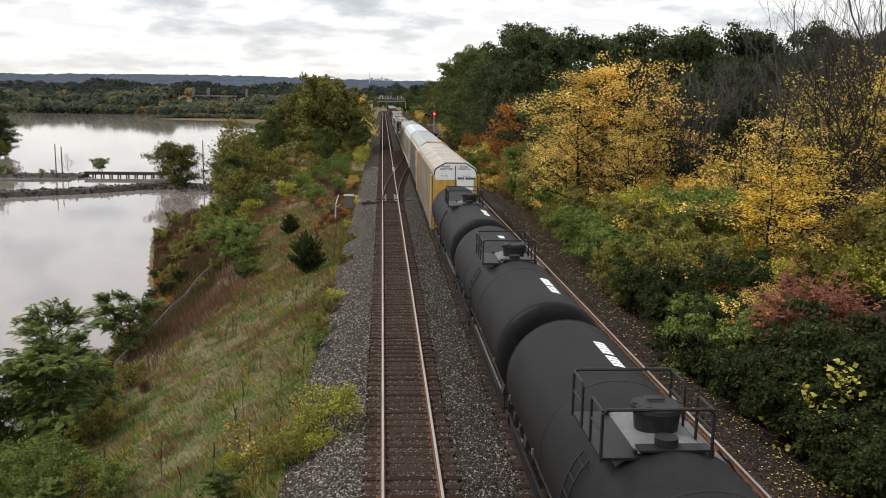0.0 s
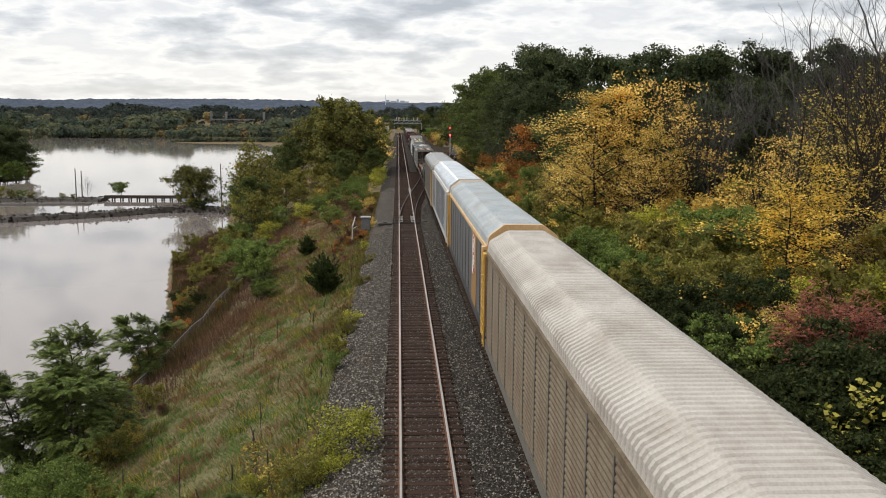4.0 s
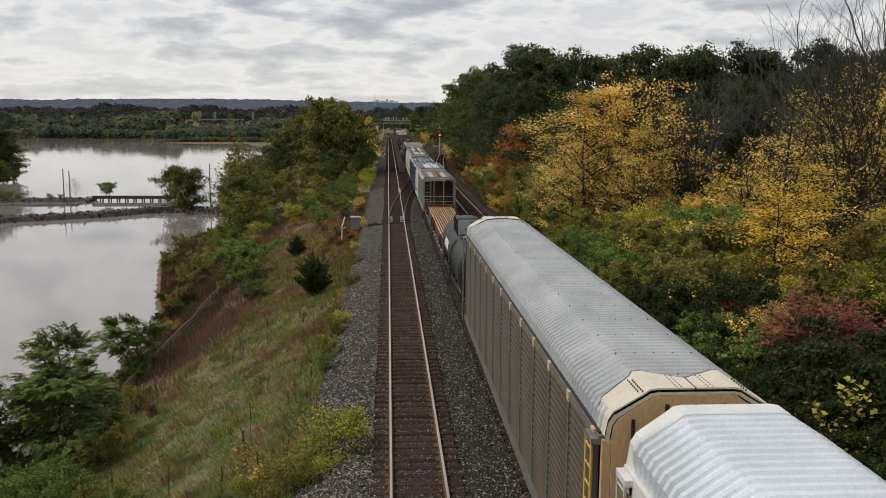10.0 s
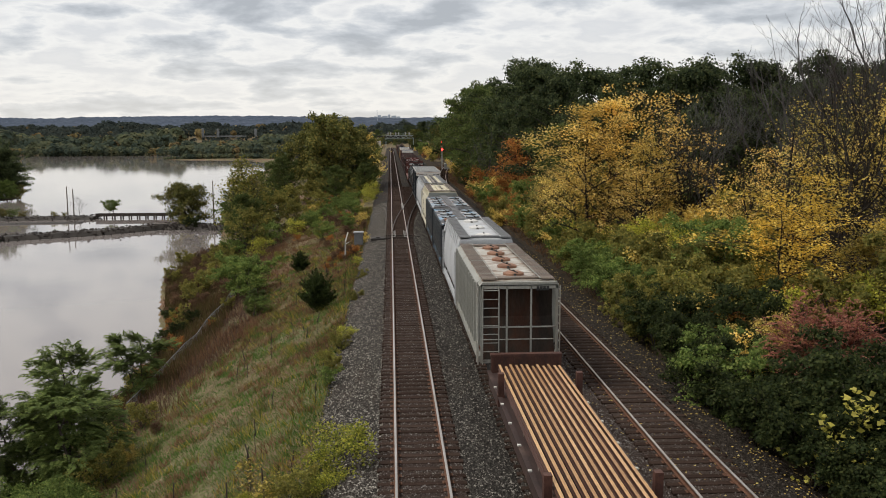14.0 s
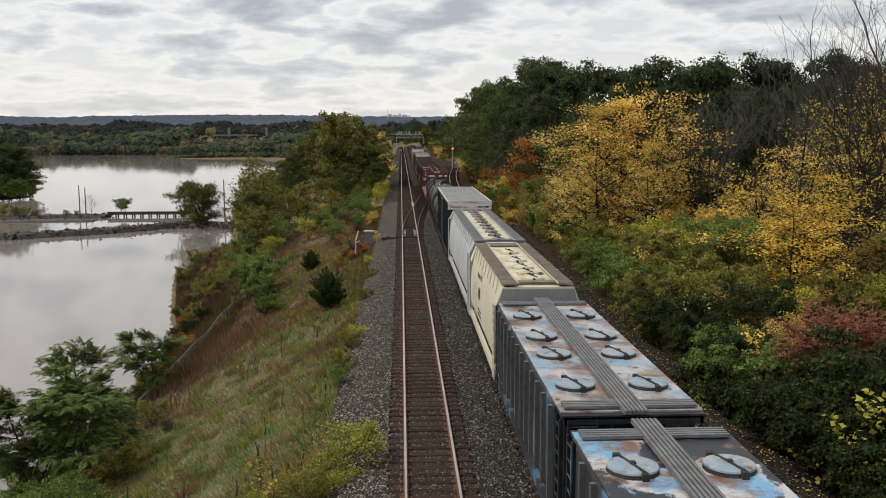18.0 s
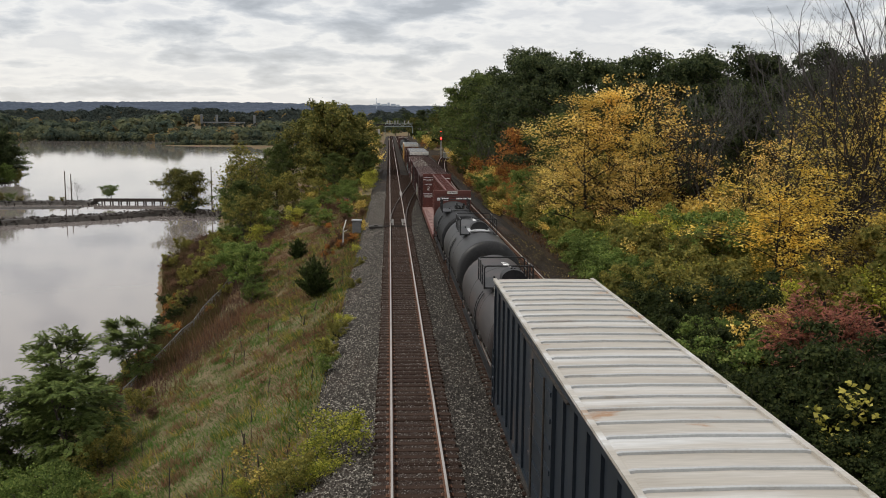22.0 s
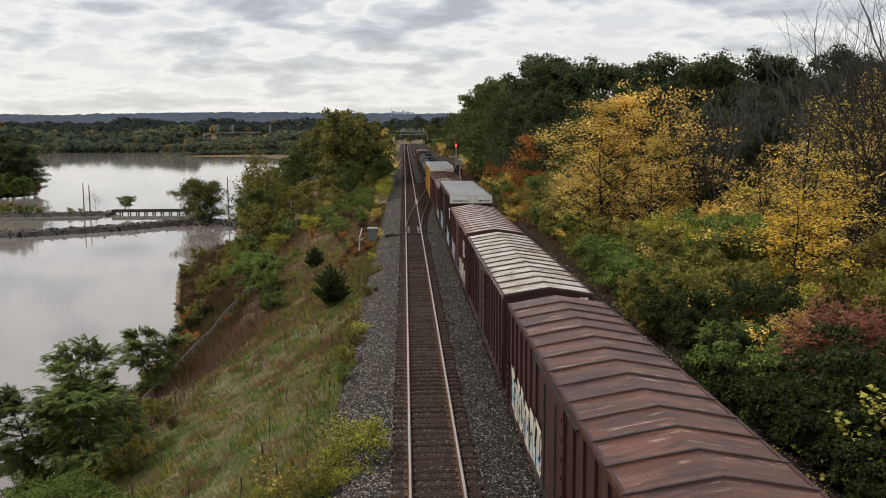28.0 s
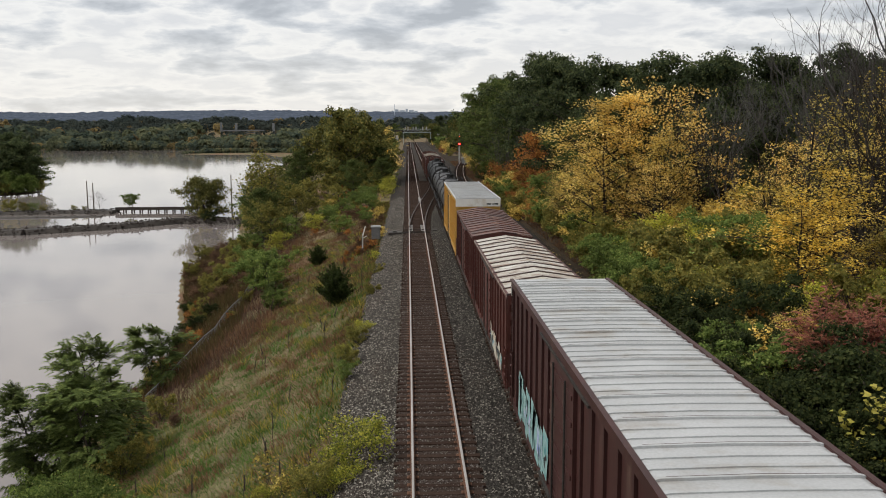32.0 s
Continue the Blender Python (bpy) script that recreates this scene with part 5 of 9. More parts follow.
    for sx in (-1, 1):
        for y in (0.25, length - 0.65):
            ladder(ob, sx * (hw + 0.1), sx * (hw + 0.1), y, y + 0.4, 1.0, ze - 0.05, M_YELLOW if trim is M_PEACH or excess or (end_paint is M_TANYELLOW and y < 1) else post, 11)
            br = Mesh().box(min(sx * hw, sx * (hw + 0.12)), max(sx * hw, sx * (hw + 0.12)), y - 0.05, y + 0.45, ze - 0.12, ze - 0.02)
            part("ladder_bracket", br, M_YELLOW if excess else trim, ob)
    if excess:
        # a pale upper band and a big pale plate on the near end, with the clearance warning
        yy = 0.07
        band = Mesh().prism([(x * 0.953, z - 0.055) for x, z in prof] + [(edge_w - 0.02, ze - 0.35), (-edge_w + 0.02, ze - 0.35)], yy - 0.006, yy + 0.01)
        part("warning_band", band, M_WHITE, ob, "dull white band across the top of the end doors")
        part("number_plate", Mesh().box(0.12, edge_w - 0.1, yy - 0.008, yy + 0.01, ze - 1.35, ze - 0.35), M_WHITE, ob, "dull white number panel")
        top_, low_ = lettering("EXCESS", 0.165, M_DARKLETTER), lettering("HEIGHT CAR", 0.145, M_DARKLETTER)
        for x in (-0.62, 0.62):
            part("lettering", top_, M_DARKLETTER, ob, "black stencilled warning reading EXCESS", at=pose(x - 0.05, yy - 0.012, 5.25, 90))
            part("lettering", low_, M_DARKLETTER, ob, "black stencilled warning reading HEIGHT CAR", at=pose(x, yy - 0.012, 5.08, 90))
        bars(code_bars(10, 0.15, 0.08), M_DARKLETTER, ob, pose(0.72, yy - 0.009, 4.45, 90), "black number bars")
    if trim is M_WHITETRIM:
        for y0 in (3.2, 21.4):
            part("wide_post", Mesh().box(-hw - 0.005, -hw + 0.05, y0, y0 + 0.5, z0 + 0.25, ze - 0.3).box(-hw - 0.005, -hw + 0.05, y0 + 0.56, y0 + 1.05, z0 + 0.25, ze - 0.3), M_SILVERPOST, ob, "broad plain silver panel")
        mark = Mesh().add([(-hw + 0.02, 5.0, 2.9), (-hw + 0.02, 5.25, 2.9), (-hw + 0.02, 6.5, 3.9), (-hw + 0.02, 6.3, 3.9)], [(0, 1, 2, 3)])
        part("graffiti", mark, M_ORANGEMARK, ob, "orange spray-painted stroke")
        for k in range(5):
            y0 = 4.6 + k * 0.55
            mark = Mesh().add([(-hw + 0.02, y0, 1.25), (-hw + 0.02, y0 + 0.42, 1.25), (-hw + 0.02, y0 + 0.5, 2.3 - 0.1 * (k % 2)), (-hw + 0.02, y0 + 0.12, 2.3)], [(0, 1, 2, 3)])
            part("graffiti", mark, M_BLUEMARK, ob, "blue and white spray-painted shape")
    if logo:
        for y0, y1 in ((0.12, 1.5), (4.4, 6.75), (length - 2.2, length - 0.8)):
            part("wide_post", Mesh().box(-hw - 0.008, -hw + 0.05, y0, y1, z0 + 0.25, ze - 0.12), M_RACKORANGE, ob, "broad dirty orange-brown panel")
        shape = [(5.0, 2.75), (5.65, 2.55), (6.3, 2.75), (6.3, 4.3), (6.1, 4.42), (5.65, 4.55), (5.2, 4.42), (5.0, 4.3)]
        sign = Mesh().add([(-hw - 0.02, y, z) for y, z in shape] + [(-hw - 0.004, y, z) for y, z in shape],
                          [tuple(range(8))[::-1]] + [(k, (k + 1) % 8, 8 + (k + 1) % 8, 8 + k) for k in range(8)])
        sg = part("emblem_plate", sign, M_RED, ob, "tall red emblem plate with pale shapes")
        em = Mesh()
        for k in range(8):
            (ya, za), (yb, zb_) = shape[k], shape[(k + 1) % 8]
            em.tube((-hw - 0.022, 5.65 + (ya - 5.65) * 0.88, 3.55 + (za - 3.55) * 0.93), (-hw - 0.022, 5.65 + (yb - 5.65) * 0.88, 3.55 + (zb_ - 3.55) * 0.93), 0.018)
        for zc_ in (3.98, 3.2):
            for a_ in range(9):
                u, v = math.radians(40 * a_), math.radians(40 * a_ + 40)
                r_ = 0.3 + 0.08 * (a_ % 2)
                em.tube((-hw - 0.022, 5.65 + r_ * math.cos(u), zc_ + r_ * math.sin(u)), (-hw - 0.022, 5.65 + 0.34 * math.cos(v), zc_ + 0.3 * math.sin(v)), 0.022)
            em.box(-hw - 0.026, -hw - 0.02, 5.5, 5.8, zc_ - 0.16, zc_ + 0.1)
        part("emblem_shapes", em, M_FASCIA, sg)
    return ob


def hopper_car(s, length, label, side, roof, style, hatch_mat=M_HATCH, walk_mat=M_GRATE, ribbed=False, n_hatch=6, hw=1.58, z_top=4.45, double=False, end_mat=None, z_eave=3.9, marks=True, flat=0.82, spots=(), rusty=()):
    ob = car("covered_hopper_car", label, "hopper car", s, "covered hopper cars of the train")
    a, b = 1.0, length - 1.0
    zb = 1.15
    # body with sloped shoulders
    prof = [(-hw, zb + 0.45), (-hw, z_eave), (-hw * flat, z_top), (hw * flat, z_top), (hw, z_eave), (hw, zb + 0.45), (hw * 0.55, zb - 0.35), (-hw * 0.55, zb - 0.35)]
    body = Mesh()
    n = len(prof)
    if style == "round":
        prof = [(-hw * 0.95, zb + 0.4)] + [(-hw * (1 - 0.075 * abs((z - 2.3) / 1.4) ** 2.2), z) for z in np.linspace(1.7, z_eave, 12)] + [(-hw * flat + 0.02, z_top), (hw * flat - 0.02, z_top)] \
            + [(hw * (1 - 0.075 * abs((z - 2.3) / 1.4) ** 2.2), z) for z in np.linspace(z_eave, 1.7, 12)] + [(hw * 0.95, zb + 0.4), (hw * 0.5, zb - 0.35), (-hw * 0.5, zb - 0.35)]
        n = len(prof)
    body.prism(prof, a + 0.02, b - 0.02)
    part("body", body, side, ob, smooth=style == "round")
    ov = 0.55 if style != "round" else 0.2
    part("roof_sheet", Mesh().prism([(-hw * flat, z_top), (-hw * flat, z_top + 0.035), (hw * flat, z_top + 0.035), (hw * flat, z_top)], a - ov, b + ov), roof, ob)
    # open end platforms with slope sheets and posts
    em = end_mat or side
    for y, d in ((a, -1), (b, 1)):
        e = y + d * 0.75
        lo, hi = min(y, e), max(y, e)
        plat = Mesh().box(-hw * 0.95, hw * 0.95, lo - 0.0, hi + 0.0, 0.95, 1.08)
        pl = part("end_platform", plat, em, ob)
        for x in (-hw * 0.93, -hw * 0.3, hw * 0.3, hw * 0.93):
            post_ = Mesh().box(x - 0.032, x + 0.032, min(e, e - d * 0.07), max(e, e - d * 0.07), 1.05, z_eave if abs(x) > 1 else z_top - 0.15)
            part("end_post", post_, em, ob)
        beam = Mesh().box(-hw * 0.95, hw * 0.95, min(e, e - d * 0.14), max(e, e - d * 0.14), z_eave - 0.12, z_eave + 0.04)
        beam.box(-hw * 0.95, hw * 0.95, min(e, e - d * 0.05), max(e, e - d * 0.05), 2.35, 2.4)
        beam.prism([(-hw * 0.98, z_eave), (-hw * flat, z_top), (hw * flat, z_top), (hw * 0.98, z_eave)], lo, hi)
        part("end_beam", beam, em, ob)
        if style == "round":
            part("end_plate", Mesh().prism([(-hw * 0.93, z_eave - 0.55), (-hw * 0.93, z_eave - 0.1), (-hw * flat, z_top - 0.06), (hw * flat, z_top - 0.06), (hw * 0.93, z_eave - 0.1), (hw * 0.93, z_eave - 0.55)],
                                           min(e, e + d * 0.03), max(e, e + d * 0.03)), end_mat or M_ENDGREY, ob, "flat end plate")
        sl = Mesh().add([(-hw * 0.9, y, 2.7), (hw * 0.9, y, 2.7), (hw * 0.9, e, 1.1), (-hw * 0.9, e, 1.1)], [(0, 1, 2, 3)])
        sl.add([(-hw * 0.9, y - d * 0.01, 2.7), (hw * 0.9, y - d * 0.01, 2.7), (hw * 0.9, y - d * 0.01, z_eave), (-hw * 0.9, y - d * 0.01, z_eave)], [(0, 1, 2, 3)])
        # both sheets are coloured dark to carry the shade of the recess
        part("slope_sheet", sl, M_STEEL if style == "round" else M_RUSTEND, ob, "recessed end sheet coloured dark for shade")
        part("end_recess", Mesh().box(-hw * 0.9, hw * 0.9, min(y + d * 0.004, y + d * 0.02), max(y + d * 0.004, y + d * 0.02), 2.5, z_eave - 0.05), M_RUSTEND if style == "plain" else M_ENDGREY, ob, "upper end sheet with shade painted in")
        for sx in (-1, 1):
            ladder(ob, sx * (hw + 0.02), sx * (hw + 0.02), min(e, e - d * 0.45), max(e, e - d * 0.45), 0.9, z_eave, em, 9)
        ladder(ob, -hw * 0.9, -hw * 0.5, e + d * 0.03, e + d * 0.03, 0.9, z_eave, em, 9)
        grab = Mesh().pipe([(-hw * 0.9, e + d * 0.05, 1.9), (hw * 0.9, e + d * 0.05, 1.9)], 0.02)
        part("grab_rail", grab, em, ob)
    # side ribs
    if ribbed:
        rm = M_BLUERIB if double else side
        rib = Mesh().box(-0.1, 0, -0.05, 0.05, zb + 0.45, z_eave).data("side_rib", rm)
        for y in np.arange(a + 0.3, b, 0.95 if double else 0.78):
            part("side_rib", rib, rm, ob, at=pose(-hw, y, 0))
            part("side_rib", rib, rm, ob, at=pose(hw, y, 0, 0, 0, 180))
    if style == "round":
        for y in np.arange(a + 0.6, b - 0.3, 1.1):
            for sx in (-1, 1):
                br = Mesh().tube((sx * (hw * flat + 0.13), y, z_eave + (z_top - z_eave) * 0.3), (sx * (hw * flat + 0.02), y, z_top + 0.07), 0.022, 0.022, 5)
                part("walkway_bracket", br, side, ob)
    sill = Mesh()
    for sx in (-1, 1):
        sill.box(min(sx * hw, sx * (hw - 0.14)), max(sx * hw, sx * (hw - 0.14)), a - 0.7, b + 0.7, 0.98, 1.22)
    part("side_sill", sill, side, ob)
    ns = max(2, int(length // 5))
    for k in range(ns):
        y = a + (b - a) * (k + 0.5) / ns
        hop = Mesh()
        q = (b - a) / ns * 0.42
        hop.add([(-1.2, y - q, 1.15), (1.2, y - q, 1.15), (1.2, y + q, 1.15), (-1.2, y + q, 1.15), (-0.5, y - 0.4, 0.42), (0.5, y - 0.4, 0.42), (0.5, y + 0.4, 0.42), (-0.5, y + 0.4, 0.42)],
                [(0, 1, 5, 4), (1, 2, 6, 5), (2, 3, 7, 6), (3, 0, 4, 7), (4, 5, 6, 7)])
        part("discharge_bay", hop, M_STEEL, ob)
    # walkways and hatches
    zt = z_top + 0.035
    if double:
        for y in (a - 0.25, b + 0.25):
            for sx in (-1, 1):
                xa, xb = sorted((sx * 0.27, sx * hw * 0.92))
                cw = part("cross_walkway", Mesh().box(xa, xb, y - 0.24, y + 0.24, zt + 0.03, zt + 0.06), walk_mat, ob, "ribbed end crossover step")
                for k in range(4):
                    part("slat", Mesh().box(xa, xb, y - 0.23 + k * 0.12, y - 0.15 + k * 0.12, zt + 0.06, zt + 0.09), walk_mat, cw)
        x0 = 0.27
        w = part("roof_walkway", Mesh().box(-x0, x0, a - 0.95, b + 0.95, zt + 0.045, zt + 0.06), walk_mat, ob, "ribbed metal running board")
        for k in range(6):
            part("slat", Mesh().box(-x0 + k * 0.09 + 0.012, -x0 + k * 0.09 + 0.07, a - 0.95, b + 0.95, zt + 0.06, zt + 0.13), walk_mat, w)
        for sx in (-1, 1):
            for k, yy in enumerate(spots):
                if sx > 0 and k == 1 and len(spots) > 4:
                    continue
                x, y = sx * 0.87, yy - s
                lid = M_RUSTLID if sx < 0 and k in rusty else hatch_mat
                part("hatch_ring", Mesh().disc(x, y, zt, zt + 0.07, 0.47, 24, 0.45), M_STEEL, ob, "dark raised hatch ring")
                if sx < 0 and rusty and k == 0:
                    # flat dark disc: the shade inside the open hatch as colour
                    part("hatch_well", Mesh().disc(x, y, zt + 0.07, zt + 0.074, 0.36, 24), M_SEAM, ob, "dark disc standing for the shaded inside of an open hatch")
                    part("hatch_rim", Mesh().disc(x, y, zt + 0.055, zt + 0.072, 0.46, 24, 0.44), M_RUSTLID, ob, "rusty rim of an open hatch")
                    continue
                hh = part("hatch", Mesh().disc(x, y, zt + 0.075, zt + 0.105, 0.46, 28, 0.45).disc(x, y, zt + 0.105, zt + 0.13, 0.44, 28, 0.28), lid, ob, "round roof hatch")
                lk = Mesh().tube((x - 0.16, y + 0.47, zt + 0.13), (x + 0.1, y - 0.47, zt + 0.15), 0.024, 0.024, 5).box(x - 0.05, x + 0.05, y - 0.05, y + 0.05, zt + 0.12, zt + 0.17)
                lk.bevel_box(x - 0.24, x - 0.1, y + 0.42, y + 0.53, zt, zt + 0.15, 0.02).bevel_box(x + 0.04, x + 0.16, y - 0.53, y - 0.43, zt, zt + 0.15, 0.02)
                part("hatch_bar", lk, M_STEEL, hh)
    else:
        for sx in (-1, 1):
            xa, xb = sorted((sx * hw * flat, sx * (hw * flat - 0.56)))
            over = 0.75 if style == "round" else 0.6
            w = part("roof_walkway", Mesh().box(xa, xb, a - over, b + over, zt + 0.04, zt + 0.05), walk_mat, ob, "ribbed metal running board")
            for k in range(9):
                x0 = xa + (xb - xa) * k / 9
                part("slat", Mesh().box(x0, x0 + (xb - xa) / 9 - 0.03, a - over, b + over, zt + 0.05, zt + 0.09), walk_mat, w)
            edge_ = xb if sx < 0 else xa
            part("edge_pipe", Mesh().tube((edge_ + sx * -0.02, a - over, zt + 0.1), (edge_ + sx * -0.02, b + over, zt + 0.1), 0.022, 0.022, 6), side, w, "pale edge pipe")
            for y in np.arange(a + 0.6, b, 1.85):
                part("cross_seam", Mesh().box(xa, xb, y - 0.02, y + 0.02, zt + 0.09, zt + 0.1), M_ENDGREY, w)
        for y in (a - 0.1, b + 0.1):
            part("cross_walkway", Mesh().box(-hw * flat, hw * flat, y - 0.22, y + 0.22, zt + 0.03, zt + 0.08), walk_mat, ob)
        for k in range(n_hatch):
            y = a + 0.9 + (b - a - 1.8) * k / max(1, n_hatch - 1)
            if spots:
                y = spots[k] - s
            r = 0.42 if style != "round" else 0.36 if n_hatch > 6 else 0.45
            h = Mesh().disc(0, y, zt, zt + 0.09, r, 24).disc(0, y, zt + 0.09, zt + 0.14, r * 0.92, 24, r * 0.7)
            hh = part("hatch", h, hatch_mat, ob, "round roof hatch")
            if n_hatch == 3:
                part("hinge", Mesh().bevel_box(-0.06, 0.06, y - r - 0.1, y - r + 0.02, zt, zt + 0.1, 0.02), M_TANPOST, hh)
                part("latch", Mesh().bevel_box(-0.05, 0.05, y - 0.05, y + 0.05, zt + 0.14, zt + 0.19, 0.02), M_STEEL, hh)
                continue
            lk = Mesh().tube((-r * 0.3, y + r, zt + 0.15), (r * 0.25, y - r * 1.1, zt + 0.16), 0.02, 0.02, 5).box(-0.05, 0.05, y - 0.05, y + 0.05, zt + 0.14, zt + 0.2)
            part("hatch_bar", lk, M_STEEL, hh)
            part("hinge", Mesh().bevel_box(-0.07, 0.07, y + r - 0.05, y + r + 0.05, zt, zt + 0.11, 0.02), M_STEEL, hh, "dark hinge block")
            part("latch", Mesh().bevel_box(-0.05, 0.05, y - r - 0.05, y - r + 0.04, zt, zt + 0.11, 0.02), M_STEEL, hh, "dark latch block")
    running_gear(ob, length, 1.6)
    if marks:
        bars(code_bars(4, 0.17) , M_DARKLETTER, ob, pose(hw * 0.58, a - 0.785, z_eave - 0.1, 90), "dark lettering bars")
        bars([(0, 0, 0.5, 0.5), (0, 0.8, 0.9, 0.2), (0.2, -0.7, 1.4, 0.1), (0.2, -0.9, 1.4, 0.1)], M_DARKLETTER, ob, pose(-hw - 0.004, length * 0.55, 2.9, 90, 0, -90), "dark emblem and lettering bars")
    return ob


def boxcar(s, length, label, paint, roof, z_eave=4.2, z_peak=4.42, hw=1.57, ribbed=True, fascia=False, seams=14, graffiti=(), emblem=None, excess=False, flat_roof=False, n_doors=1, end_letters=True, seam=None, edge=None):
    ob = car("boxcar", label, "boxcar", s, "boxcars of the train")
    a, b = 0.45, length - 0.45
    part("body", Mesh().prism([(-hw + 0.06, 1.0), (-hw + 0.06, z_eave), (hw - 0.06, z_eave), (hw - 0.06, 1.0)], a + 0.05, b - 0.05), paint, ob)
    # roof: sheets between raised seams
    step = (b - a) / seams
    for k in range(seams):
        y0, y1 = a + k * step, a + (k + 1) * step
        m = Mesh()
        zm = z_peak
        ridge = 0.5 if not flat_roof else 0.85
        prof = [(-hw - 0.02, z_eave + 0.02), (-hw * 0.5, z_eave + 0.02 + (zm - z_eave) * ridge), (0, zm), (hw * 0.5, z_eave + 0.02 + (zm - z_eave) * ridge), (hw + 0.02, z_eave + 0.02)]
        if flat_roof:
            prof = [(-hw + 0.03, z_eave + 0.06), (-hw * 0.9, z_eave + 0.085), (0, z_eave + 0.105), (hw * 0.9, z_eave + 0.085), (hw - 0.03, z_eave + 0.06)]
        low = [(x, z - 0.05) for x, z in reversed(prof)]
        m.prism(prof + low, y0 + 0.004, y1 - 0.004)
        sheet = part("roof_panel", m, roof, ob)
        rib = Mesh()
        rp = [(x, z + 0.045) for x, z in prof]
        rib.prism(rp + [(x, z - 0.02) for x, z in reversed(prof)], y0 - 0.035, y0 + 0.035)
        if flat_roof and roof is not M_ROOFTAN:
            for f in (0.33, 0.66):
                yy = y0 + step * f
                rib.prism([(x, z + 0.025) for x, z in prof] + [(x, z - 0.02) for x, z in reversed(prof)], yy - 0.05, yy + 0.05)
        if flat_roof:
            if roof is not M_ROOFTAN:
                part("seam_gap", Mesh().prism([(x * 0.94, z + 0.047) for x, z in prof] + [(x * 0.94, z - 0.02) for x, z in reversed(prof)], y0 + 0.02, y0 + 0.036), M_SEAM, sheet, "dark worn seam edge")
        part("roof_seam", rib, seam or roof, sheet)
        if edge:
            for sx in (-1, 1):
                ep = Mesh()
                q = [(sx * (hw + 0.02), z_eave + 0.025), (sx * hw * 0.72, z_eave + 0.025 + (zm - z_eave) * ridge * 0.56)]
                ep.add([(q[0][0], y0 + 0.04, q[0][1]), (q[0][0], y1 - 0.04, q[0][1]), (q[1][0], y1 - 0.04, q[1][1]), (q[1][0], y0 + 0.04, q[1][1])], [(0, 1, 2, 3)])
                part("roof_edge", ep, edge, sheet, "red paint left along the eaves")
    # sides
    for sx in (-1, 1):
        xw = sx * (hw - 0.06)
        top = Mesh().box(min(xw, sx * (hw + 0.015)), max(xw, sx * (hw + 0.015)), a, b, z_eave - 0.12, z_eave + 0.05)
        part("top_chord", top, paint, ob)
        if flat_roof:
            part("roof_edge", Mesh().box(min(xw, sx * (hw + 0.05)), max(xw, sx * (hw + 0.05)), a - 0.01, b + 0.01, z_eave + 0.055, z_eave + 0.12), *((paint, ob, "maroon roof edge") if paint is M_BOXMAROON else (roof, ob, "pale metal roof edge")))
        low = Mesh().box(min(xw, sx * hw), max(xw, sx * hw), a, b, 0.86, 1.12)
        part("side_sill", low, paint, ob)
    if ribbed:
        rib = Mesh().prism([(-0.065, 1.1), (-0.065, z_eave - 0.1), (0, z_eave - 0.1), (0, 1.1)], -0.055, 0.055).data("side_rib", paint)
        for y in np.arange(a + 0.35, b, 1.02):
            if abs(y - length / 2) < 1.7:
                continue
            part("side_rib", rib, paint, ob, at=pose(-hw + 0.06, y, 0))
            part("side_rib", rib, paint, ob, at=pose(hw - 0.06, y, 0, 0, 0, 180))
    for sx in (-1, 1):
        for k in range(n_doors):
            yc = length / 2 + (k - (n_doors - 1) / 2) * 3.0
            xd = sx * (hw - 0.06)
            d = Mesh().box(min(xd, xd + sx * 0.09), max(xd, xd + sx * 0.09), yc - 1.45, yc + 1.45, 1.15, z_eave - 0.18)
            dr = part("door", d, paint, ob, "ribbed sliding door")
            for z in np.linspace(1.5, z_eave - 0.5, 6):
                dd = Mesh().box(min(xd + sx * 0.09, xd + sx * 0.12), max(xd + sx * 0.09, xd + sx * 0.12), yc - 1.35, yc + 1.35, z - 0.05, z + 0.05)
                part("door_rib", dd, paint, dr)
            for y in (yc - 0.75, yc + 0.75):
                part("lock_rod", Mesh().tube((xd + sx * 0.14, y, 1.2), (xd + sx * 0.14, y, z_eave - 0.3), 0.025), M_STEEL, dr)
            tr = Mesh().box(min(xd, xd + sx * 0.12), max(xd, xd + sx * 0.12), yc - 3.0, yc + 3.0, 1.02, 1.09).box(min(xd, xd + sx * 0.12), max(xd, xd + sx * 0.12), yc - 3.0, yc + 3.0, z_eave - 0.17, z_eave - 0.12)
            part("door_track", tr, M_STEEL, ob)
    # corrugated ends
    for y, d in ((a, -1), (b, 1)):
        m = Mesh()
        zs = np.linspace(1.05, z_eave - 0.05, 25)
        dep = [0, 0.05, 0.08, 0.05]
        p = [(x, y + d * (dep[i % 4] - 0.03), z) for i, z in enumerate(zs) for x in (-hw + 0.1, hw - 0.1)]
        m.add(p, [(2 * i, 2 * i + 1, 2 * i + 3, 2 * i + 2) for i in range(len(zs) - 1)])
        e = part("end_wall", m, paint, ob)
        pm = Mesh()
        for x in (-hw, hw):
            pm.box(min(x, x * 0.93), max(x, x * 0.93), min(y, y + d * 0.03), max(y, y + d * 0.03), 0.95, z_eave - 0.28)
        pm.prism([(-hw, z_eave), (-hw * 0.5, z_eave + (z_peak - z_eave) * 0.5), (0, z_peak - 0.02), (hw * 0.5, z_eave + (z_peak - z_eave) * 0.5), (hw, z_eave), (hw, z_eave - 0.28), (-hw, z_eave - 0.28)],
                 min(y, y + d * 0.03), max(y, y + d * 0.03))
        part("end_frame", pm, paint, e)
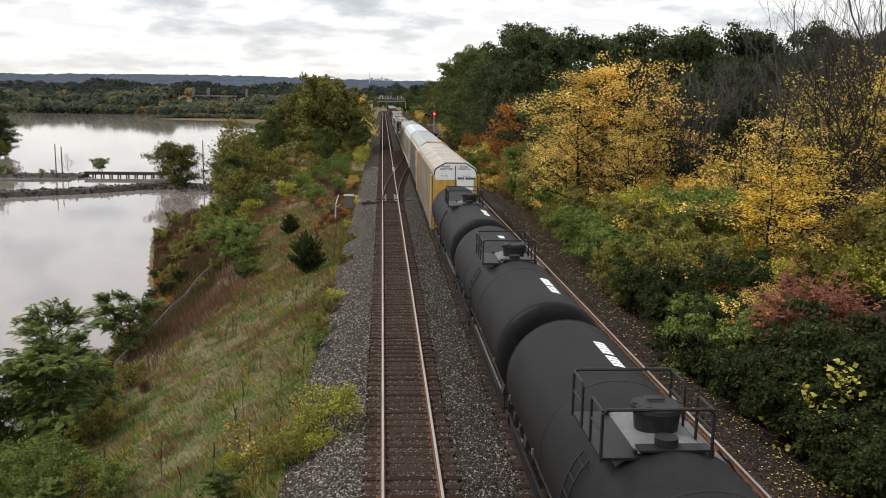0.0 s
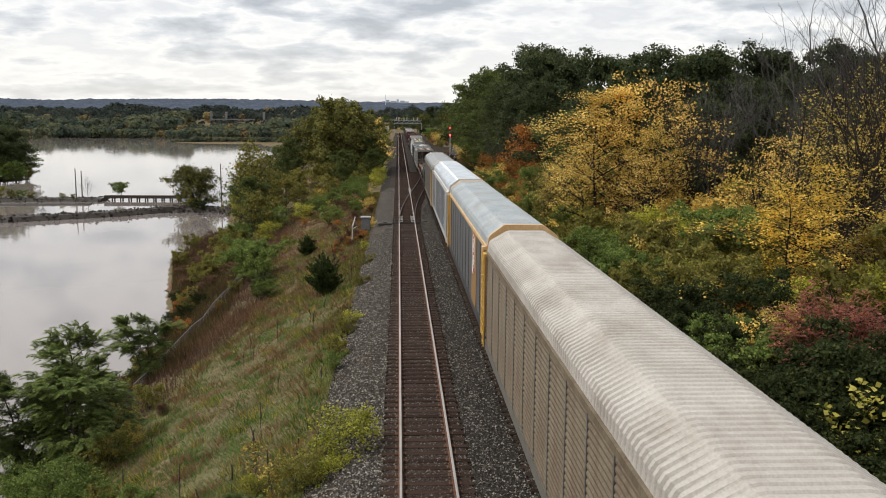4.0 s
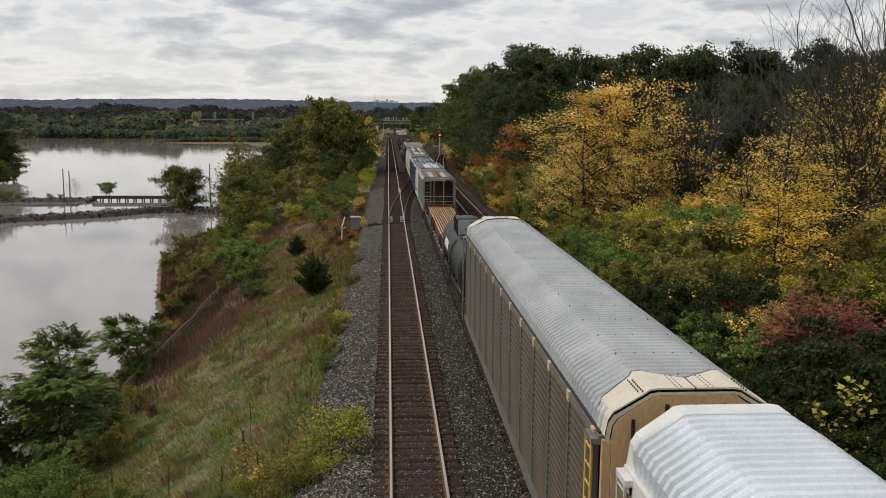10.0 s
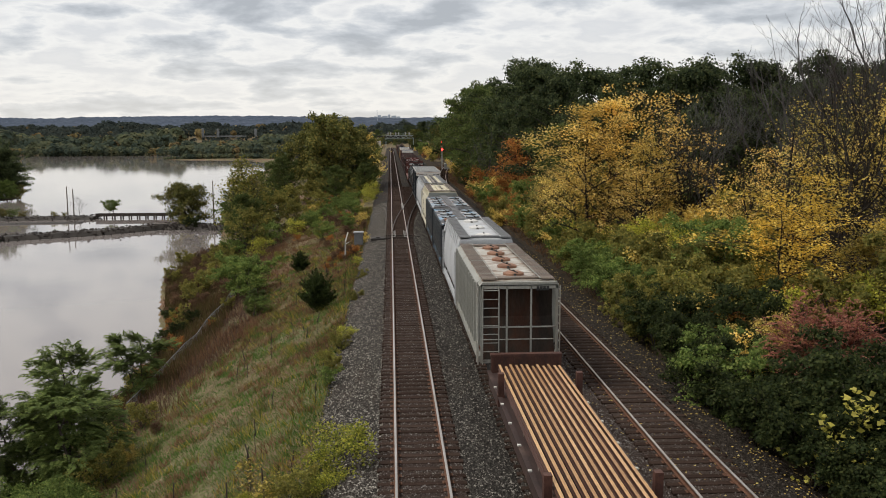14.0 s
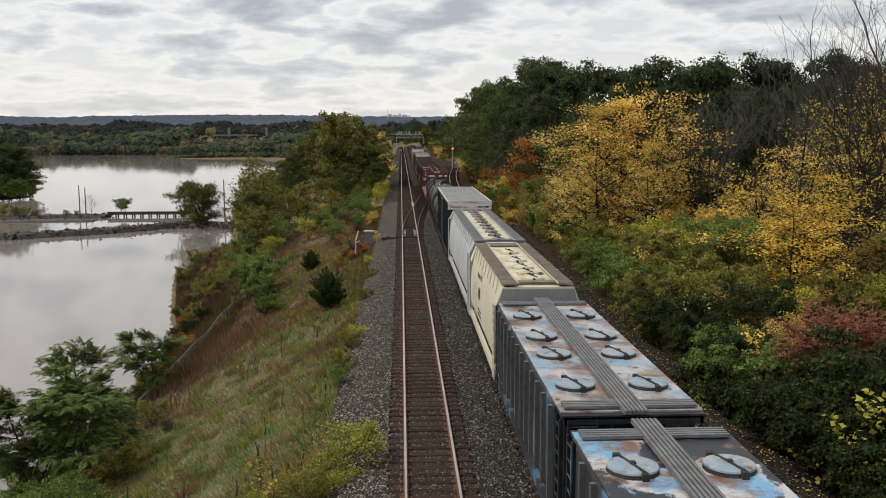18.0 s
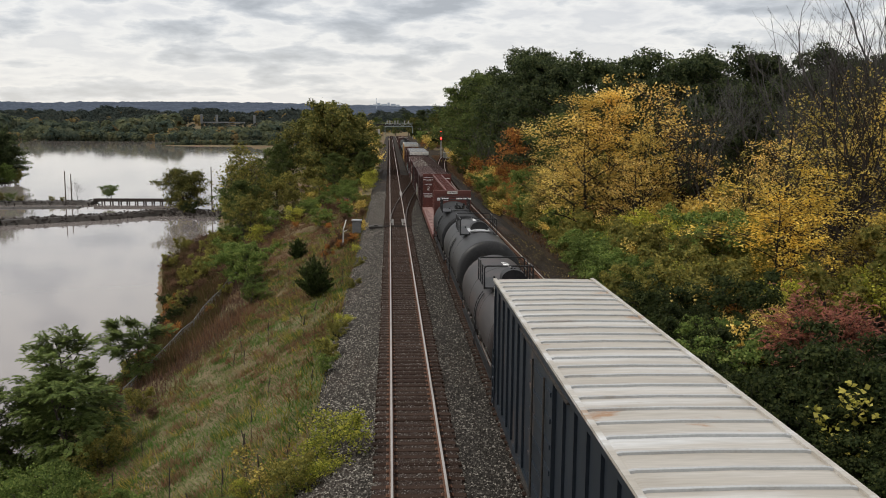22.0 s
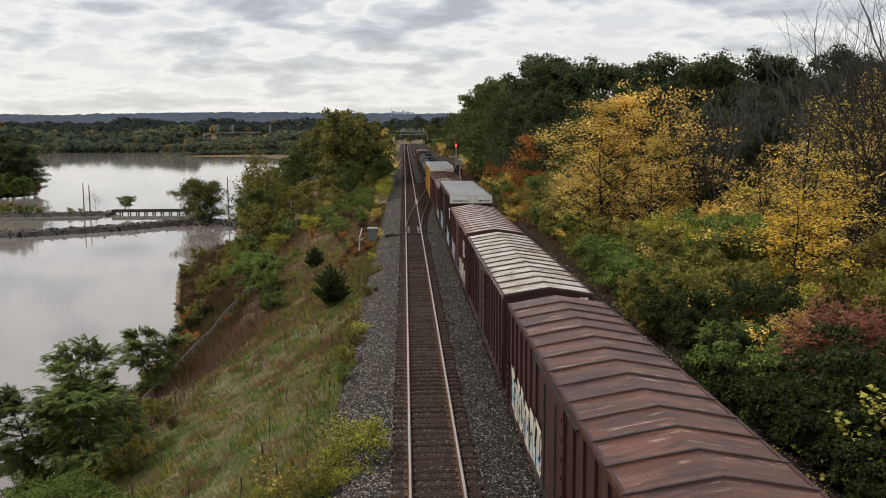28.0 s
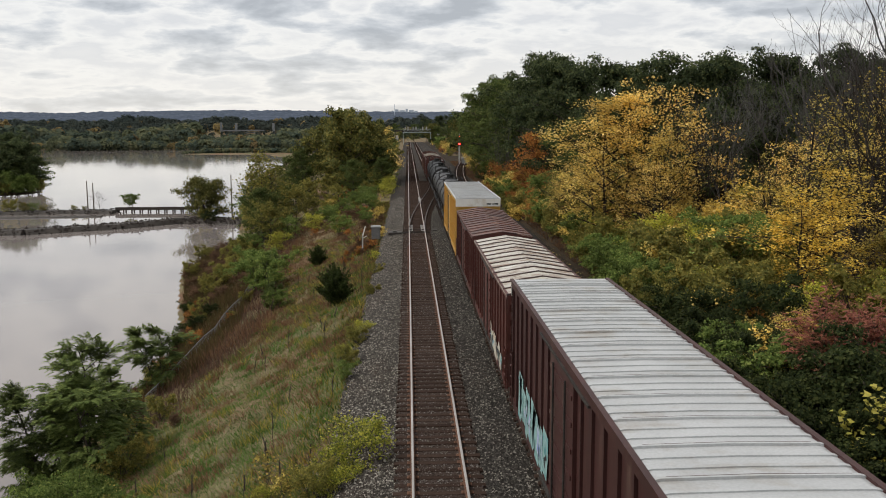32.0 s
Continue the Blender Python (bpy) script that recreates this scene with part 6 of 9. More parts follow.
        if end_letters and d < 0 and not fascia:
            bars(code_bars(8, 0.11, 0.06), M_WHITE, ob, pose(hw * 0.62, y - 0.036, z_eave - 0.12, 90), "white number bars")
            for dz, w_, h_ in ((0.42, 0.62, 0.05), (0.51, 0.4, 0.05), (0.78, 0.5, 0.07), (1.3, 0.9, 0.045), (1.39, 0.7, 0.045), (1.48, 0.8, 0.045), (1.85, 0.4, 0.05), (1.94, 0.55, 0.05)):
                bars([(0, 0, w_, h_)], M_WHITE, ob, pose(-hw * 0.5, y - 0.062, z_eave - dz, 90), "faded white stencil bar")
        if fascia:
            fz0 = z_eave - 0.46
            fm = Mesh().box(-hw - 0.01, hw + 0.01, min(y, y + d * 0.05), max(y, y + d * 0.05), fz0, z_peak - 0.05)
            part("end_fascia", fm, M_RUSTFASCIA if paint is M_BOXBLUE else M_FASCIA, ob, "dull white band at the top of the end")
            if d < 0:
                if excess:
                    part("lettering", lettering("EXCESS HEIGHT CAR", 0.135, M_DARKLETTER), M_DARKLETTER, ob, "black warning reading EXCESS HEIGHT CAR", at=pose(-hw * 0.52, y - 0.054, fz0 + 0.17, 90))
                bars(code_bars(9, 0.11, 0.06), M_DARKLETTER, ob, pose(hw * 0.62, y - 0.051, fz0 + 0.18, 90), "black number bars")
                for dz, w_ in ((0.22, 0.72), (0.3, 0.66), (0.38, 0.6), (0.46, 0.7)):
                    bars([(0, 0, w_, 0.035)], M_WHITE, ob, pose(0.0, y - 0.062, fz0 - dz, 90), "faded white stencil bar")
        for sx in (-1, 1):
            ladder(ob, sx * (hw + 0.03), sx * (hw + 0.03), min(y - d * 0.1, y - d * 0.5), max(y - d * 0.1, y - d * 0.5), 0.85, z_eave * 0.55, paint, 5)
        ladder(ob, -hw * 0.9, -hw * 0.62, y + d * 0.1, y + d * 0.1, 0.85, z_eave * 0.55, paint, 5)
        bw = Mesh().box(-hw * 0.8, hw * 0.8, min(y, y + d * 0.3), max(y, y + d * 0.3), 1.0, 1.06)
        part("end_step", bw, M_GRATE, ob)
    rr = random.Random(int(s * 10))
    for y0, y1, z0, z1, gm in graffiti:
        layers = [(gm, Mesh()), (M_TEALMARK, Mesh()), (M_BLUEMARK, Mesh()), (M_DARKLETTER, Mesh())]
        y = y0
        while y < y1:
            w_ = rr.uniform(0.35, 0.9)
            for k, (mt, g) in enumerate(layers):
                if k and rr.random() < 0.35:
                    continue
                zz0, zz1 = z0 + rr.uniform(0, 0.25) + 0.15 * k, z1 - rr.uniform(0, 0.5) - 0.2 * k
                lean, x = rr.uniform(-0.25, 0.25), -hw - 0.006 - 0.003 * k
                ww = w_ * (1.0 if k == 0 else rr.uniform(0.15, 0.4))
                o = 0 if k == 0 else rr.uniform(0, w_ * 0.6)
                bend = rr.uniform(-0.2, 0.2)
                zm = (zz0 + zz1) / 2
                g.add([(x, y + o, zz0), (x, y + o + ww, zz0 + 0.05), (x, y + o + ww + bend, zm), (x, y + o + ww + lean, zz1), (x, y + o + lean, zz1 - 0.08), (x, y + o + bend, zm)], [(0, 1, 2, 5), (5, 2, 3, 4)])
            y += w_ * 0.8
        for mt, g in layers:
            if g.v:
                tagged(part("graffiti", g, mt, ob, "faded spray-painted shapes"), kind="stuff")
    if emblem:
        y0, z0, sc, em = emblem
        g = Mesh()
        x = -hw - 0.012
        for k, (yy, zz, w_, h_) in enumerate(((0, 0.0, 0.13, 1.1), (0.13, 0.0, 0.4, 0.13), (0.13, 0.97, 0.4, 0.13), (0.9, 0, 0.13, 1.1), (1.03, 0.97, 0.3, 0.13), (1.33, 0, 0.13, 1.1))):
            g.box(x, x + 0.01, y0 + yy * sc, y0 + (yy + w_) * sc, z0 + zz * sc, z0 + (zz + h_) * sc)
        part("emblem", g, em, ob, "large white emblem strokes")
    running_gear(ob, length, 2.3)
    return ob


def rail_load_car(s, length):
    ob = car("flat_car", "brown flat car loaded with long gold-rust steel bars", "flat car", s)
    hw = 1.3
    deck = Mesh().box(-hw, hw, 0.4, length - 0.4, 0.95, 1.1)
    part("deck", deck, M_DARKDECK, ob, "dark oily deck")
    for sx in (-1, 1):
        x0, x1 = sorted((sx * (hw - 0.02), sx * (hw + 0.07)))
        part("side_sill", Mesh().box(x0, x1, 0.4, length - 0.4, 0.62, 1.14).box(min(sx * hw, sx * (hw + 0.14)), max(sx * hw, sx * (hw + 0.14)), 0.4, length - 0.4, 1.1, 1.15), M_DARKDECK, ob)
        for y in np.arange(2.2, length - 1.5, 1.9):
            part("tie_down", Mesh().bevel_box(sx * (hw + 0.1) - 0.05, sx * (hw + 0.1) + 0.05, y - 0.04, y + 0.04, 1.15, 1.2, 0.01), M_FASCIA, ob, "pale tie-down lug")
    stake = Mesh().prism([(-0.1, 0.8), (-0.1, 1.92), (0.1, 1.92), (0.1, 0.8)], -0.11, 0.11).box(-0.12, 0.12, -0.13, 0.13, 0.8, 1.2).data("stake", M_STAKE)
    for y in (4.3, 13.0, 15.3, 24.1):
        for sx in (-1, 1):
            part("stake", stake, M_STAKE, ob, at=pose(sx * (hw + 0.02), y, 0))
    for y, d in ((0.45, -1), (length - 0.5, 1)):
        bulk = Mesh().box(-hw, hw, y - 0.08, y + 0.08, 1.1, 1.74)
        for x in (-hw, -0.45, 0.35, hw - 0.1):
            bulk.box(x, x + 0.1, y - 0.13, y + 0.13, 1.1, 1.74)
        part("bulkhead", bulk.box(-hw - 0.02, hw + 0.02, y - 0.14, y + 0.14, 1.7, 1.8), M_STAKE, ob, "low rust-brown end bulkhead")
    for y in np.arange(2.0, length - 1.5, 2.6):
        part("bolster", Mesh().box(-1.15, 1.15, y - 0.08, y + 0.08, 1.1, 1.2), M_WOOD, ob, "timber bolster")
    # rails stacked upright in three layers: broad feet, thin webs, bright heads
    bar = Mesh().prism([(-0.045, 0), (0.045, 0), (0.045, 0.015), (0.012, 0.035), (0.012, 0.12), (0.047, 0.135), (0.047, 0.163), (0.038, 0.172), (-0.038, 0.172), (-0.047, 0.163), (-0.047, 0.135), (-0.012, 0.12), (-0.012, 0.035), (-0.045, 0.015)], 1.9, length - 1.9)
    # dark bar colour stands for the shade in the gaps; only top heads are bright
    low = bar.data("steel_bar", M_STAKE)
    worn = Mesh().prism([(-0.046, 0.1635), (-0.037, 0.1745), (0.037, 0.1745), (0.046, 0.1635)], 1.9, length - 1.9).data("worn_head", M_LOAD)
    for layer in range(3):
        for k in range(12):
            sb = part("steel_bar", low, M_STAKE, ob, at=pose(-1.13 + k * 0.19 + random.uniform(-0.012, 0.012), random.uniform(-0.2, 0.2), 1.2 + layer * 0.175, 0, 0, random.uniform(-0.03, 0.03)))
            if layer == 2:
                part("worn_head", worn, M_LOAD, sb, "bright rusty-gold head")
    running_gear(ob, length, 2.6)
    return ob


def centerbeam_car(s, length):
    ob = car("centerbeam_flat_car", "empty brown-red centerbeam flat car with a pinkish worn deck", "centerbeam car", s)
    hw = 1.45
    deck = Mesh().box(-hw, hw, 0.5, length - 0.5, 0.98, 1.1)
    part("deck", deck, M_PINKDECK, ob, "worn pinkish-brown deck")
    sill = Mesh()
    for sx in (-1, 1):
        sill.box(min(sx * hw, sx * (hw + 0.07)), max(sx * hw, sx * (hw + 0.07)), 0.5, length - 0.5, 0.72, 1.12)
    part("side_sill", sill, M_BEAMRED, ob)
    for y, d in ((0.5, 1), (length - 0.5, -1)):
        bulk = Mesh().box(-hw, hw, y - 0.08, y + 0.08, 1.1, 4.5)
        b = part("bulkhead", bulk, M_BEAMRED, ob, "tall brown-red end bulkhead")
        fr = Mesh()
        for dd in (-0.13, 0.08):
            for x in (-hw, -0.42, 0.42, hw - 0.14):
                fr.box(x, x + 0.14, y + dd, y + dd + 0.05, 1.1, 4.5)
            for z in (1.1, 2.7, 4.3):
                fr.box(-hw + 0.004, hw - 0.004, y + dd - 0.004, y + dd + 0.054, z + 0.004, z + 0.196)
        fr.box(-hw - 0.02, hw + 0.02, y - 0.13, y + 0.13, 4.46, 4.56)
        part("bulkhead_frame", fr, M_BEAMRED, b)
        if d > 0:
            bars(code_bars(9, 0.16, 0.06), M_WHITE, ob, pose(0.85, y - 0.135, 3.9, 90), "white number bars")
            bars([(0, 0.05, 0.9, 0.07), (0, -0.08, 0.9, 0.07)], M_WHITE, ob, pose(-0.75, y - 0.135, 3.9, 90), "small white lettering bars")
            plate = Mesh().box(-0.4, 0.4, y - 0.14, y - 0.134, 4.3, 4.5)
            part("caution_plate", plate, M_FASCIA, b, "white plate with a black warning")
            part("lettering", lettering("CAUTION", 0.14, M_DARKLETTER), M_DARKLETTER, ob, "black warning reading CAUTION", at=pose(0, y - 0.146, 4.4, 90))
    yf = length - 0.5 - 0.14
    for text, size, x, z in (("LOADING AND UNLOADING", 0.085, -0.92, 3.95), ("INSTRUCTION", 0.085, -0.92, 3.83), ("WARNING", 0.15, -0.92, 3.45), ("AVOID TIPPING ACCIDENT", 0.085, -0.92, 2.5)):
        part("lettering", lettering(text, size, M_WHITE), M_WHITE, ob, "white warning reading " + text, at=pose(x, yf, z, 90))
    for z, w_ in ((4.2, 0.9), (2.36, 0.8), (2.26, 0.9), (2.16, 0.7)):
        bars([(0, 0, w_, 0.05)], M_WHITE, ob, pose(-0.92, yf, z, 90), "small white stencil bar")
        bars([(0, 0, w_ * 0.8, 0.05)], M_WHITE, ob, pose(0.95, yf, z - 0.1, 90), "small white stencil bar")
    lad = Mesh().tube((-1.0, yf, 2.85), (-0.9, yf, 3.28), 0.014).tube((-0.86, yf, 2.82), (-0.76, yf, 3.25), 0.014)
    for k in range(4):
        lad.tube((-0.98 + 0.025 * k, yf, 2.92 + 0.1 * k), (-0.84 + 0.025 * k, yf, 2.89 + 0.1 * k), 0.012)
    part("pictogram", lad, M_WHITE, ob, "white ladder sign")
    beam = Mesh()
    for sx in (-1, 1):
        beam.box(min(sx * 0.36, sx * 0.46), max(sx * 0.36, sx * 0.46), 0.6, length - 0.6, 4.35, 4.5)
    ob_b = part("center_beam", beam, M_BEAMRED, ob, "brown-red top chord of the center beam")
    rung = Mesh().box(-0.36, 0.36, -0.23, 0.23, 4.38, 4.43).box(-0.355, 0.355, -0.03, 0.03, 4.43, 4.47).data("cross_bar", M_BEAMRED)
    post = Mesh().add([(-0.42, -0.06, 4.36), (-0.3, -0.06, 4.36), (-0.3, 0.06, 4.36), (-0.42, 0.06, 4.36), (-0.5, -0.06, 1.1), (-0.38, -0.06, 1.1), (-0.38, 0.06, 1.1), (-0.5, 0.06, 1.1)],
                      [(0, 1, 2, 3), (0, 4, 5, 1), (1, 5, 6, 2), (2, 6, 7, 3), (3, 7, 4, 0)]).data("post", M_BEAMRED)
    for y in np.arange(1.3, length - 1.0, 0.95):
        part("cross_bar", rung, M_BEAMRED, ob, at=pose(0, y, 0))
        part("post", post, M_BEAMRED, ob, at=pose(0, y, 0))
        part("post", post, M_BEAMRED, ob, at=pose(0, y, 0, 0, 0, 180))
    winch = Mesh().box(-0.12, 0.12, -0.15, 0.15, 1.1, 1.13).data("deck_plate", M_PINKDECK)
    for y in np.arange(1.5, length - 1, 1.2):
        for sx in (-1, 1):
            part("deck_plate", winch, M_PINKDECK, ob, at=pose(sx * 1.2, y, 0, 0, 0, 35))
    running_gear(ob, length, 2.6)
    return ob


tank_car(6.0, 17.4, 1.58, 2.53, M_BLACK, "glossy black tank car with a railed walkway on top", 0.5, M_GRATE, [(12.4, 9, 12, 0.28)])
tank_car(23.5, 17.2, 1.58, 2.53, M_BLACK, "glossy black tank car with white number bars", 0.5, M_GRATE, [(2.4, 9, 14, 0.3), (12.6, 4, 4, 0.24)])
tank_car(41.1, 18.0, 1.58, 2.53, M_BLACK, "glossy black tank car coupled to a yellow autorack", 0.445, M_GRATE, [(2.5, 9, 14, 0.3), (11.6, 4, 4, 0.24)])
autorack(59.7, 25.7, M_TANROOF, M_TANPOST, M_PANELTAN, M_PANELTAN, M_YELLOW, "grimy autorack car with a tan ribbed roof and yellow end doors", "faded yellow end door", True, off=0.06)
autorack(86.4, 26.2, M_GALV, M_PANEL, M_PANEL, M_PEACH, M_YELLOW, "galvanised autorack car with orange-yellow trim and a red emblem", "orange-yellow end door", False, True, zr=5.58, inset=0.66, off=0.18)
autorack(113.8, 27.0, M_NEWROOF, M_SILVERPOST, M_PANELDARK, M_WHITETRIM, M_YELLOW, "clean silver autorack car with a bright white roof", "orange-yellow end door", zr=5.58, inset=0.68, off=0.16)
autorack(141.6, 25.6, M_GREYROOF, M_TANPOST, M_PANELBROWN, M_TANPOST, M_TANYELLOW, "weathered brown autorack car with a grey roof", "faded tan end door", off=0.06)
tank_car(169.6, 14.2, 1.53, 2.40, M_GREYTANK, "dull dark grey tank car with a black railing", 0.39, None, [(8.4, 6, -80, 0.5)])
rail_load_car(184.4, 27.7)
hopper_car(213.2, 11.9, "grey ribbed covered hopper with a dark recessed end", M_HOPGREY, M_ROOFWHITE, "plain", hatch_mat=M_RUSTLID, walk_mat=M_RUSTGRATE, ribbed=True, n_hatch=5, z_eave=4.0, z_top=4.14, flat=0.9)
hopper_car(225.2, 11.5, "pale grey smooth-sided covered hopper with round hatches", M_HOPWHITE, M_HOPWHITE, "round", hatch_mat=M_WHITETRIM, n_hatch=3, end_mat=M_HOPWHITE, z_eave=3.7, z_top=4.38, flat=0.86, spots=(226.65, 230.45, 234.2), marks=False)
hopper_car(237.3, 12.6, "blue covered hopper with a peeling, patchy roof and an open hatch", M_BLUESIDE, M_BLUEROOF, "plain", hatch_mat=M_BLUELID, ribbed=True, double=True, z_top=3.88, z_eave=3.8, flat=0.98, spots=(239.45, 240.5, 242.5, 244.5, 247.4), rusty=(0, 1))
hopper_car(250.3, 13.0, "weathered blue covered hopper with rusty round hatches", M_BLUESIDE, M_RUSTBLUEROOF, "plain", hatch_mat=M_BLUELID, ribbed=True, double=True, z_top=3.88, z_eave=3.8, flat=0.98, spots=(252.6, 255.5, 257.6, 260.5))
cream_hopper = hopper_car(263.5, 12.3, "cream covered hopper streaked with rust", M_HOPCREAM, M_CREAMROOF, "round", hatch_mat=M_CREAMROOF, walk_mat=M_RUSTGRATE, n_hatch=5, z_top=4.32, z_eave=3.65, spots=(265.3, 266.6, 268.0, 270.0, 272.5))
# no hole here: a flat black disc stands for the opening's shade
part("open_hatch", Mesh().disc(0.12, 3.1, 4.357, 4.372, 0.52, 24), M_DARKLETTER, cream_hopper, "black disc standing for the shaded opening under a shifted hatch")
hopper_car(275.9, 18.9, "long pale grey covered hopper with a cream roof strip", M_HOPWHITE, M_CREAMROOF, "round", n_hatch=10, z_top=4.38, z_eave=3.85, spots=(277.0, 278.95, 280.6, 282.3, 283.9, 285.95, 287.55, 289.35, 290.9, 292.6), marks=False)
boxcar(295.4, 18.6, "dark blue high-cube boxcar with a striped tan roof", M_BOXBLUE, M_ROOFTAN, 4.82, 4.93, fascia=True, seams=26, excess=True, flat_roof=True, seam=M_ROOFCLEAN)
tank_car(314.9, 13.0, 1.48, 2.2, M_BROWNTANK, "brown-black tank car with a railed walkway", 0.416, None, [(8.6, 5, 8, 0.3)], dome="box")
tank_car(328.85, 12.75, 1.62, 2.33, M_GREYTANK, "dark grey tank car with a bare silver patch under its walkway", 0.4745, M_SADDLE, dome="box", deck=(0.98, 1.5, -0.19), off_line=0.1)
tank_car(341.6, 12.8, 1.53, 2.33, M_BLACK, "black tank car coupled to a centerbeam flat car", 0.46, None, dome="low")
centerbeam_car(354.5, 23.4)
boxcar(378.3, 18.6, "brown-red boxcar with a rusted dark roof and graffiti", M_BOXMAROON, M_ROOFRUST, 4.15, 4.45, seams=15, seam=M_SEAM, graffiti=[(10.5, 16.5, 0.95, 2.5, M_CREAMMARK)])
boxcar(397.4, 17.8, "maroon boxcar with a worn white roof", M_BOXMAROON, M_ROOFWHITE, 4.15, 4.42, seams=14, seam=M_SEAM)
boxcar(415.5, 17.3, "brown-red boxcar with a sun-bleached red roof and emblem", M_BOXRED, M_ROOFRED, 4.15, 4.42, seams=14, seam=M_SEAM, edge=M_REDEDGE, graffiti=[(0.7, 6.5, 0.95, 2.2, M_CREAMMARK), (9.5, 14.5, 0.95, 2.3, M_GRAFFITI)], emblem=(2.2, 2.6, 0.8, M_WHITE))
boxcar(433.2, 20.0, "tall maroon boxcar with a pale ribbed roof", M_BOXMAROON, M_ROOFCLEAN, 4.85, 4.98, fascia=True, seams=15, excess=True, flat_roof=True, graffiti=[(1.0, 5.0, 0.95, 2.4, M_BLUEMARK), (12.0, 17.0, 0.95, 2.6, M_TEALMARK)], emblem=(0.7, 3.2, 0.7, M_WHITE))
boxcar(453.6, 15.8, "brown-red boxcar with a wrinkled white roof", M_BOXRED, M_ROOFWHITE, 4.15, 4.42, seams=13, seam=M_SEAM, graffiti=[(2.0, 6.0, 0.95, 2.0, M_CREAMMARK)])
boxcar(469.8, 15.8, "dark red boxcar with a brown-red roof", M_BOXRED, M_ROOFRUST, 4.15, 4.42, seams=13)
boxcar(486.0, 20.6, "faded yellow high-cube boxcar with a white roof", M_BOXYELLOW, M_ROOFCLEAN, 4.8, 4.93, fascia=True, seams=18, flat_roof=True)
for k in range(3):
    tank_car(507.2 + 13.8 * k, 13.4, 1.45, 2.6, M_GREYTANK, "dark grey tank car far down the train", 0.5)
tank_car(548.9, 17.4, 1.5, 2.72, M_BLACK, "black tank car far down the train", 0.5)
tank_car(566.6, 17.4, 1.5, 2.72, M_BLACK, "black tank car far down the train", 0.5)
boxcar(584.4, 17.0, "dark red boxcar far down the train", M_BOXRED, M_ROOFRUST, 4.15, 4.42, seams=13)
boxcar(601.8, 17.0, "brown-red boxcar with a pale roof far down the train", M_BOXRED, M_ROOFWHITE, 4.15, 4.42, seams=13)
boxcar(619.2, 17.0, "brown-red boxcar at the far end of the train", M_BOXRED, M_ROOFRUST, 4.15, 4.42, seams=13)


# ---- plants ----
def leaf_mesh(name, pos, size, mat, rng, flat=0.55, ratio=0.42, droop=0.0, out=None):
    """Single leaves, or small sprays of them, as diamonds folded along the middle: one island each. out: the way their faces look."""
    n = len(pos)
    d = rng.normal(size=(n, 3))
    if out is None:
        d[:, 2] = d[:, 2] * (1 - flat) - droop
        up = rng.normal(size=(n, 3)) * (1 - flat)
        up[:, 2] += flat + 0.2
    else:
        up = out + rng.normal(size=(n, 3)) * 0.38
        up[:, 2] += 0.25
        d = np.cross(d, up)
    d /= np.linalg.norm(d, axis=1)[:, None] + 1e-9
    side = np.cross(d, up)
    side /= np.linalg.norm(side, axis=1)[:, None] + 1e-9
    s = (size * rng.uniform(0.6, 1.35, n))[:, None]
    lift = np.cross(side, d) * s * 0.12
    v = np.stack([pos - d * s * 0.5, pos + side * s * ratio - lift, pos + d * s * 0.5, pos - side * s * ratio - lift], 1).reshape(-1, 3)
    f = np.arange(4 * n).reshape(n, 4)
    return quads(name, v, f, mat)


def frond_mesh(name, pos, out, length, mat, rng, pairs=6, leaflet=0.2):
    """Long compound leaves: pairs of narrow leaflets along an arching stalk, pointing outward."""
    n = len(pos)
    d = out + rng.normal(size=(n, 3)) * 0.55
    d[:, 2] = d[:, 2] * 0.5 + 0.15
    d /= np.linalg.norm(d, axis=1)[:, None]
    side = np.cross(d, np.array([0, 0, 1.0])) + rng.normal(size=(n, 3)) * 0.15
    side /= np.linalg.norm(side, axis=1)[:, None] + 1e-9
    ln = (length * rng.uniform(0.65, 1.25, n))[:, None]
    vs = []
    for k in range(1, pairs + 1):
        u = k / pairs
        c = pos + d * ln * u - np.array([0, 0, 1.0]) * ln * 0.35 * u * u
        for sg in (-1, 1):
            a = side * sg * 0.85 + d * 0.5 + np.array([0, 0, -0.25])
            a = a / np.linalg.norm(a, axis=1)[:, None]
            w = np.cross(a, np.array([0, 0, 1.0])) * 0.42
            s = leaflet * (1.1 - 0.45 * u) * ln / length
            vs.append(np.stack([c, c + (a * 0.5 + w) * s, c + a * s, c + (a * 0.5 - w) * s], 1))
    v = np.stack(vs, 1).reshape(-1, 3)
    return quads(name, v, np.arange(len(v)).reshape(-1, 4), mat)


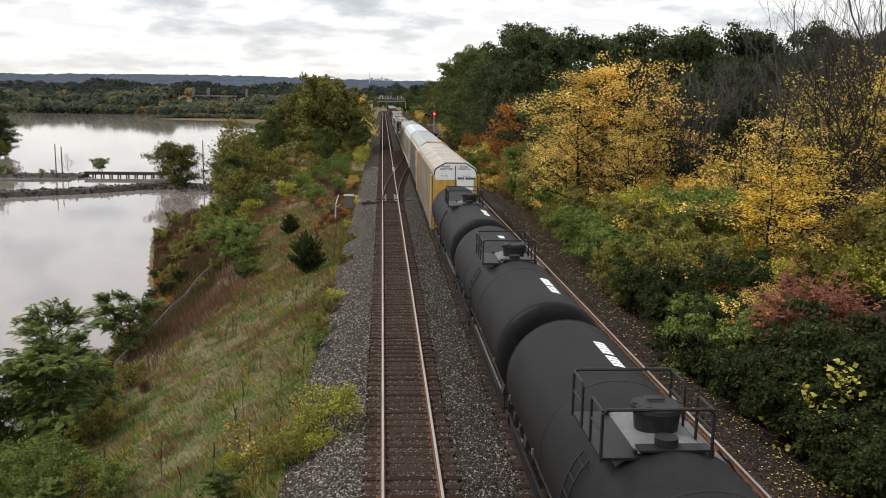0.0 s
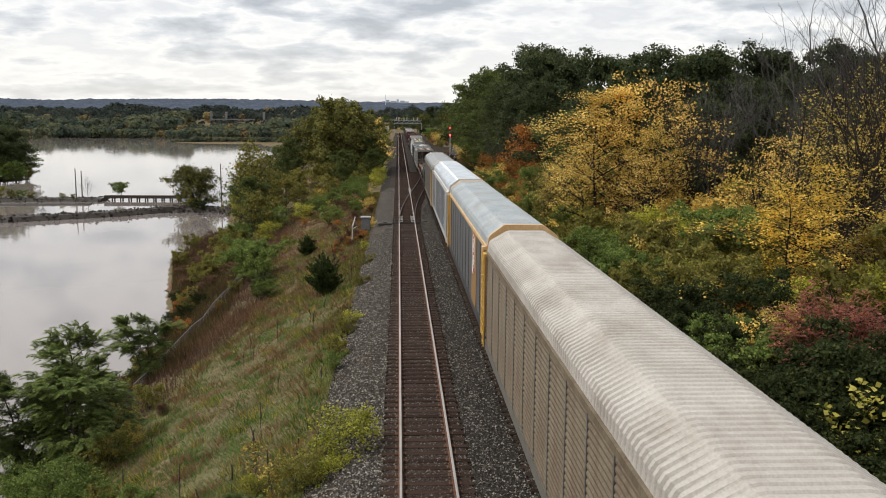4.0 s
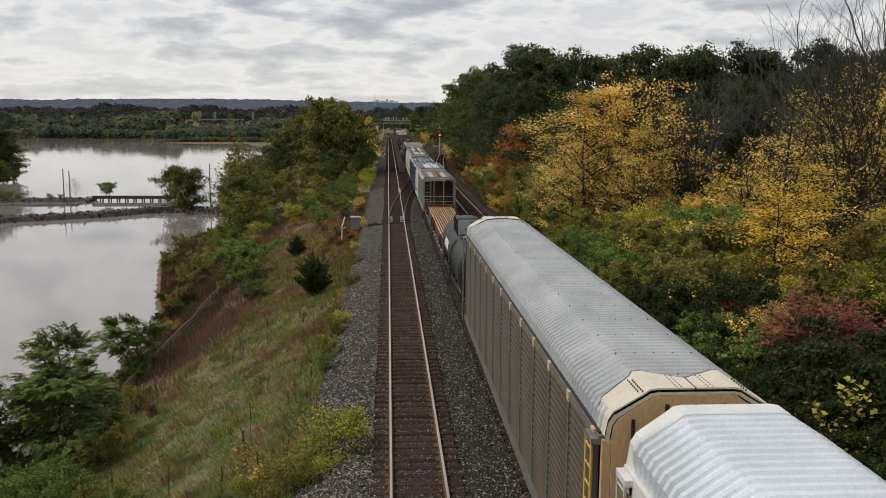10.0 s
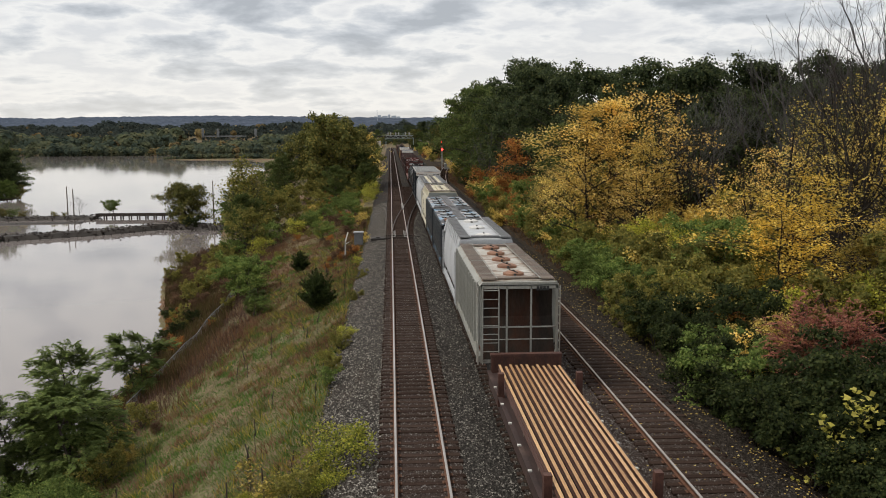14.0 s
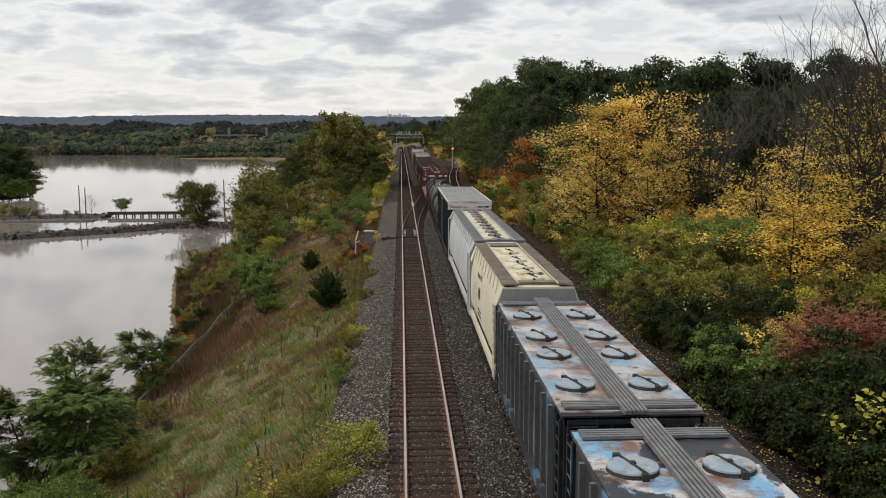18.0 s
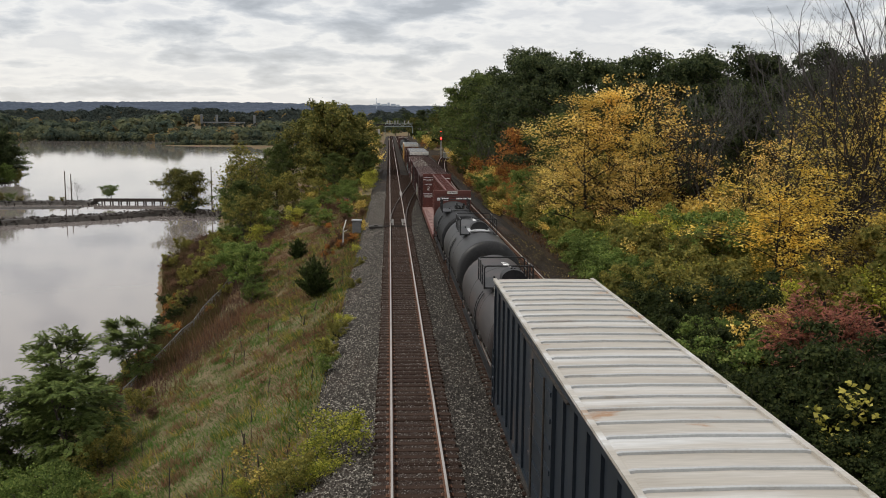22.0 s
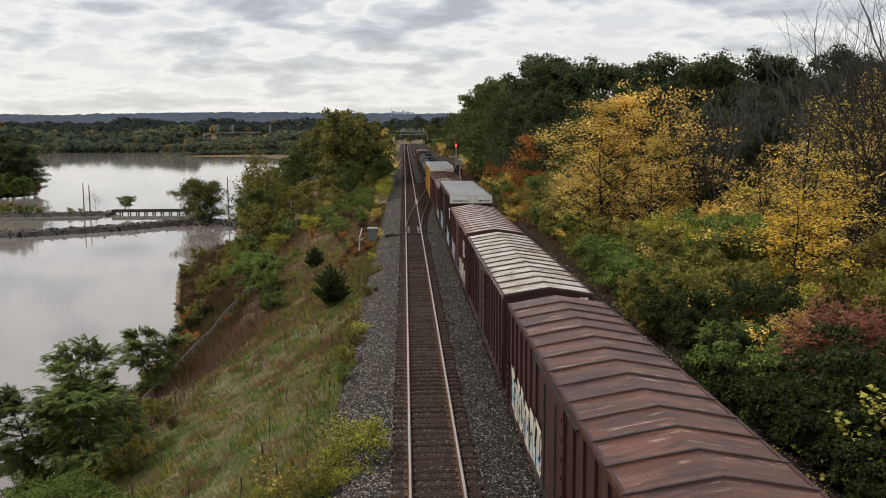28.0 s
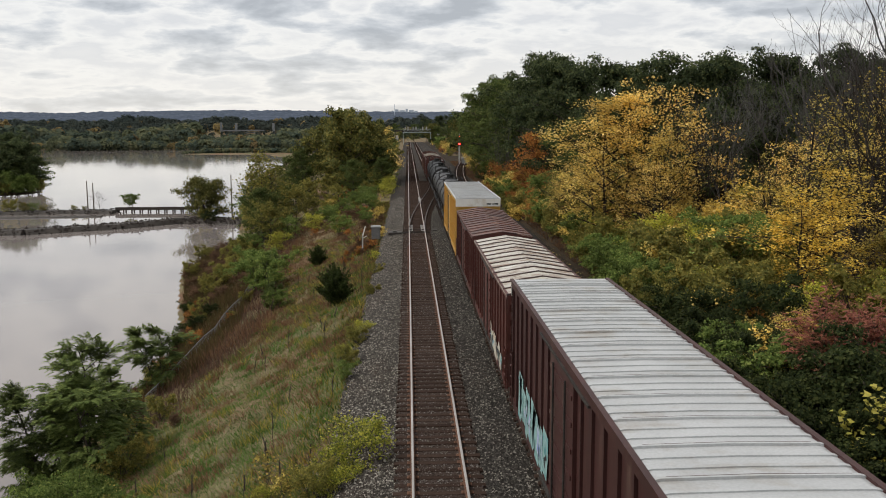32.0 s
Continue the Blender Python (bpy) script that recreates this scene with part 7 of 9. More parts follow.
def skeleton_of(rng, h, r, base, limbs, subs, rise, stems, thick, bend=0.06, top=0.92):
    """Trunk, limbs and twigs as one mesh, and the places where leaves sit."""
    wood, tips = Mesh(), []
    for st in range(stems):
        a0 = rng.uniform(0, 6.28)
        lean = (0.0 if stems == 1 else r * 0.55) * rng.uniform(0.5, 1.1)
        pts, rad = [], []
        hh = h * top * rng.uniform(0.75, 1.0) if stems > 1 else h * top
        for k in range(7):
            u = k / 6
            pts.append(Vector((math.cos(a0) * lean * u + rng.normal() * bend * h * 0.3 * u, math.sin(a0) * lean * u + rng.normal() * bend * h * 0.3 * u, hh * u - 0.25 * (1 - u))))
            rad.append(thick * (1 - 0.82 * u))
        for k in range(6):
            wood.tube(pts[k], pts[k + 1], rad[k], rad[k + 1], 7 if thick > 0.08 else 5, False)
        for i in range(max(3, limbs // stems)):
            u = base + (0.97 - base) * (i + rng.uniform(0, 1)) / max(3, limbs // stems)
            k = min(5, int(u * 6))
            p0 = pts[k].lerp(pts[k + 1], u * 6 - k)
            wide = math.sin(math.pi * min(0.97, 0.16 + 0.84 * ((u - base) / (1.02 - base))) ** 0.8) * 0.85 + 0.22
            az = 2.4 * i + a0 + rng.uniform(-0.5, 0.5)
            length = r * wide * rng.uniform(0.5, 1.25) * (0.75 if stems > 1 else 1)
            d = Vector((math.cos(az), math.sin(az), rise * rng.uniform(0.5, 1.4)))
            m1 = p0 + d * length * 0.5 + Vector((0, 0, 0.04 * length))
            p1 = p0 + d * length
            tr = thick * (1 - 0.8 * u) * 0.55 + 0.006
            wood.tube(p0, m1, tr, tr * 0.65, 5, False).tube(m1, p1, tr * 0.65, 0.006, 4, False)
            tips += [(p1, 1.0), (m1.lerp(p1, 0.5), 0.9)]
            for j in range(subs):
                q0 = p0.lerp(m1, rng.uniform(0.5, 1)) if j % 2 else m1.lerp(p1, rng.uniform(0, 0.9))
                q1 = q0 + Vector((rng.normal(), rng.normal(), rng.normal() * 0.6 + 0.35)) * length * 0.30
                wood.tube(q0, q1, tr * 0.4, 0.004, 3, False)
                tips += [(q1, 1.0), (q0.lerp(q1, 0.55), 0.7)]
        tips.append((pts[6], 1.0))
    return wood, tips


def plant(name, label, category, seed, h, r, mat, n, leaf, base=0.3, limbs=16, subs=4, rise=0.5, stems=1, thick=None, spread=None, flat=0.5, ratio=0.42,
          bark=M_BARK, clump=1, droop=0.0, frond=0.0, puff=0.0):
    """A tree or bush with a branching trunk and a crown of leaves, standing at the origin."""
    rng = np.random.default_rng(seed)
    thick = thick or h * 0.016
    wood, tips = skeleton_of(rng, h, r, base, limbs, subs, rise, stems, thick)
    ob = thing(name, label, category)
    part("trunk", wood, bark, ob, "branching trunk", smooth=True)
    centre = np.array([tuple(p) for p, w in tips])
    w = np.array([w for p, w in tips])
    if clump > 5:
        w = w * (rng.random(len(w)) < 0.40)
    idx = rng.choice(len(tips), n // clump, p=w / w.sum())
    sp = spread or r * 0.16
    out = rng.normal(size=(n // clump, 3))
    pos = centre[idx] + np.clip(out, -1.9, 1.9) * np.array([sp, sp, sp * 0.75])
    if puff:
        out[:, 2] = np.where(rng.random(len(out)) < 0.7, abs(out[:, 2]), out[:, 2])
        out /= np.linalg.norm(out, axis=1)[:, None]
        clumps = rng.uniform(0.6, 1.3, len(tips))[idx] * puff
        pos = centre[idx] + out * (clumps * rng.uniform(0.7, 1.05, len(out)))[:, None] * np.array([1, 1, 0.8])
        out = np.repeat(out, clump, 0)
    if clump > 1:
        pos = np.repeat(pos, clump, 0) + np.clip(rng.normal(size=(n // clump * clump, 3)), -2, 2) * leaf * (0.5 if puff else np.array([1.7, 1.7, 0.9]) if clump > 5 else 0.9)
    pos[:, 2] = np.maximum(pos[:, 2], 0.05)
    if frond:
        axis = np.array([0, 0, h * 0.45])
        out = pos - axis
        out /= np.linalg.norm(out, axis=1)[:, None] + 1e-9
        part("crown", frond_mesh("crown", pos, out, frond, mat, rng, 6, leaf), mat, ob, "loose crown of long compound leaves")
    else:
        part("crown", leaf_mesh("crown", pos, leaf, mat, rng, flat, ratio, droop, out if puff else None), mat, ob, "loose leafy crown")
    return ob


def bare(name, label, seed, h, r, levels=5, bark=M_TWIG, thick=None, lean=0.0, least=0.0095):
    """A leafless tree: a trunk that forks into finer and finer twigs."""
    rng = np.random.default_rng(seed)
    wood, fine = Mesh(), Mesh()

    def grow(p, d, length, rad, lev):
        d = d.normalized()
        mid = p + d * length * 0.5 + Vector(rng.normal(size=3)) * length * 0.05
        end = p + d * length
        sides = 6 if lev == 0 else 4 if lev < 3 else 3
        (wood if lev < 2 else fine).tube(p, mid, rad, rad * 0.85, sides, False).tube(mid, end, rad * 0.85, rad * 0.68, sides, False)
        if lev >= levels:
            return
        n = (3 if lev < 3 else 2) + (lev == 0) * 2
        for k in range(n):
            q = mid.lerp(end, rng.uniform(0.0, 1.0)) if k else end
            nd = d + Vector((rng.normal(), rng.normal(), rng.normal() * 0.3 + 0.5)) * (0.28 if k == 0 else 0.56)
            grow(q, nd, length * rng.uniform(0.6, 0.85), max(least, rad * (0.66 if k == 0 else 0.46)), lev + 1)

    grow(Vector((0, 0, -0.2)), Vector((lean, 0, 1)), h * 0.36, thick or h * 0.012, 0)
    ob = thing(name, label, "tree")
    part("trunk", wood, bark, ob, "bare forked trunk")
    tagged(part("twig_mass", fine, bark, ob, "thin leafless twigs"), kind="stuff")
    return ob


PLANTED = {}


def put(kind, x, y, size=1.0, turn=None, sink=0.0, wide=1.0, z=None):
    """A copy of a plant at a place on the ground, scaled and turned."""
    first, taken = PLANTED[kind]
    turn = random.uniform(0, 360) if turn is None else turn
    zz = spot(x, y) if z is None else z
    m = pose(x, y, max(zz, WATER + 0.05) - sink, 0, 0, turn) @ Matrix.Diagonal((size * wide, size * wide, size, 1))
    if not taken:
        first.matrix_basis = m
        PLANTED[kind][1] = True
        return first
    ob = copy_thing(first, m @ Matrix.Diagonal((*[1 / s for s in first.scale], 1)))
    return ob


def keep(kind, ob):
    PLANTED[kind] = [ob, False]


G_WOOD, G_BUSH = "trees of the wood", "bushes beside the tracks"
for k in range(3):
    keep(f"oak{k}", tagged(plant("oak_tree", "dense dark green oak in the wood", "tree", 11 + k, 18, 6.4, L_DARK, 21000, 0.30, 0.12, 26, 5, 0.42, puff=1.0, clump=3), group=G_WOOD))
for k in range(2):
    keep(f"green{k}", tagged(plant("tree", "broad mid-green tree beside the wood", "tree", 21 + k, 14.5, 5.2, L_MIDGREEN, 16000, 0.25, 0.08, 24, 5, 0.45, puff=0.8, clump=3), group=G_WOOD))
keep("olive", plant("tree", "leafy olive-green tree turning yellow", "tree", 31, 9, 4.0, L_OLIVE, 6000, 0.26, 0.08, 18, 4, 0.5, puff=0.55, clump=3))
keep("olive1", plant("tree", "broad olive-green tree with yellowing top", "tree", 32, 16, 7.6, L_GREENOLIVE, 18000, 0.46, 0.04, 30, 5, 0.5, puff=1.1, clump=3))
keep("ochre0", plant("ochre_tree", "tall thin-leaved tree in ochre yellow", "tree", 41, 13, 4.2, L_OCHRE, 5000, 0.175, 0.15, 26, 11, 0.6, spread=0.36, thick=0.16, clump=12, bark=M_DARKBARK))
keep("ochre1", plant("open_tree", "sparse ochre tree with dark open branches", "tree", 42, 12, 4.4, L_BROWNGOLD, 3400, 0.17, 0.2, 26, 11, 0.55, spread=0.3, thick=0.16, clump=12, bark=M_DARKBARK))
keep("ochre2", plant("thin_tree", "tall dark-stemmed tree with few yellow leaves", "tree", 43, 16, 3.4, L_LIMEGOLD, 1500, 0.14, 0.1, 26, 8, 0.8, stems=2, spread=0.4, thick=0.15, clump=4, bark=M_DARKBARK))
keep("gold0", plant("golden_tree", "golden yellow tree with layered branches", "tree", 44, 13.5, 4.0, L_GOLD, 6400, 0.19, 0.2, 24, 11, 0.5, spread=0.34, thick=0.16, flat=0.75, clump=16, bark=M_DARKBARK))
keep("yellow0", plant("maple_tree", "bright yellow maple in full autumn colour", "tree", 51, 8.5, 4.0, L_YELLOW, 5000, 0.165, 0.12, 20, 9, 0.30, spread=0.2, flat=0.75, thick=0.11, clump=16, bark=M_DARKBARK))
keep("limetree", plant("lime_tree", "small tree in yellow-green autumn leaf", "tree", 52, 7.0, 3.0, L_LIMEGOLD, 5600, 0.195, 0.1, 18, 7, 0.4, spread=0.24, flat=0.7, thick=0.09, clump=8, bark=M_DARKBARK))
keep("rusty0", plant("rusty_tree", "slim half-bare tree in rusty orange leaf", "tree", 53, 8.5, 2.3, L_ORANGE, 2200, 0.21, 0.12, 16, 6, 0.5, spread=0.26, thick=0.09, clump=6, bark=M_DARKBARK))
keep("bush_dark0", tagged(plant("green_bush", "dense dark green leafy bush", "bush", 61, 3.4, 2.2, L_GREEN, 6900, 0.115, 0.16, 18, 5, 0.55, 4, 0.035, puff=0.3, clump=3), group=G_BUSH))
keep("bush_dark1", tagged(plant("shade_bush", "dark green bush with shade painted into its leaves", "bush", 62, 3.2, 2.0, L_SHADE, 6900, 0.11, 0.3, 18, 5, 0.5, 4, 0.035, puff=0.28, clump=3), group=G_BUSH))
keep("bush_olive", tagged(plant("olive_bush", "olive-green bush with yellowing leaves", "bush", 63, 3.2, 2.1, L_OLIVE, 5400, 0.13, 0.06, 18, 5, 0.55, 4, 0.035, puff=0.3, clump=3), group=G_BUSH))
keep("bush_lime", tagged(plant("lime_bush", "yellow-green leafy autumn bush", "bush", 64, 2.6, 1.7, L_LIME, 2600, 0.11, 0.08, 16, 5, 0.6, 4, 0.03, 0.17, clump=4), group=G_BUSH))
keep("bush_nearlime", tagged(plant("lime_bush", "yellow-green leafy autumn bush", "bush", 64, 2.6, 1.7, L_NEARLIME, 3600, 0.095, 0.08, 16, 5, 0.6, 4, 0.03, 0.17, clump=4), group=G_BUSH))
keep("bush_orange", tagged(plant("orange_bush", "rusty orange autumn bush", "bush", 65, 2.8, 1.6, L_ORANGE, 2600, 0.12, 0.1, 14, 5, 0.6, 4, 0.03, 0.18, clump=4), group=G_BUSH))
keep("bush_gold", tagged(plant("golden_bush", "loose golden autumn bush", "bush", 70, 2.6, 1.5, L_GOLD, 1500, 0.13, 0.1, 14, 5, 0.6, 4, 0.03, 0.18, clump=4), group=G_BUSH))
keep("bush_red", tagged(plant("sumac_bush", "spreading dull crimson sumac bush", "bush", 66, 3.8, 2.3, L_RED, 1000, 0.115, 0.42, 22, 6, 0.6, 3, 0.05, 0.34, 0.75, 0.3, frond=0.36), group=G_BUSH))
keep("bush_brown", tagged(plant("russet_bush", "russet and brown autumn bush", "bush", 67, 2.0, 1.5, L_BROWN, 3600, 0.10, 0.05, 16, 5, 0.6, 5, 0.02, 0.2, clump=3), group=G_BUSH))
keep("bush_yellow", tagged(plant("sapling", "vine with sparse large pale yellow leaves", "bush", 68, 3.0, 0.9, L_VINE, 200, 0.15, 0.1, 8, 3, 0.6, 3, 0.02, 0.18), group=G_BUSH))
keep("sapling", tagged(plant("sapling", "thin sapling with a few yellow-green leaves", "bush", 60, 2.0, 0.7, L_LIMEGOLD, 190, 0.12, 0.2, 10, 3, 0.7, 2, 0.015, 0.12), group=G_BUSH))
keep("bush_ochre", tagged(plant("ochre_bush", "ochre and gold autumn bush", "bush", 69, 3.0, 1.9, L_OCHRE, 2400, 0.125, 0.08, 16, 5, 0.6, 4, 0.03, 0.2, clump=4), group=G_BUSH))
keep("walnut", plant("walnut_tree", "young tree with long fresh green leaflets", "tree", 71, 8.4, 3.6, L_BLUEGREEN, 3000, 0.19, 0.08, 26, 6, 0.6, 2, 0.11, 0.2, 0.6, 0.26, frond=0.46))
keep("walnut1", plant("tree", "small tree with fresh green leaflets", "tree", 72, 5.2, 2.2, L_BLUEGREEN, 1300, 0.18, 0.10, 16, 5, 0.6, 2, 0.07, 0.16, 0.6, 0.26, frond=0.42))
keep("willow", plant("willow_tree", "round olive willow standing at the water", "tree", 73, 8.6, 5.2, L_GREENOLIVE, 14400, 0.25, 0.04, 36, 5, 0.35, 3, 0.16, puff=0.9, clump=3))
keep("poplar", plant("poplar_tree", "slim half-bare yellowing tree", "tree", 74, 10, 1.9, L_OLIVE, 1500, 0.26, 0.2, 20, 4, 0.9, 1, 0.12, 0.35, clump=2))
for k in range(3):
    keep(f"bare{k}", bare("bare_tree", "tall leafless grey tree", 81 + k, 16.5 - k, 4, 6, least=0.008))
keep("tangle", bare("bare_tree", "low tangled leafless tree", 85, 11, 5, 6, M_GREYTWIG, 0.075, 0.45, 0.009))
keep("darkstem", bare("bare_tree", "slim dark-stemmed tree losing its leaves", 88, 15, 3, 4, M_DARKBARK, 0.15, 0.05, 0.014))
keep("twiggy", bare("bare_tree", "small leafless grey tree", 86, 7, 2, 5))


def cedar():
    """A juniper-like bush: many upright sprays that fan out from one foot."""
    rng = np.random.default_rng(90)
    ob = thing("cedar_bush", "spiky dark green cedar bush on the grassy bank", "conifer")
    wood, pos, way = Mesh(), [], []
    for k in range(120):
        a, e = rng.uniform(0, 6.28), rng.uniform(0.15, 1.4)
        d = Vector((math.cos(a) * math.cos(e), math.sin(a) * math.cos(e), math.sin(e)))
        z0 = rng.uniform(0.1, 1.2)
        ln = rng.uniform(0.9, 1.5) * (1.15 if e > 1.0 else 1.0)
        p0 = Vector((0, 0, z0))
        p1 = p0 + d * ln + Vector((0, 0, 0.25))
        wood.tube(p0, p1, 0.025, 0.004, 4, False)
        for j in range(100):
            u = rng.uniform(0.15, 1.05)
            pos.append(tuple(p0.lerp(p1, u) + Vector(rng.normal(size=3)) * 0.19 * (1.15 - u)))
    wood.tube((0, 0, -0.2), (0.05, 0, 1.6), 0.07, 0.02, 6)
    part("trunk", wood, M_BARK, ob)
    part("crown", leaf_mesh("crown", np.array(pos), 0.17, L_CEDAR, rng, 0.1, 0.16, -0.9), L_CEDAR, ob, "dense upright sprays")
    return ob


keep("cedar", cedar())
put("cedar", -5.65, 57.2, 0.97, 20)
put("cedar", -9.3, 81.5, 0.72, 200)

# the bank on the lake side
put("walnut", -14.9, 38.2, 0.86, 30)
put("walnut", -17.4, 39.0, 0.74, 140)
put("walnut1", -16.6, 54.5, 0.98, 10)
put("walnut1", -18.0, 48.5, 0.9, 90)
for x, y, s, kind in ((-13.0, 31.5, 0.62, "bush_dark0"), (-15.0, 33.5, 0.75, "bush_dark0"), (-11.2, 28.6, 0.5, "bush_dark0"), (-9.4, 27.6, 0.4, "bush_dark0"), (-13.2, 36.5, 0.6, "bush_olive"),
                      (-12.6, 33.0, 0.42, "bush_gold"), (-14.0, 32.0, 0.75, "bush_dark0"), (-12.2, 30.0, 0.7, "bush_dark0"), (-10.2, 27.6, 0.5, "bush_olive"), (-16.5, 35.0, 0.6, "bush_dark0"), (-14.6, 30.2, 0.6, "bush_dark0"), (-14.3, 41.5, 0.6, "bush_olive"), (-14.0, 45.5, 0.5, "bush_olive"), (-12.6, 38.6, 0.28, "bush_ochre"),
                      (-16.6, 30.0, 0.3, "bush_red"), (-12.3, 42.0, 0.3, "bush_brown"), (-5.2, 25.6, 0.3, "bush_nearlime")):
    put(kind, x, y, s)
for x, y, s in ((-8.6, 24.6, 0.3), (-5.2, 23.4, 0.26), (-11.4, 27.4, 0.4)):
    put("walnut1", x, y, s)
put("bush_nearlime", -2.5, 26.4, 0.85)
put("bush_nearlime", -2.5, 28.2, 0.55)
put("bush_nearlime", -2.9, 25.0, 0.5)
put("bush_olive", -3.8, 24.9, 0.4)
put("sapling", -5.3, 26.4, 0.9, 0)
put("sapling", -4.5, 24.9, 0.7, 90)
for x, y, s, kind in ((-3.2, 45.8, 0.42, "bush_lime"), (-3.2, 56.5, 0.36, "bush_olive"), (-3.5, 43.6, 0.36, "bush_olive"), (-3.1, 65, 0.35, "bush_olive"), (-3.6, 73, 0.3, "bush_lime"), (-3.6, 37.2, 0.28, "bush_dark0"), (-3.9, 41.4, 0.24, "bush_nearlime"),
                      (-3.6, 39.4, 0.34, "bush_olive"), (-3.8, 91, 0.4, "bush_brown"), (-4.0, 101, 0.5, "bush_brown"), (-4.2, 112, 0.6, "bush_olive"), (-4.6, 106, 0.6, "bush_ochre"),
                      (-4.6, 81.5, 0.45, "bush_brown"), (-5.4, 83.5, 0.45, "bush_brown"), (-4.1, 79.5, 0.35, "bush_orange"), (-6.0, 80.2, 0.42, "bush_brown"), (-3.6, 87.2, 0.4, "bush_ochre")):
    put(kind, x, y, s)
put("bush_dark0", -12.8, 75.5, 1.15)
put("bush_dark0", -14.6, 78.5, 1.2)
put("walnut1", -13.2, 78.0, 0.72)
put("walnut1", -11.4, 67.5, 0.5)
put("bush_dark0", -11.0, 66.6, 0.5)
for k in range(26):
    y = 82 + 40 * random.random()
    sh = float(np.interp(y, SHORE_Y, SHORE_X))
    put(random.choice(["bush_brown", "bush_brown", "bush_brown", "bush_olive", "bush_brown"]), sh + random.uniform(3.2, 8.0), y, random.uniform(0.5, 0.9))
for k in range(14):
    y = random.uniform(60, 100)
    put(random.choice(["bush_brown", "bush_brown", "bush_orange", "bush_olive"]), -13.0 - 0.03 * (y - 56) + random.uniform(-3.0, 2.2), y, random.uniform(0.2, 0.4))
for k in range(30):
    y = random.uniform(80, 120)
    sh = float(np.interp(y, SHORE_Y, SHORE_X))
    put(random.choice(["bush_brown", "bush_brown", "bush_brown", "bush_olive"]), sh + random.uniform(0.4, 4.5), y, random.uniform(0.4, 0.65))
for k in range(44):
    y = random.uniform(47, 84)
    sh = float(np.interp(y, SHORE_Y, SHORE_X))
    put(random.choice(["bush_brown", "bush_brown", "bush_dark1", "bush_olive", "bush_orange", "bush_brown"]), sh + random.uniform(0.3, 2.8), y, random.uniform(0.3, 0.5))
# thicker growth farther along
for x, y, s, kind in ((-15.6, 101, 1.0, "bush_lime"), (-17.4, 106, 0.62, "olive"), (-19.4, 112, 0.55, "green0"), (-20.2, 118, 0.66, "olive"), (-21.0, 121, 1.25, "poplar"), (-22.6, 123, 1.1, "poplar"), (-22.0, 130, 0.66, "green1"), (-21.5, 136, 0.75, "olive"), 
                      (-19.2, 119, 1.05, "poplar"), (-20.8, 126, 0.72, "olive"), (-20.0, 131, 0.5, "green1"), (-17.0, 128, 0.7, "olive"), (-14.2, 122, 0.5, "olive"),
                      (-12.5, 133, 0.4, "limetree"), (-12.0, 141, 0.45, "olive"), (-24.0, 143, 0.55, "green1"), (-24.0, 150, 0.5, "olive"), (-13.0, 113, 0.95, "bush_lime"), (-11.5, 118, 0.7, "bush_dark0"),
                      (-12.2, 138, 0.9, "bush_brown"), (-11.6, 145, 0.9, "bush_orange"), (-8.2, 141, 0.7, "bush_olive"), (-7.2, 150, 0.9, "bush_olive"), (-16.2, 110, 1.0, "bush_dark0"), (-19.5, 104, 0.8, "bush_dark0"),
                      (-22.0, 110, 0.8, "bush_olive"), (-6.4, 160, 1.2, "bush_olive"), (-5.6, 128, 0.5, "bush_ochre"), (-28.5, 157, 0.9, "bush_olive"), (-30.0, 163, 1.1, "bush_dark0"), (-26.5, 160, 1.2, "bush_dark0")):
    put(kind, x, y, s)
for k in range(30):
    y = random.uniform(108, 142)
    put(random.choice(["bush_orange", "bush_brown", "bush_brown", "bush_olive", "bush_dark0"]), random.uniform(-0.115 * y, -0.045 * y), y, random.uniform(0.28, 0.5))
for k in range(40):
    y = random.uniform(70, 104)
    put(random.choice(["bush_brown", "bush_orange", "bush_brown"]), random.uniform(-0.085 * y, -0.048 * y), y, random.uniform(0.16, 0.3))
put("olive1", -11.6, 168, 0.98, 40)
put("olive1", -14.4, 176, 0.9, 160)
put("olive1", -8.4, 184, 0.72, 250)
for x, y, s, kind in ((-20.5, 166, 0.72, "green1"), (-6.6, 170, 0.55, "green0"), (-5.6, 158, 0.42, "green1"), (-18.5, 158, 0.6, "olive"), (-15.0, 155, 0.6, "olive"), (-10.5, 156, 0.5, "green0"), (-22.0, 178, 0.75, "green0"),
                      (-4.0, 146, 0.85, "bush_lime"), (-4.2, 152, 1.1, "bush_lime"), (-4.5, 139, 0.9, "bush_lime"), (-5.0, 165, 1.2, "bush_lime"), (-4.6, 210, 1.6, "bush_ochre"), (-6.0, 230, 0.7, "yellow0"),
                      (-6.5, 250, 0.9, "ochre0"), (-9, 270, 0.9, "olive"), (-26, 190, 0.5, "olive"), (-28, 205, 0.4, "green1"), (-30, 225, 0.4, "olive")):
    put(kind, x, y, s)
for k in range(46):
    y = random.uniform(210, 640)
    sh = float(np.interp(y, SHORE_Y, SHORE_X))
    put(random.choice(["olive", "green0", "green1", "olive"]), random.uniform(max(sh, -60) + 3, -9 - (y - 200) * 0.012), y, random.uniform(0.35, 0.55))
for k in range(46):
    y = random.uniform(98, 185)
    put(random.choice(["bush_dark0", "bush_olive", "bush_lime", "bush_brown", "bush_orange", "bush_dark0"]), random.uniform(-0.1 * y, -4.3 - 0.008 * y), y, random.uniform(0.45, 0.85))
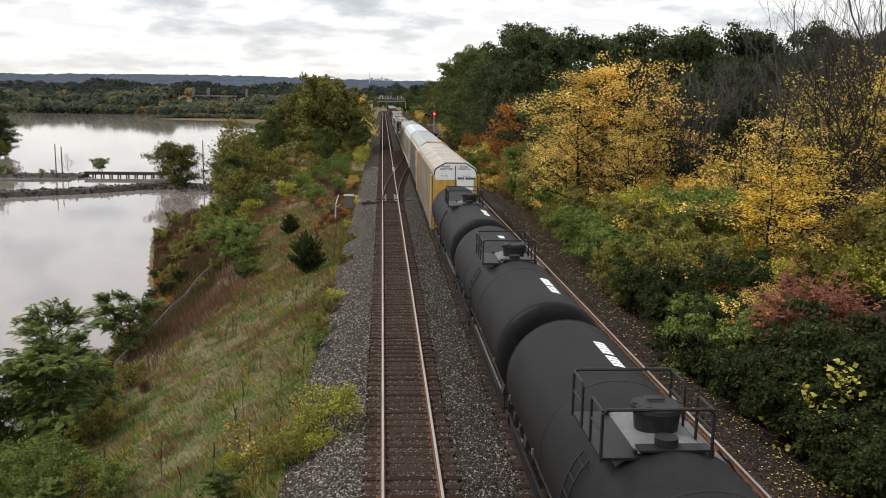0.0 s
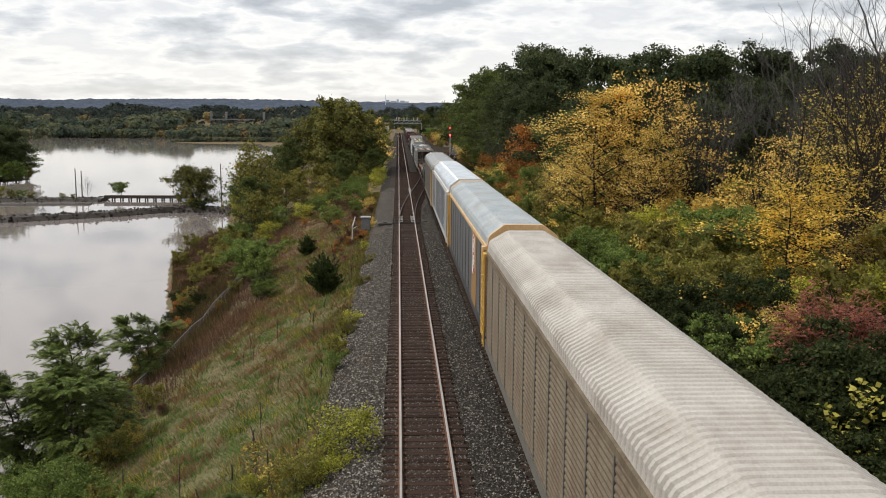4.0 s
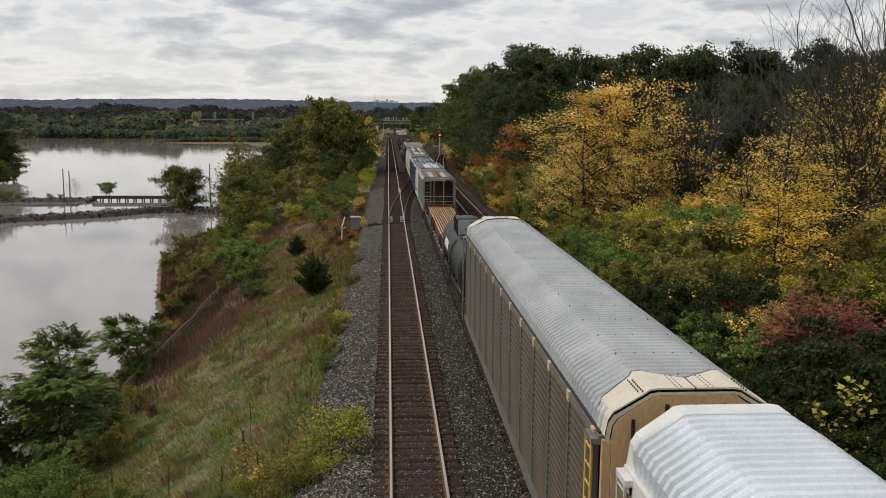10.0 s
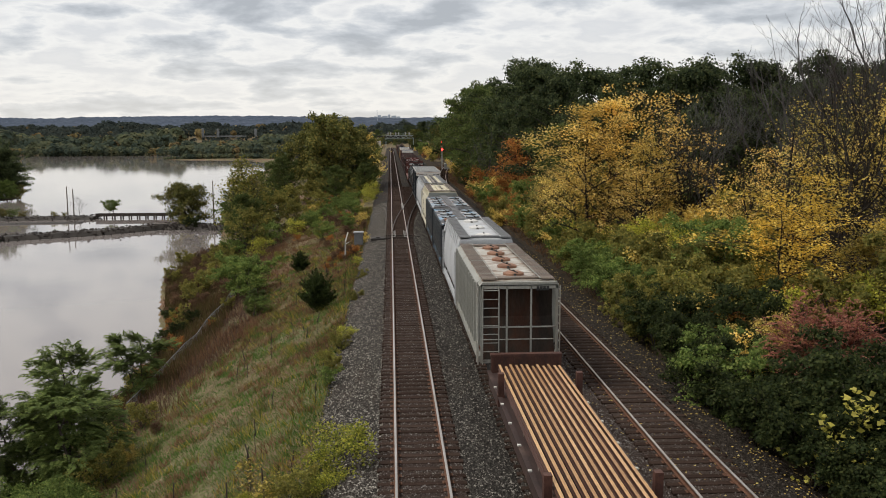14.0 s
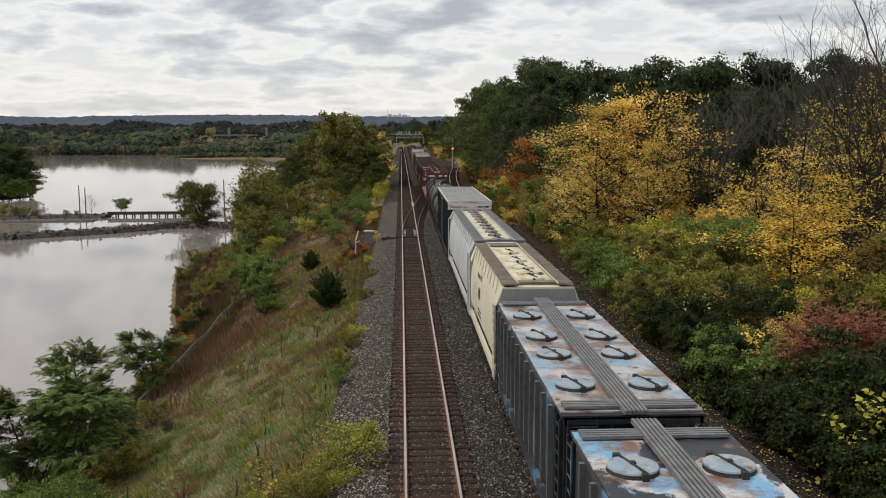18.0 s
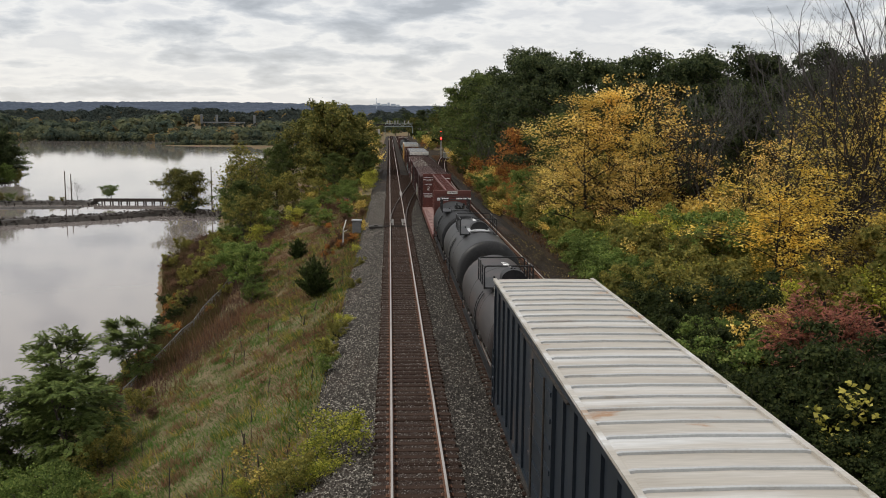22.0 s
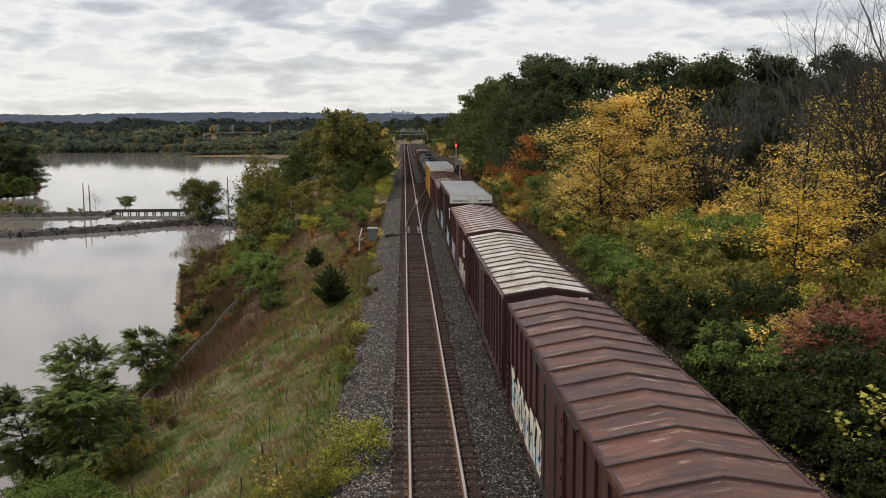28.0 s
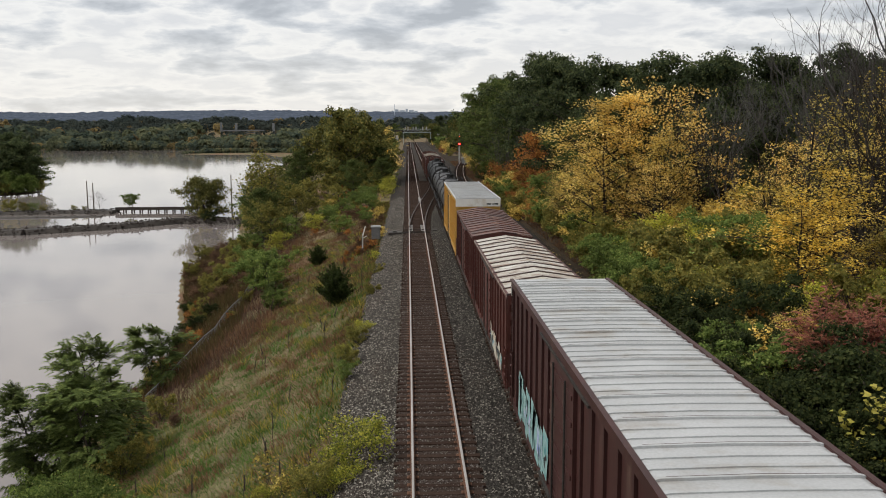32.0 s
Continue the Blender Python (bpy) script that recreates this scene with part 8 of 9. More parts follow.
for k in range(40):
    y = random.uniform(180, 560)
    put(random.choice(["bush_dark0", "bush_olive", "bush_lime", "bush_ochre"]), random.uniform(-10.5, -4.8) - (y - 180) * 0.008, y, random.uniform(0.8, 1.5))
for k in range(60):
    y = random.uniform(125, 560)
    put(random.choice(["bush_dark0", "bush_olive", "bush_dark1", "bush_ochre", "bush_orange"]), max(12.8, bend_c(y) + 2.6 if y < 330 else 9.0) + random.uniform(0, 9), y, random.uniform(0.9, 1.7))
put("willow", -38.9, 168.5, 1.06, 0, wide=1.0, z=-7.3)
put("bush_dark1", -36.5, 160, 0.9)
put("bush_olive", -38.5, 165, 0.9)

put("bush_red", 14.7, 30.8, 1.16, 40, wide=0.72)
put("bush_red", 16.1, 31.2, 1.08, 200, wide=0.7)
# beyond the siding: bushes, autumn trees, then the wood
edge = [(20, 11.9), (24, 11.7), (29, 11.6), (38, 12.0), (52, 12.8), (74, 13.6), (102, 14.2), (146, 16.0), (220, 22)]
ex, ey = [b for a, b in edge], [a for a, b in edge]


def brush_edge(y):
    return float(np.interp(y, ey, ex))


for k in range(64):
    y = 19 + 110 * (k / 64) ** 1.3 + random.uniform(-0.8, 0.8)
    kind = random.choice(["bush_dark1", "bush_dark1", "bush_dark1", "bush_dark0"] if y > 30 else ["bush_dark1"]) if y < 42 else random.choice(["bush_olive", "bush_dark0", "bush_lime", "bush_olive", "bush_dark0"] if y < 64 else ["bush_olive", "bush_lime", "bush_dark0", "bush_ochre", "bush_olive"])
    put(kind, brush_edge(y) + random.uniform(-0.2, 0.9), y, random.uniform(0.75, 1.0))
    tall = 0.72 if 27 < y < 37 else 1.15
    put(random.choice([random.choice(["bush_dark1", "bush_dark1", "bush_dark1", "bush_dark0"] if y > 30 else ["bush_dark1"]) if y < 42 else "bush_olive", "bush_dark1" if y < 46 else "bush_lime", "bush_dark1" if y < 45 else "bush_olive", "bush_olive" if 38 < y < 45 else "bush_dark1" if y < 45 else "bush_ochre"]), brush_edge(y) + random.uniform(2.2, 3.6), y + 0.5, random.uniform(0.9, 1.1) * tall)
for k in range(40):
    y = 95 + 130 * (k / 40) + random.uniform(-1, 1)
    put(random.choice(["bush_olive", "bush_orange", "bush_dark0", "bush_ochre", "bush_orange", "bush_brown"]), brush_edge(y) - random.uniform(0.0, 3.5), y, random.uniform(0.6, 1.1))
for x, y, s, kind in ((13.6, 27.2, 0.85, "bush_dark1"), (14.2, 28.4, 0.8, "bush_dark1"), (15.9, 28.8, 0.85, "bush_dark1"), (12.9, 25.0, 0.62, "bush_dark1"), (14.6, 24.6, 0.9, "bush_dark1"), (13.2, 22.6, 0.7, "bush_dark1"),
                      (11.9, 23.4, 1.2, "bush_yellow"), (12.2, 24.2, 1.25, "bush_yellow"), (11.9, 22.4, 0.9, "bush_yellow"), (14.6, 26.6, 0.9, "bush_yellow"),
                      (12.2, 32.8, 0.72, "bush_gold"), (13.1, 33.2, 1.0, "bush_gold"), (14.2, 40.6, 1.2, "bush_gold"), (14.8, 39.6, 0.8, "bush_orange"), (20.4, 63.0, 1.6, "bush_ochre"), (22.0, 61.5, 1.7, "bush_gold"), (19.0, 60.0, 1.4, "bush_lime"), (21.6, 64.5, 1.9, "bush_ochre"), (23.2, 62.6, 1.9, "bush_gold"), (20.8, 57.0, 1.5, "bush_ochre"), (22.4, 54.5, 1.5, "bush_lime"), (17.6, 57.2, 1.3, "bush_ochre"), (16.4, 62.4, 1.2, "bush_gold"), (14.6, 41.6, 0.7, "bush_orange"), (15.2, 37.6, 0.7, "bush_ochre"), (16.2, 36.4, 0.8, "bush_ochre"),
                      (19.4, 44.5, 0.82, "yellow0"), (21.9, 46.0, 1.0, "yellow0"), (28.4, 49.0, 0.9, "ochre0"), (17.4, 45.4, 1.15, "bush_olive"), (23.8, 44.0, 0.62, "limetree"), (26.0, 45.0, 0.7, "limetree"), (18.6, 41.8, 1.15, "bush_lime"), (21.0, 41.4, 1.2, "bush_olive"), (23.0, 41.0, 1.3, "bush_lime"), (16.6, 41.8, 1.0, "bush_gold"), (25.0, 41.5, 1.4, "bush_olive"),
                      (14.9, 71.0, 1.2, "bush_lime"), (16.2, 66.5, 1.5, "bush_lime"), (17.8, 61.5, 1.7, "bush_lime"), (15.0, 79.0, 1.3, "bush_lime"), (20.4, 58.0, 1.7, "bush_lime"), (15.2, 58.0, 1.1, "bush_lime"), (14.6, 84.0, 1.2, "bush_olive"), (16.8, 52.5, 1.4, "bush_olive"), (19.2, 53.4, 1.5, "bush_dark0"), (17.0, 74.0, 1.3, "bush_orange"), (15.4, 68.0, 1.0, "bush_orange"), (15.8, 54.0, 1.0, "bush_olive"), (16.2, 58.0, 1.25, "bush_olive"), (18.4, 58.5, 1.5, "bush_lime"), (20.6, 53.5, 1.4, "bush_olive"), (15.4, 61.0, 1.2, "bush_lime"), (14.9, 65.0, 1.3, "bush_olive"),
                      (14.6, 69.0, 0.98, "gold0"), (16.8, 70.0, 1.0, "gold0"), (20.0, 68.0, 1.12, "ochre1"), (18.6, 66.0, 0.8, "ochre0"), (19.6, 62.5, 0.62, "limetree"), (17.2, 64.0, 0.66, "ochre1"),
                      (15.4, 76.5, 0.72, "ochre0"), (14.8, 82.5, 0.62, "ochre1"), (14.6, 87.0, 0.5, "ochre0"), (17.4, 79.0, 0.8, "olive"), (16.4, 73.0, 0.55, "olive"),
                      (23.4, 58.0, 0.7, "ochre2"), (25.2, 59.0, 0.72, "ochre1"), (27.2, 60.0, 0.66, "ochre2"), (24.2, 60.5, 1.6, "bush_ochre"), (26.0, 61.5, 1.7, "bush_olive"), (22.6, 57.0, 1.5, "bush_olive"), (28.4, 62.0, 1.7, "bush_ochre"), (24.4, 54.0, 0.95, "ochre2"), (26.2, 52.0, 1.0, "ochre2"), (28.0, 55.0, 1.06, "ochre2"), (25.4, 49.0, 0.85, "ochre2"), (29.4, 51.5, 1.0, "ochre2"),
                      (16.0, 98.0, 1.0, "bush_orange"), (15.0, 108, 1.2, "bush_orange"), (16.6, 117, 1.9, "bush_orange"), (15.6, 124, 1.6, "bush_orange"), (14.6, 92, 1.0, "bush_ochre"), (16.2, 88, 1.5, "bush_olive"), (15.6, 95, 1.5, "bush_olive"), (16.0, 103, 1.5, "bush_dark0"), (16.6, 112, 1.5, "bush_olive"),
                      (15.5, 140, 0.85, "twiggy"), (17.0, 126, 1.15, "rusty0"), (15.6, 121, 0.8, "rusty0"), (16.2, 108, 0.55, "rusty0"), (14.6, 143, 1.3, "twiggy"), (14.3, 140, 1.9, "bush_orange"), (17.2, 132, 1.2, "twiggy"), (18.3, 128, 1.3, "twiggy"), (13.5, 134, 1.0, "bush_olive"), (19.5, 92, 0.75, "olive"), (18.5, 100, 0.8, "green0"), (21.0, 84, 0.85, "olive")):
    put(kind, x, y, s)
for x, y, s, kind in ((26.6, 64.0, 0.84, "bare1"), (29.8, 66.0, 0.94, "bare2"), (31.4, 62.5, 1.0, "bare0"), (34.4, 61.5, 1.04, "bare2"), (32.8, 60.0, 0.98, "bare1"), (36.2, 63.0, 1.08, "bare0"), (30.4, 68.5, 1.0, "bare1"),
                      (25.4, 49.0, 0.95, "darkstem"), (27.4, 50.5, 1.0, "darkstem"), (21.4, 66.5, 0.8, "darkstem"), (24.6, 66.0, 1.0, "tangle"), (27.6, 72.0, 1.0, "tangle"), (30.6, 70.0, 0.9, "tangle")):
    put(kind, x, y, s)
for k in range(78):
    y = random.uniform(88, 185)
    x = random.uniform(22.5, 96)
    if x < 24 + (y - 88) * -0.02 or x > 20 + y * 0.62:
        continue
    put(random.choice(["oak0", "oak1", "oak2"]), x, y, random.uniform(0.82, 1.0) * (0.88 if x < 40 else 0.74 if x < 60 else 0.68))
for x, y, s, kind in ((22.0, 118, 1.05, "oak0"), (21.0, 132, 1.14, "oak1"), (22.0, 146, 1.2, "oak2"), (24.0, 106, 1.0, "oak1"), (27.0, 98, 0.94, "oak2"), (32.0, 94, 0.91, "oak0"), (38.0, 92, 0.87, "oak1"), (44.0, 90, 0.80, "oak2"), (51.0, 90, 0.74, "oak0"), (27.5, 86, 0.62, "oak1"), (33.0, 84, 0.66, "oak2"), (39.0, 82, 0.66, "oak0"), (45.0, 80, 0.6, "oak1"), (24.0, 92, 0.66, "oak0"), (23.0, 152, 1.15, "oak0"), (36.0, 76, 0.5, "oak2"), (42.0, 72, 0.5, "oak1"), (57.0, 92, 0.7, "oak1"),
                      (20.5, 165, 1.25, "green0"), (19.6, 182, 1.32, "green1"), (19.0, 200, 1.48, "green0"), (20.5, 218, 1.55, "green1"), (24.5, 190, 1.42, "green0"), (19.4, 156, 0.8, "green1"), (27, 160, 1.2, "oak0"), (28, 178, 1.3, "oak1"),
                      (22, 238, 1.4, "green0"), (24, 262, 1.4, "green1"), (20, 285, 1.1, "green0"), (25, 310, 1.1, "olive1"), (22, 345, 0.9, "green1"), (26, 380, 0.9, "green0"), (30, 330, 1.1, "green1"), (24, 420, 0.8, "olive1"),
                      (30, 470, 0.9, "green1"), (24, 520, 0.8, "green0"), (18, 560, 0.8, "green1"), (34, 400, 1.1, "green0"), (16, 600, 0.8, "olive1"), (28, 600, 1.0, "green0"), (4, 700, 1.0, "green0"), (-10, 690, 1.0, "green1"), (14, 690, 1.0, "oak0"), (24, 680, 1.1, "oak1"), (-22, 700, 1.0, "oak2"), (36, 640, 1.1, "oak0"), (44, 560, 1.2, "oak1")):
    put(kind, x, y, s)
# headland across the near bay
for x, y, s, kind in ((-101, 240, 0.9, "bush_dark0"), (-104, 237.5, 1.0, "bush_dark0"), (-107, 236.5, 1.1, "bush_olive"), (-110, 236, 1.1, "bush_dark0"), (-113, 235.5, 1.2, "bush_dark0"), (-116, 235.5, 1.2, "bush_olive"), (-103, 243, 0.75, "bush_dark0"), (-101, 243.5, 0.9, "bush_olive"), (-105, 241, 1.2, "bush_dark0"), (-108, 240, 1.3, "bush_dark0"), (-112, 239, 1.3, "bush_olive"), (-104, 242, 1.6, "bush_dark0"), (-102.5, 240, 1.3, "bush_dark0"), (-105, 238.5, 1.7, "bush_dark0"), (-108, 238, 2.0, "bush_dark0"), (-111, 237.5, 2.0, "bush_olive"), (-114, 237, 2.2, "bush_dark0"), (-118, 237, 2.2, "bush_dark0"), (-106, 243, 0.62, "green1"), (-109, 241, 0.7, "oak1"), (-114, 243, 0.8, "oak0"), (-105, 246, 0.75, "oak2"), (-103.5, 245, 0.5, "oak2"), (-107, 241, 0.5, "green0"), (-110, 243, 0.6, "oak1"), (-107, 244, 0.85, "oak0"), (-111, 249, 0.95, "oak1"), (-104, 250, 0.7, "green0"), (-117, 246, 0.9, "oak2"), (-113, 240, 0.7, "green1"), (-122, 252, 0.95, "green0"), (-101.5, 246, 0.45, "olive")):
    put(kind, x, y, s, z=-7.4)


# ---- grass and weeds on the bank ----
def blades(name, label, mat, n, seed, height, width, where, lean=0.35, fall=0.12, far=112, right=False):
    """Loose grass as single blades that bow downhill; where: a function that says which random places are taken."""
    rng = np.random.default_rng(seed)
    y = 18 + far * rng.random(n) ** 1.7
    sh = np.interp(y, SHORE_Y, SHORE_X)
    x = rng.uniform(12.0, 17.0, n) if right else -3.3 + (sh + 0.3 + 3.3) * rng.random(n) ** 1.25
    keep_ = where(x, y, sh, rng)
    x, y = x[keep_], y[keep_]
    z = ground_z(x, y)
    m = len(x)
    a = rng.uniform(0, 6.28, m)
    h = rng.uniform(0.5, 1.2, m) * height
    w = rng.uniform(0.6, 1.2, m) * width * (1 + y / 60)
    dx, dy = rng.normal(size=m) * lean * h - fall * h, rng.normal(size=m) * lean * h - fall * h * 0.5
    p = np.stack([x, y, z - 0.02], 1)
    side = np.stack([np.cos(a) * w, np.sin(a) * w, np.zeros(m)], 1)
    tip = p + np.stack([dx, dy, h], 1)
    v = np.stack([p - side, p + side, tip], 1).reshape(-1, 3)
    f = np.arange(3 * m).reshape(m, 3)
    tagged(new(name, quads(name, v, f, mat)), label, "grass", kind="stuff")


def streak(x, y):
    """Long streaks that climb the bank aslant."""
    u, v = 0.5 * x + 0.86 * y, 0.86 * x - 0.5 * y
    return np.array([noise.noise((float(a) * 0.05, float(b) * 0.42, 3.3)) + 0.45 * noise.noise((float(a) * 0.16, float(b) * 1.1, 1.3)) for a, b in zip(u, v)])


def weed_line(y):
    """Where the mown grass ends and the tall weeds above the fence begin."""
    return np.interp(y, [26, 38, 46, 50, 55, 60, 66, 80, 100], [-13.5, -15.0, -13.6, -12.6, -11.4, -11.2, -11.6, -13.0, -14.2])


def greener(x, y):
    return 0.33 + 1.9 * streak(x, y) + 0.6 * np.clip((44 - y) / 18, -0.8, 1) + 0.15 * np.clip((-5.2 - x) / 5, -0.6, 0.8)


blades("dry_grass", "dry tan and straw-coloured autumn grass on the bank", L_GRASS, 260000, 1, 0.10, 0.010, lambda x, y, sh, r: (x > weed_line(y) - 0.6) & (greener(x, y) < 0.18 + r.normal(size=len(x)) * 0.06), 0.4, 0.9)
blades("green_grass", "streaks of green grass on the bank", L_GREENGRASS, 210000, 2, 0.11, 0.011, lambda x, y, sh, r: (greener(x, y) > 0.14 + r.normal(size=len(x)) * 0.06) & (y < 80) & (x > weed_line(y) - 1.5), 0.4, 0.8)


def tufts(name, label, mat, count, seed, height, per=36):
    """Clumps of longer grass, each of many blades that fan out."""
    rng = np.random.default_rng(seed)
    y = 20 + 80 * rng.random(count) ** 1.6
    x = -3.9 + (weed_line(y) + 3.9) * rng.random(count)
    r = np.repeat(rng.uniform(0.12, 0.34, count), per)
    x, y = np.repeat(x, per) + rng.normal(size=count * per) * r, np.repeat(y, per) + rng.normal(size=count * per) * r
    z, m = ground_z(x, y), len(x)
    h, a = rng.uniform(0.5, 1.2, m) * height, rng.uniform(0, 6.28, m)
    p = np.stack([x, y, z - 0.02], 1)
    side = np.stack([np.cos(a), np.sin(a), 0 * a], 1) * 0.012 * (1 + y / 60)[:, None]
    tip = p + np.stack([rng.normal(size=m) * 0.5 * h - 0.3 * h, rng.normal(size=m) * 0.5 * h, h], 1)
    v = np.stack([p - side, p + side, tip], 1).reshape(-1, 3)
    tagged(new(name, quads(name, v, np.arange(3 * m).reshape(m, 3), mat)), label, "grass", kind="stuff")


tufts("grass_tufts", "clumps of pale straw grass on the bank", L_GRASS, 220, 21, 0.22)
tufts("weed_tufts", "green grass clumps on the bank", L_GREENGRASS, 700, 22, 0.2)
tufts("russet_tufts", "rust-brown weed clumps on the bank", L_RUSSET, 420, 23, 0.34)
tufts("dark_tufts", "dark green weed clumps on the bank", L_VERGE, 260, 24, 0.42)
blades("tall_grass", "taller pale grass stems on the bank", L_GRASS, 5000, 8, 0.42, 0.007, lambda x, y, sh, r: (x > sh * 0.7), 0.3, 0.3)
blades("russet_weeds", "low russet weeds among the grass", L_RUSSET, 130000, 9, 0.24, 0.012, lambda x, y, sh, r: (streak(x * 1.3 + 40, y) > 0.06 - 0.012 * (y - 48)) & (y > 44) & (x > sh * 0.75), 0.5, 0.3)
blades("russet_stalks", "rust-red weeds scattered along the fence", L_RUSSET, 70000, 13, 0.85, 0.014, lambda x, y, sh, r: (x < weed_line(y) + 1.2) & (streak(x * 1.7 + 9, y * 1.7) > 0.1) & (y > 46) & (x > -17.5), 0.3)
blades("brown_weeds", "purple-brown weed stalks gone to seed above the fence", L_SEED, 80000, 3, 0.55, 0.013, lambda x, y, sh, r: (x < weed_line(y) + 0.9 * streak(x * 2, y * 2)) & (y > 43) & (x > -16.6), 0.2)
blades("reeds", "rusty reeds along the lake edge", L_REED, 110000, 4, 0.85, 0.02, lambda x, y, sh, r: (x < sh + 5.0 + 0.06 * (y - 60)) & (x > sh - 0.4) & (y > 52), 0.12)
blades("verge_weeds", "green and yellow weeds along the ballast", L_VERGE, 30000, 5, 0.34, 0.022, lambda x, y, sh, r: (x > -4.9) & (r.random(len(x)) < 0.9), 0.4)
blades("siding_weeds", "brown and olive weeds at the foot of the bushes", L_BROWN, 26000, 6, 0.4, 0.02, lambda x, y, sh, r: (y > 30) & (x > 12.3), 0.4, 0.1, 260, True)


def stalks():
    rng = np.random.default_rng(12)
    for k in range(34):
        y = rng.uniform(26, 75)
        x = rng.uniform(-11, -3.6)
        h = rng.uniform(0.7, 1.5)
        z = spot(x, y)
        m = Mesh().tube((0, 0, -0.05), (rng.normal() * 0.05, 0.03, h * 0.6), 0.018, 0.014, 4).tube((0, 0.03, h * 0.55), (rng.normal() * 0.08, 0, h), 0.03, 0.018, 4)
        tagged(part("dead_stalk", m, M_BARK, at=pose(x, y, z)), "dark dry weed stalk standing in the grass", "plant", "dead stalks on the bank")


stalks()


def fallen_leaves():
    rng = np.random.default_rng(14)
    n = 2200
    y = 18 + 60 * rng.random(n) ** 1.5
    x = np.where(rng.random(n) < 0.7, rng.uniform(9.3, 12.8, n), rng.uniform(6.2, 9.6, n))
    z = np.interp(x, [10.45, 12.4], [-0.22, -1.02])
    tagged(new("fallen_leaves", leaf_mesh("fallen_leaves", np.stack([x, y, z + 0.03], 1), 0.08, L_OCHRE, rng, 0.9, 0.4)), "scattered fallen ochre leaves on the ballast", "leaves", kind="stuff")


fallen_leaves()


# ---- across the lake ----
def far_woods():
    """Woods on the far shore, too many trees to tell apart: crowns of loose clumps, each lit from above."""
    rng = np.random.default_rng(33)
    sets = {0: [], 1: [], 2: [], 3: []}
    sizes = {0: [], 1: [], 2: [], 3: []}
    outs = {0: [], 1: [], 2: [], 3: []}
    for k in range(3560):
        near = k < 1000 or k >= 3400
        y = rng.uniform(724, 800) if near else rng.uniform(790, 1500)
        x = rng.uniform(-0.58 * y - 40, -30 if y < 900 else 0.1 * y)
        if k >= 3400:
            x, y = rng.uniform(-158, -70), rng.uniform(616, 632)
        base = WATER - 0.2 + 20 * min(1, max(0, (y - 760) / 600))
        swell = 1 + 0.9 * noise.noise((x * 0.011, y * 0.009, 4.0))
        h = (rng.uniform(2.5, 6) if k >= 3400 else rng.uniform(3.5, 8) if near else rng.uniform(8, 14)) * max(0.5, swell)
        if y < 1085 and -0.23 < x / y < -0.145:
            h = max(4.2, min(h, 3.2 - base + rng.uniform(-1, 1.5)))
        r = h * rng.uniform(0.36, 0.6)
        m = 80
        d = rng.normal(size=(m, 3))
        d[:, 2] = np.where(rng.random(m) < 0.6, abs(d[:, 2]), d[:, 2])
        d /= np.linalg.norm(d, axis=1)[:, None]
        c = 1 if rng.random() < (0.6 if near else 0.3) + 0.9 * noise.noise((x * 0.013, y * 0.012, 9.0)) else 0
        if rng.random() < 0.05:
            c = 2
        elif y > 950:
            # the farthest trees take the colour with the most haze in it
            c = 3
        lump = rng.uniform(0.72, 1.06, (m, 1))
        sets[c].append(np.array([x, y, base + h * 0.45]) + d * lump * np.array([r, r, h * 0.52]))
        sizes[c].append(np.full(m, h * 0.22))
        outs[c].append(d)
    for c, mat, label in ((0, L_FAR, "dark green woods along the far shore, tinted for haze"), (1, L_FAROLIVE, "olive shrubs along the far waterline, tinted for haze"), (2, L_FARRUST, "rusty and yellow trees in the far woods"),
                          (3, L_FARHAZE, "woods behind the far shore, haze painted in as blue-green")):
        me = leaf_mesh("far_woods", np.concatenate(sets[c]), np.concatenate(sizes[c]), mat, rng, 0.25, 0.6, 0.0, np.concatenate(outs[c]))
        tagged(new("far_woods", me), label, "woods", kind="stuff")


far_woods()


def ridge():
    """The long wooded ridge on the horizon."""
    m = Mesh()
    n = 700
    top, low, back = [], [], []
    for k in range(n + 1):
        x = -3300 + 5200 * k / n
        h = 78 + 14 * noise.noise((x * 0.0011, 0, 5)) + 4 * noise.noise((x * 0.006, 0, 1)) + 3 * noise.noise((x * 0.04, 0, 2)) + 2.4 * noise.noise((x * 0.1, 0, 3)) - 0.006 * max(0, x + 1500)
        y = 3300
        top.append((x, y, h))
        low.append((x, y - 900, 2))
        back.append((x, y + 400, -20))
    v = low + top + back
    m.add(v, [(r * (n + 1) + k, r * (n + 1) + k + 1, (r + 1) * (n + 1) + k + 1, (r + 1) * (n + 1) + k) for r in range(2) for k in range(n)])
    tagged(part("backdrop", m, M_FARHILL, smooth=True), "long wooded ridge on the horizon, haze painted in as blue-grey", "hill", kind="structure")
    tw = thing("city_towers", "cluster of pale distant towers under the ridge", "building")
    for x, w, h in ((-60, 10, 72), (-46, 12, 77), (-30, 20, 74), (-8, 8, 79), (4, 18, 75), (24, 12, 72)):
        part("tower", Mesh().box(x, x + w, 3260, 3280, 0, h), M_CITY, tw)
    mast = Mesh().tube((-45.5, 3100, 0), (-45.5, 3100, 92), 1.4, 0.7, 5)
    tagged(part("radio_mast", mast, M_CITY), "thin pale radio mast on the horizon", "mast")


ridge()


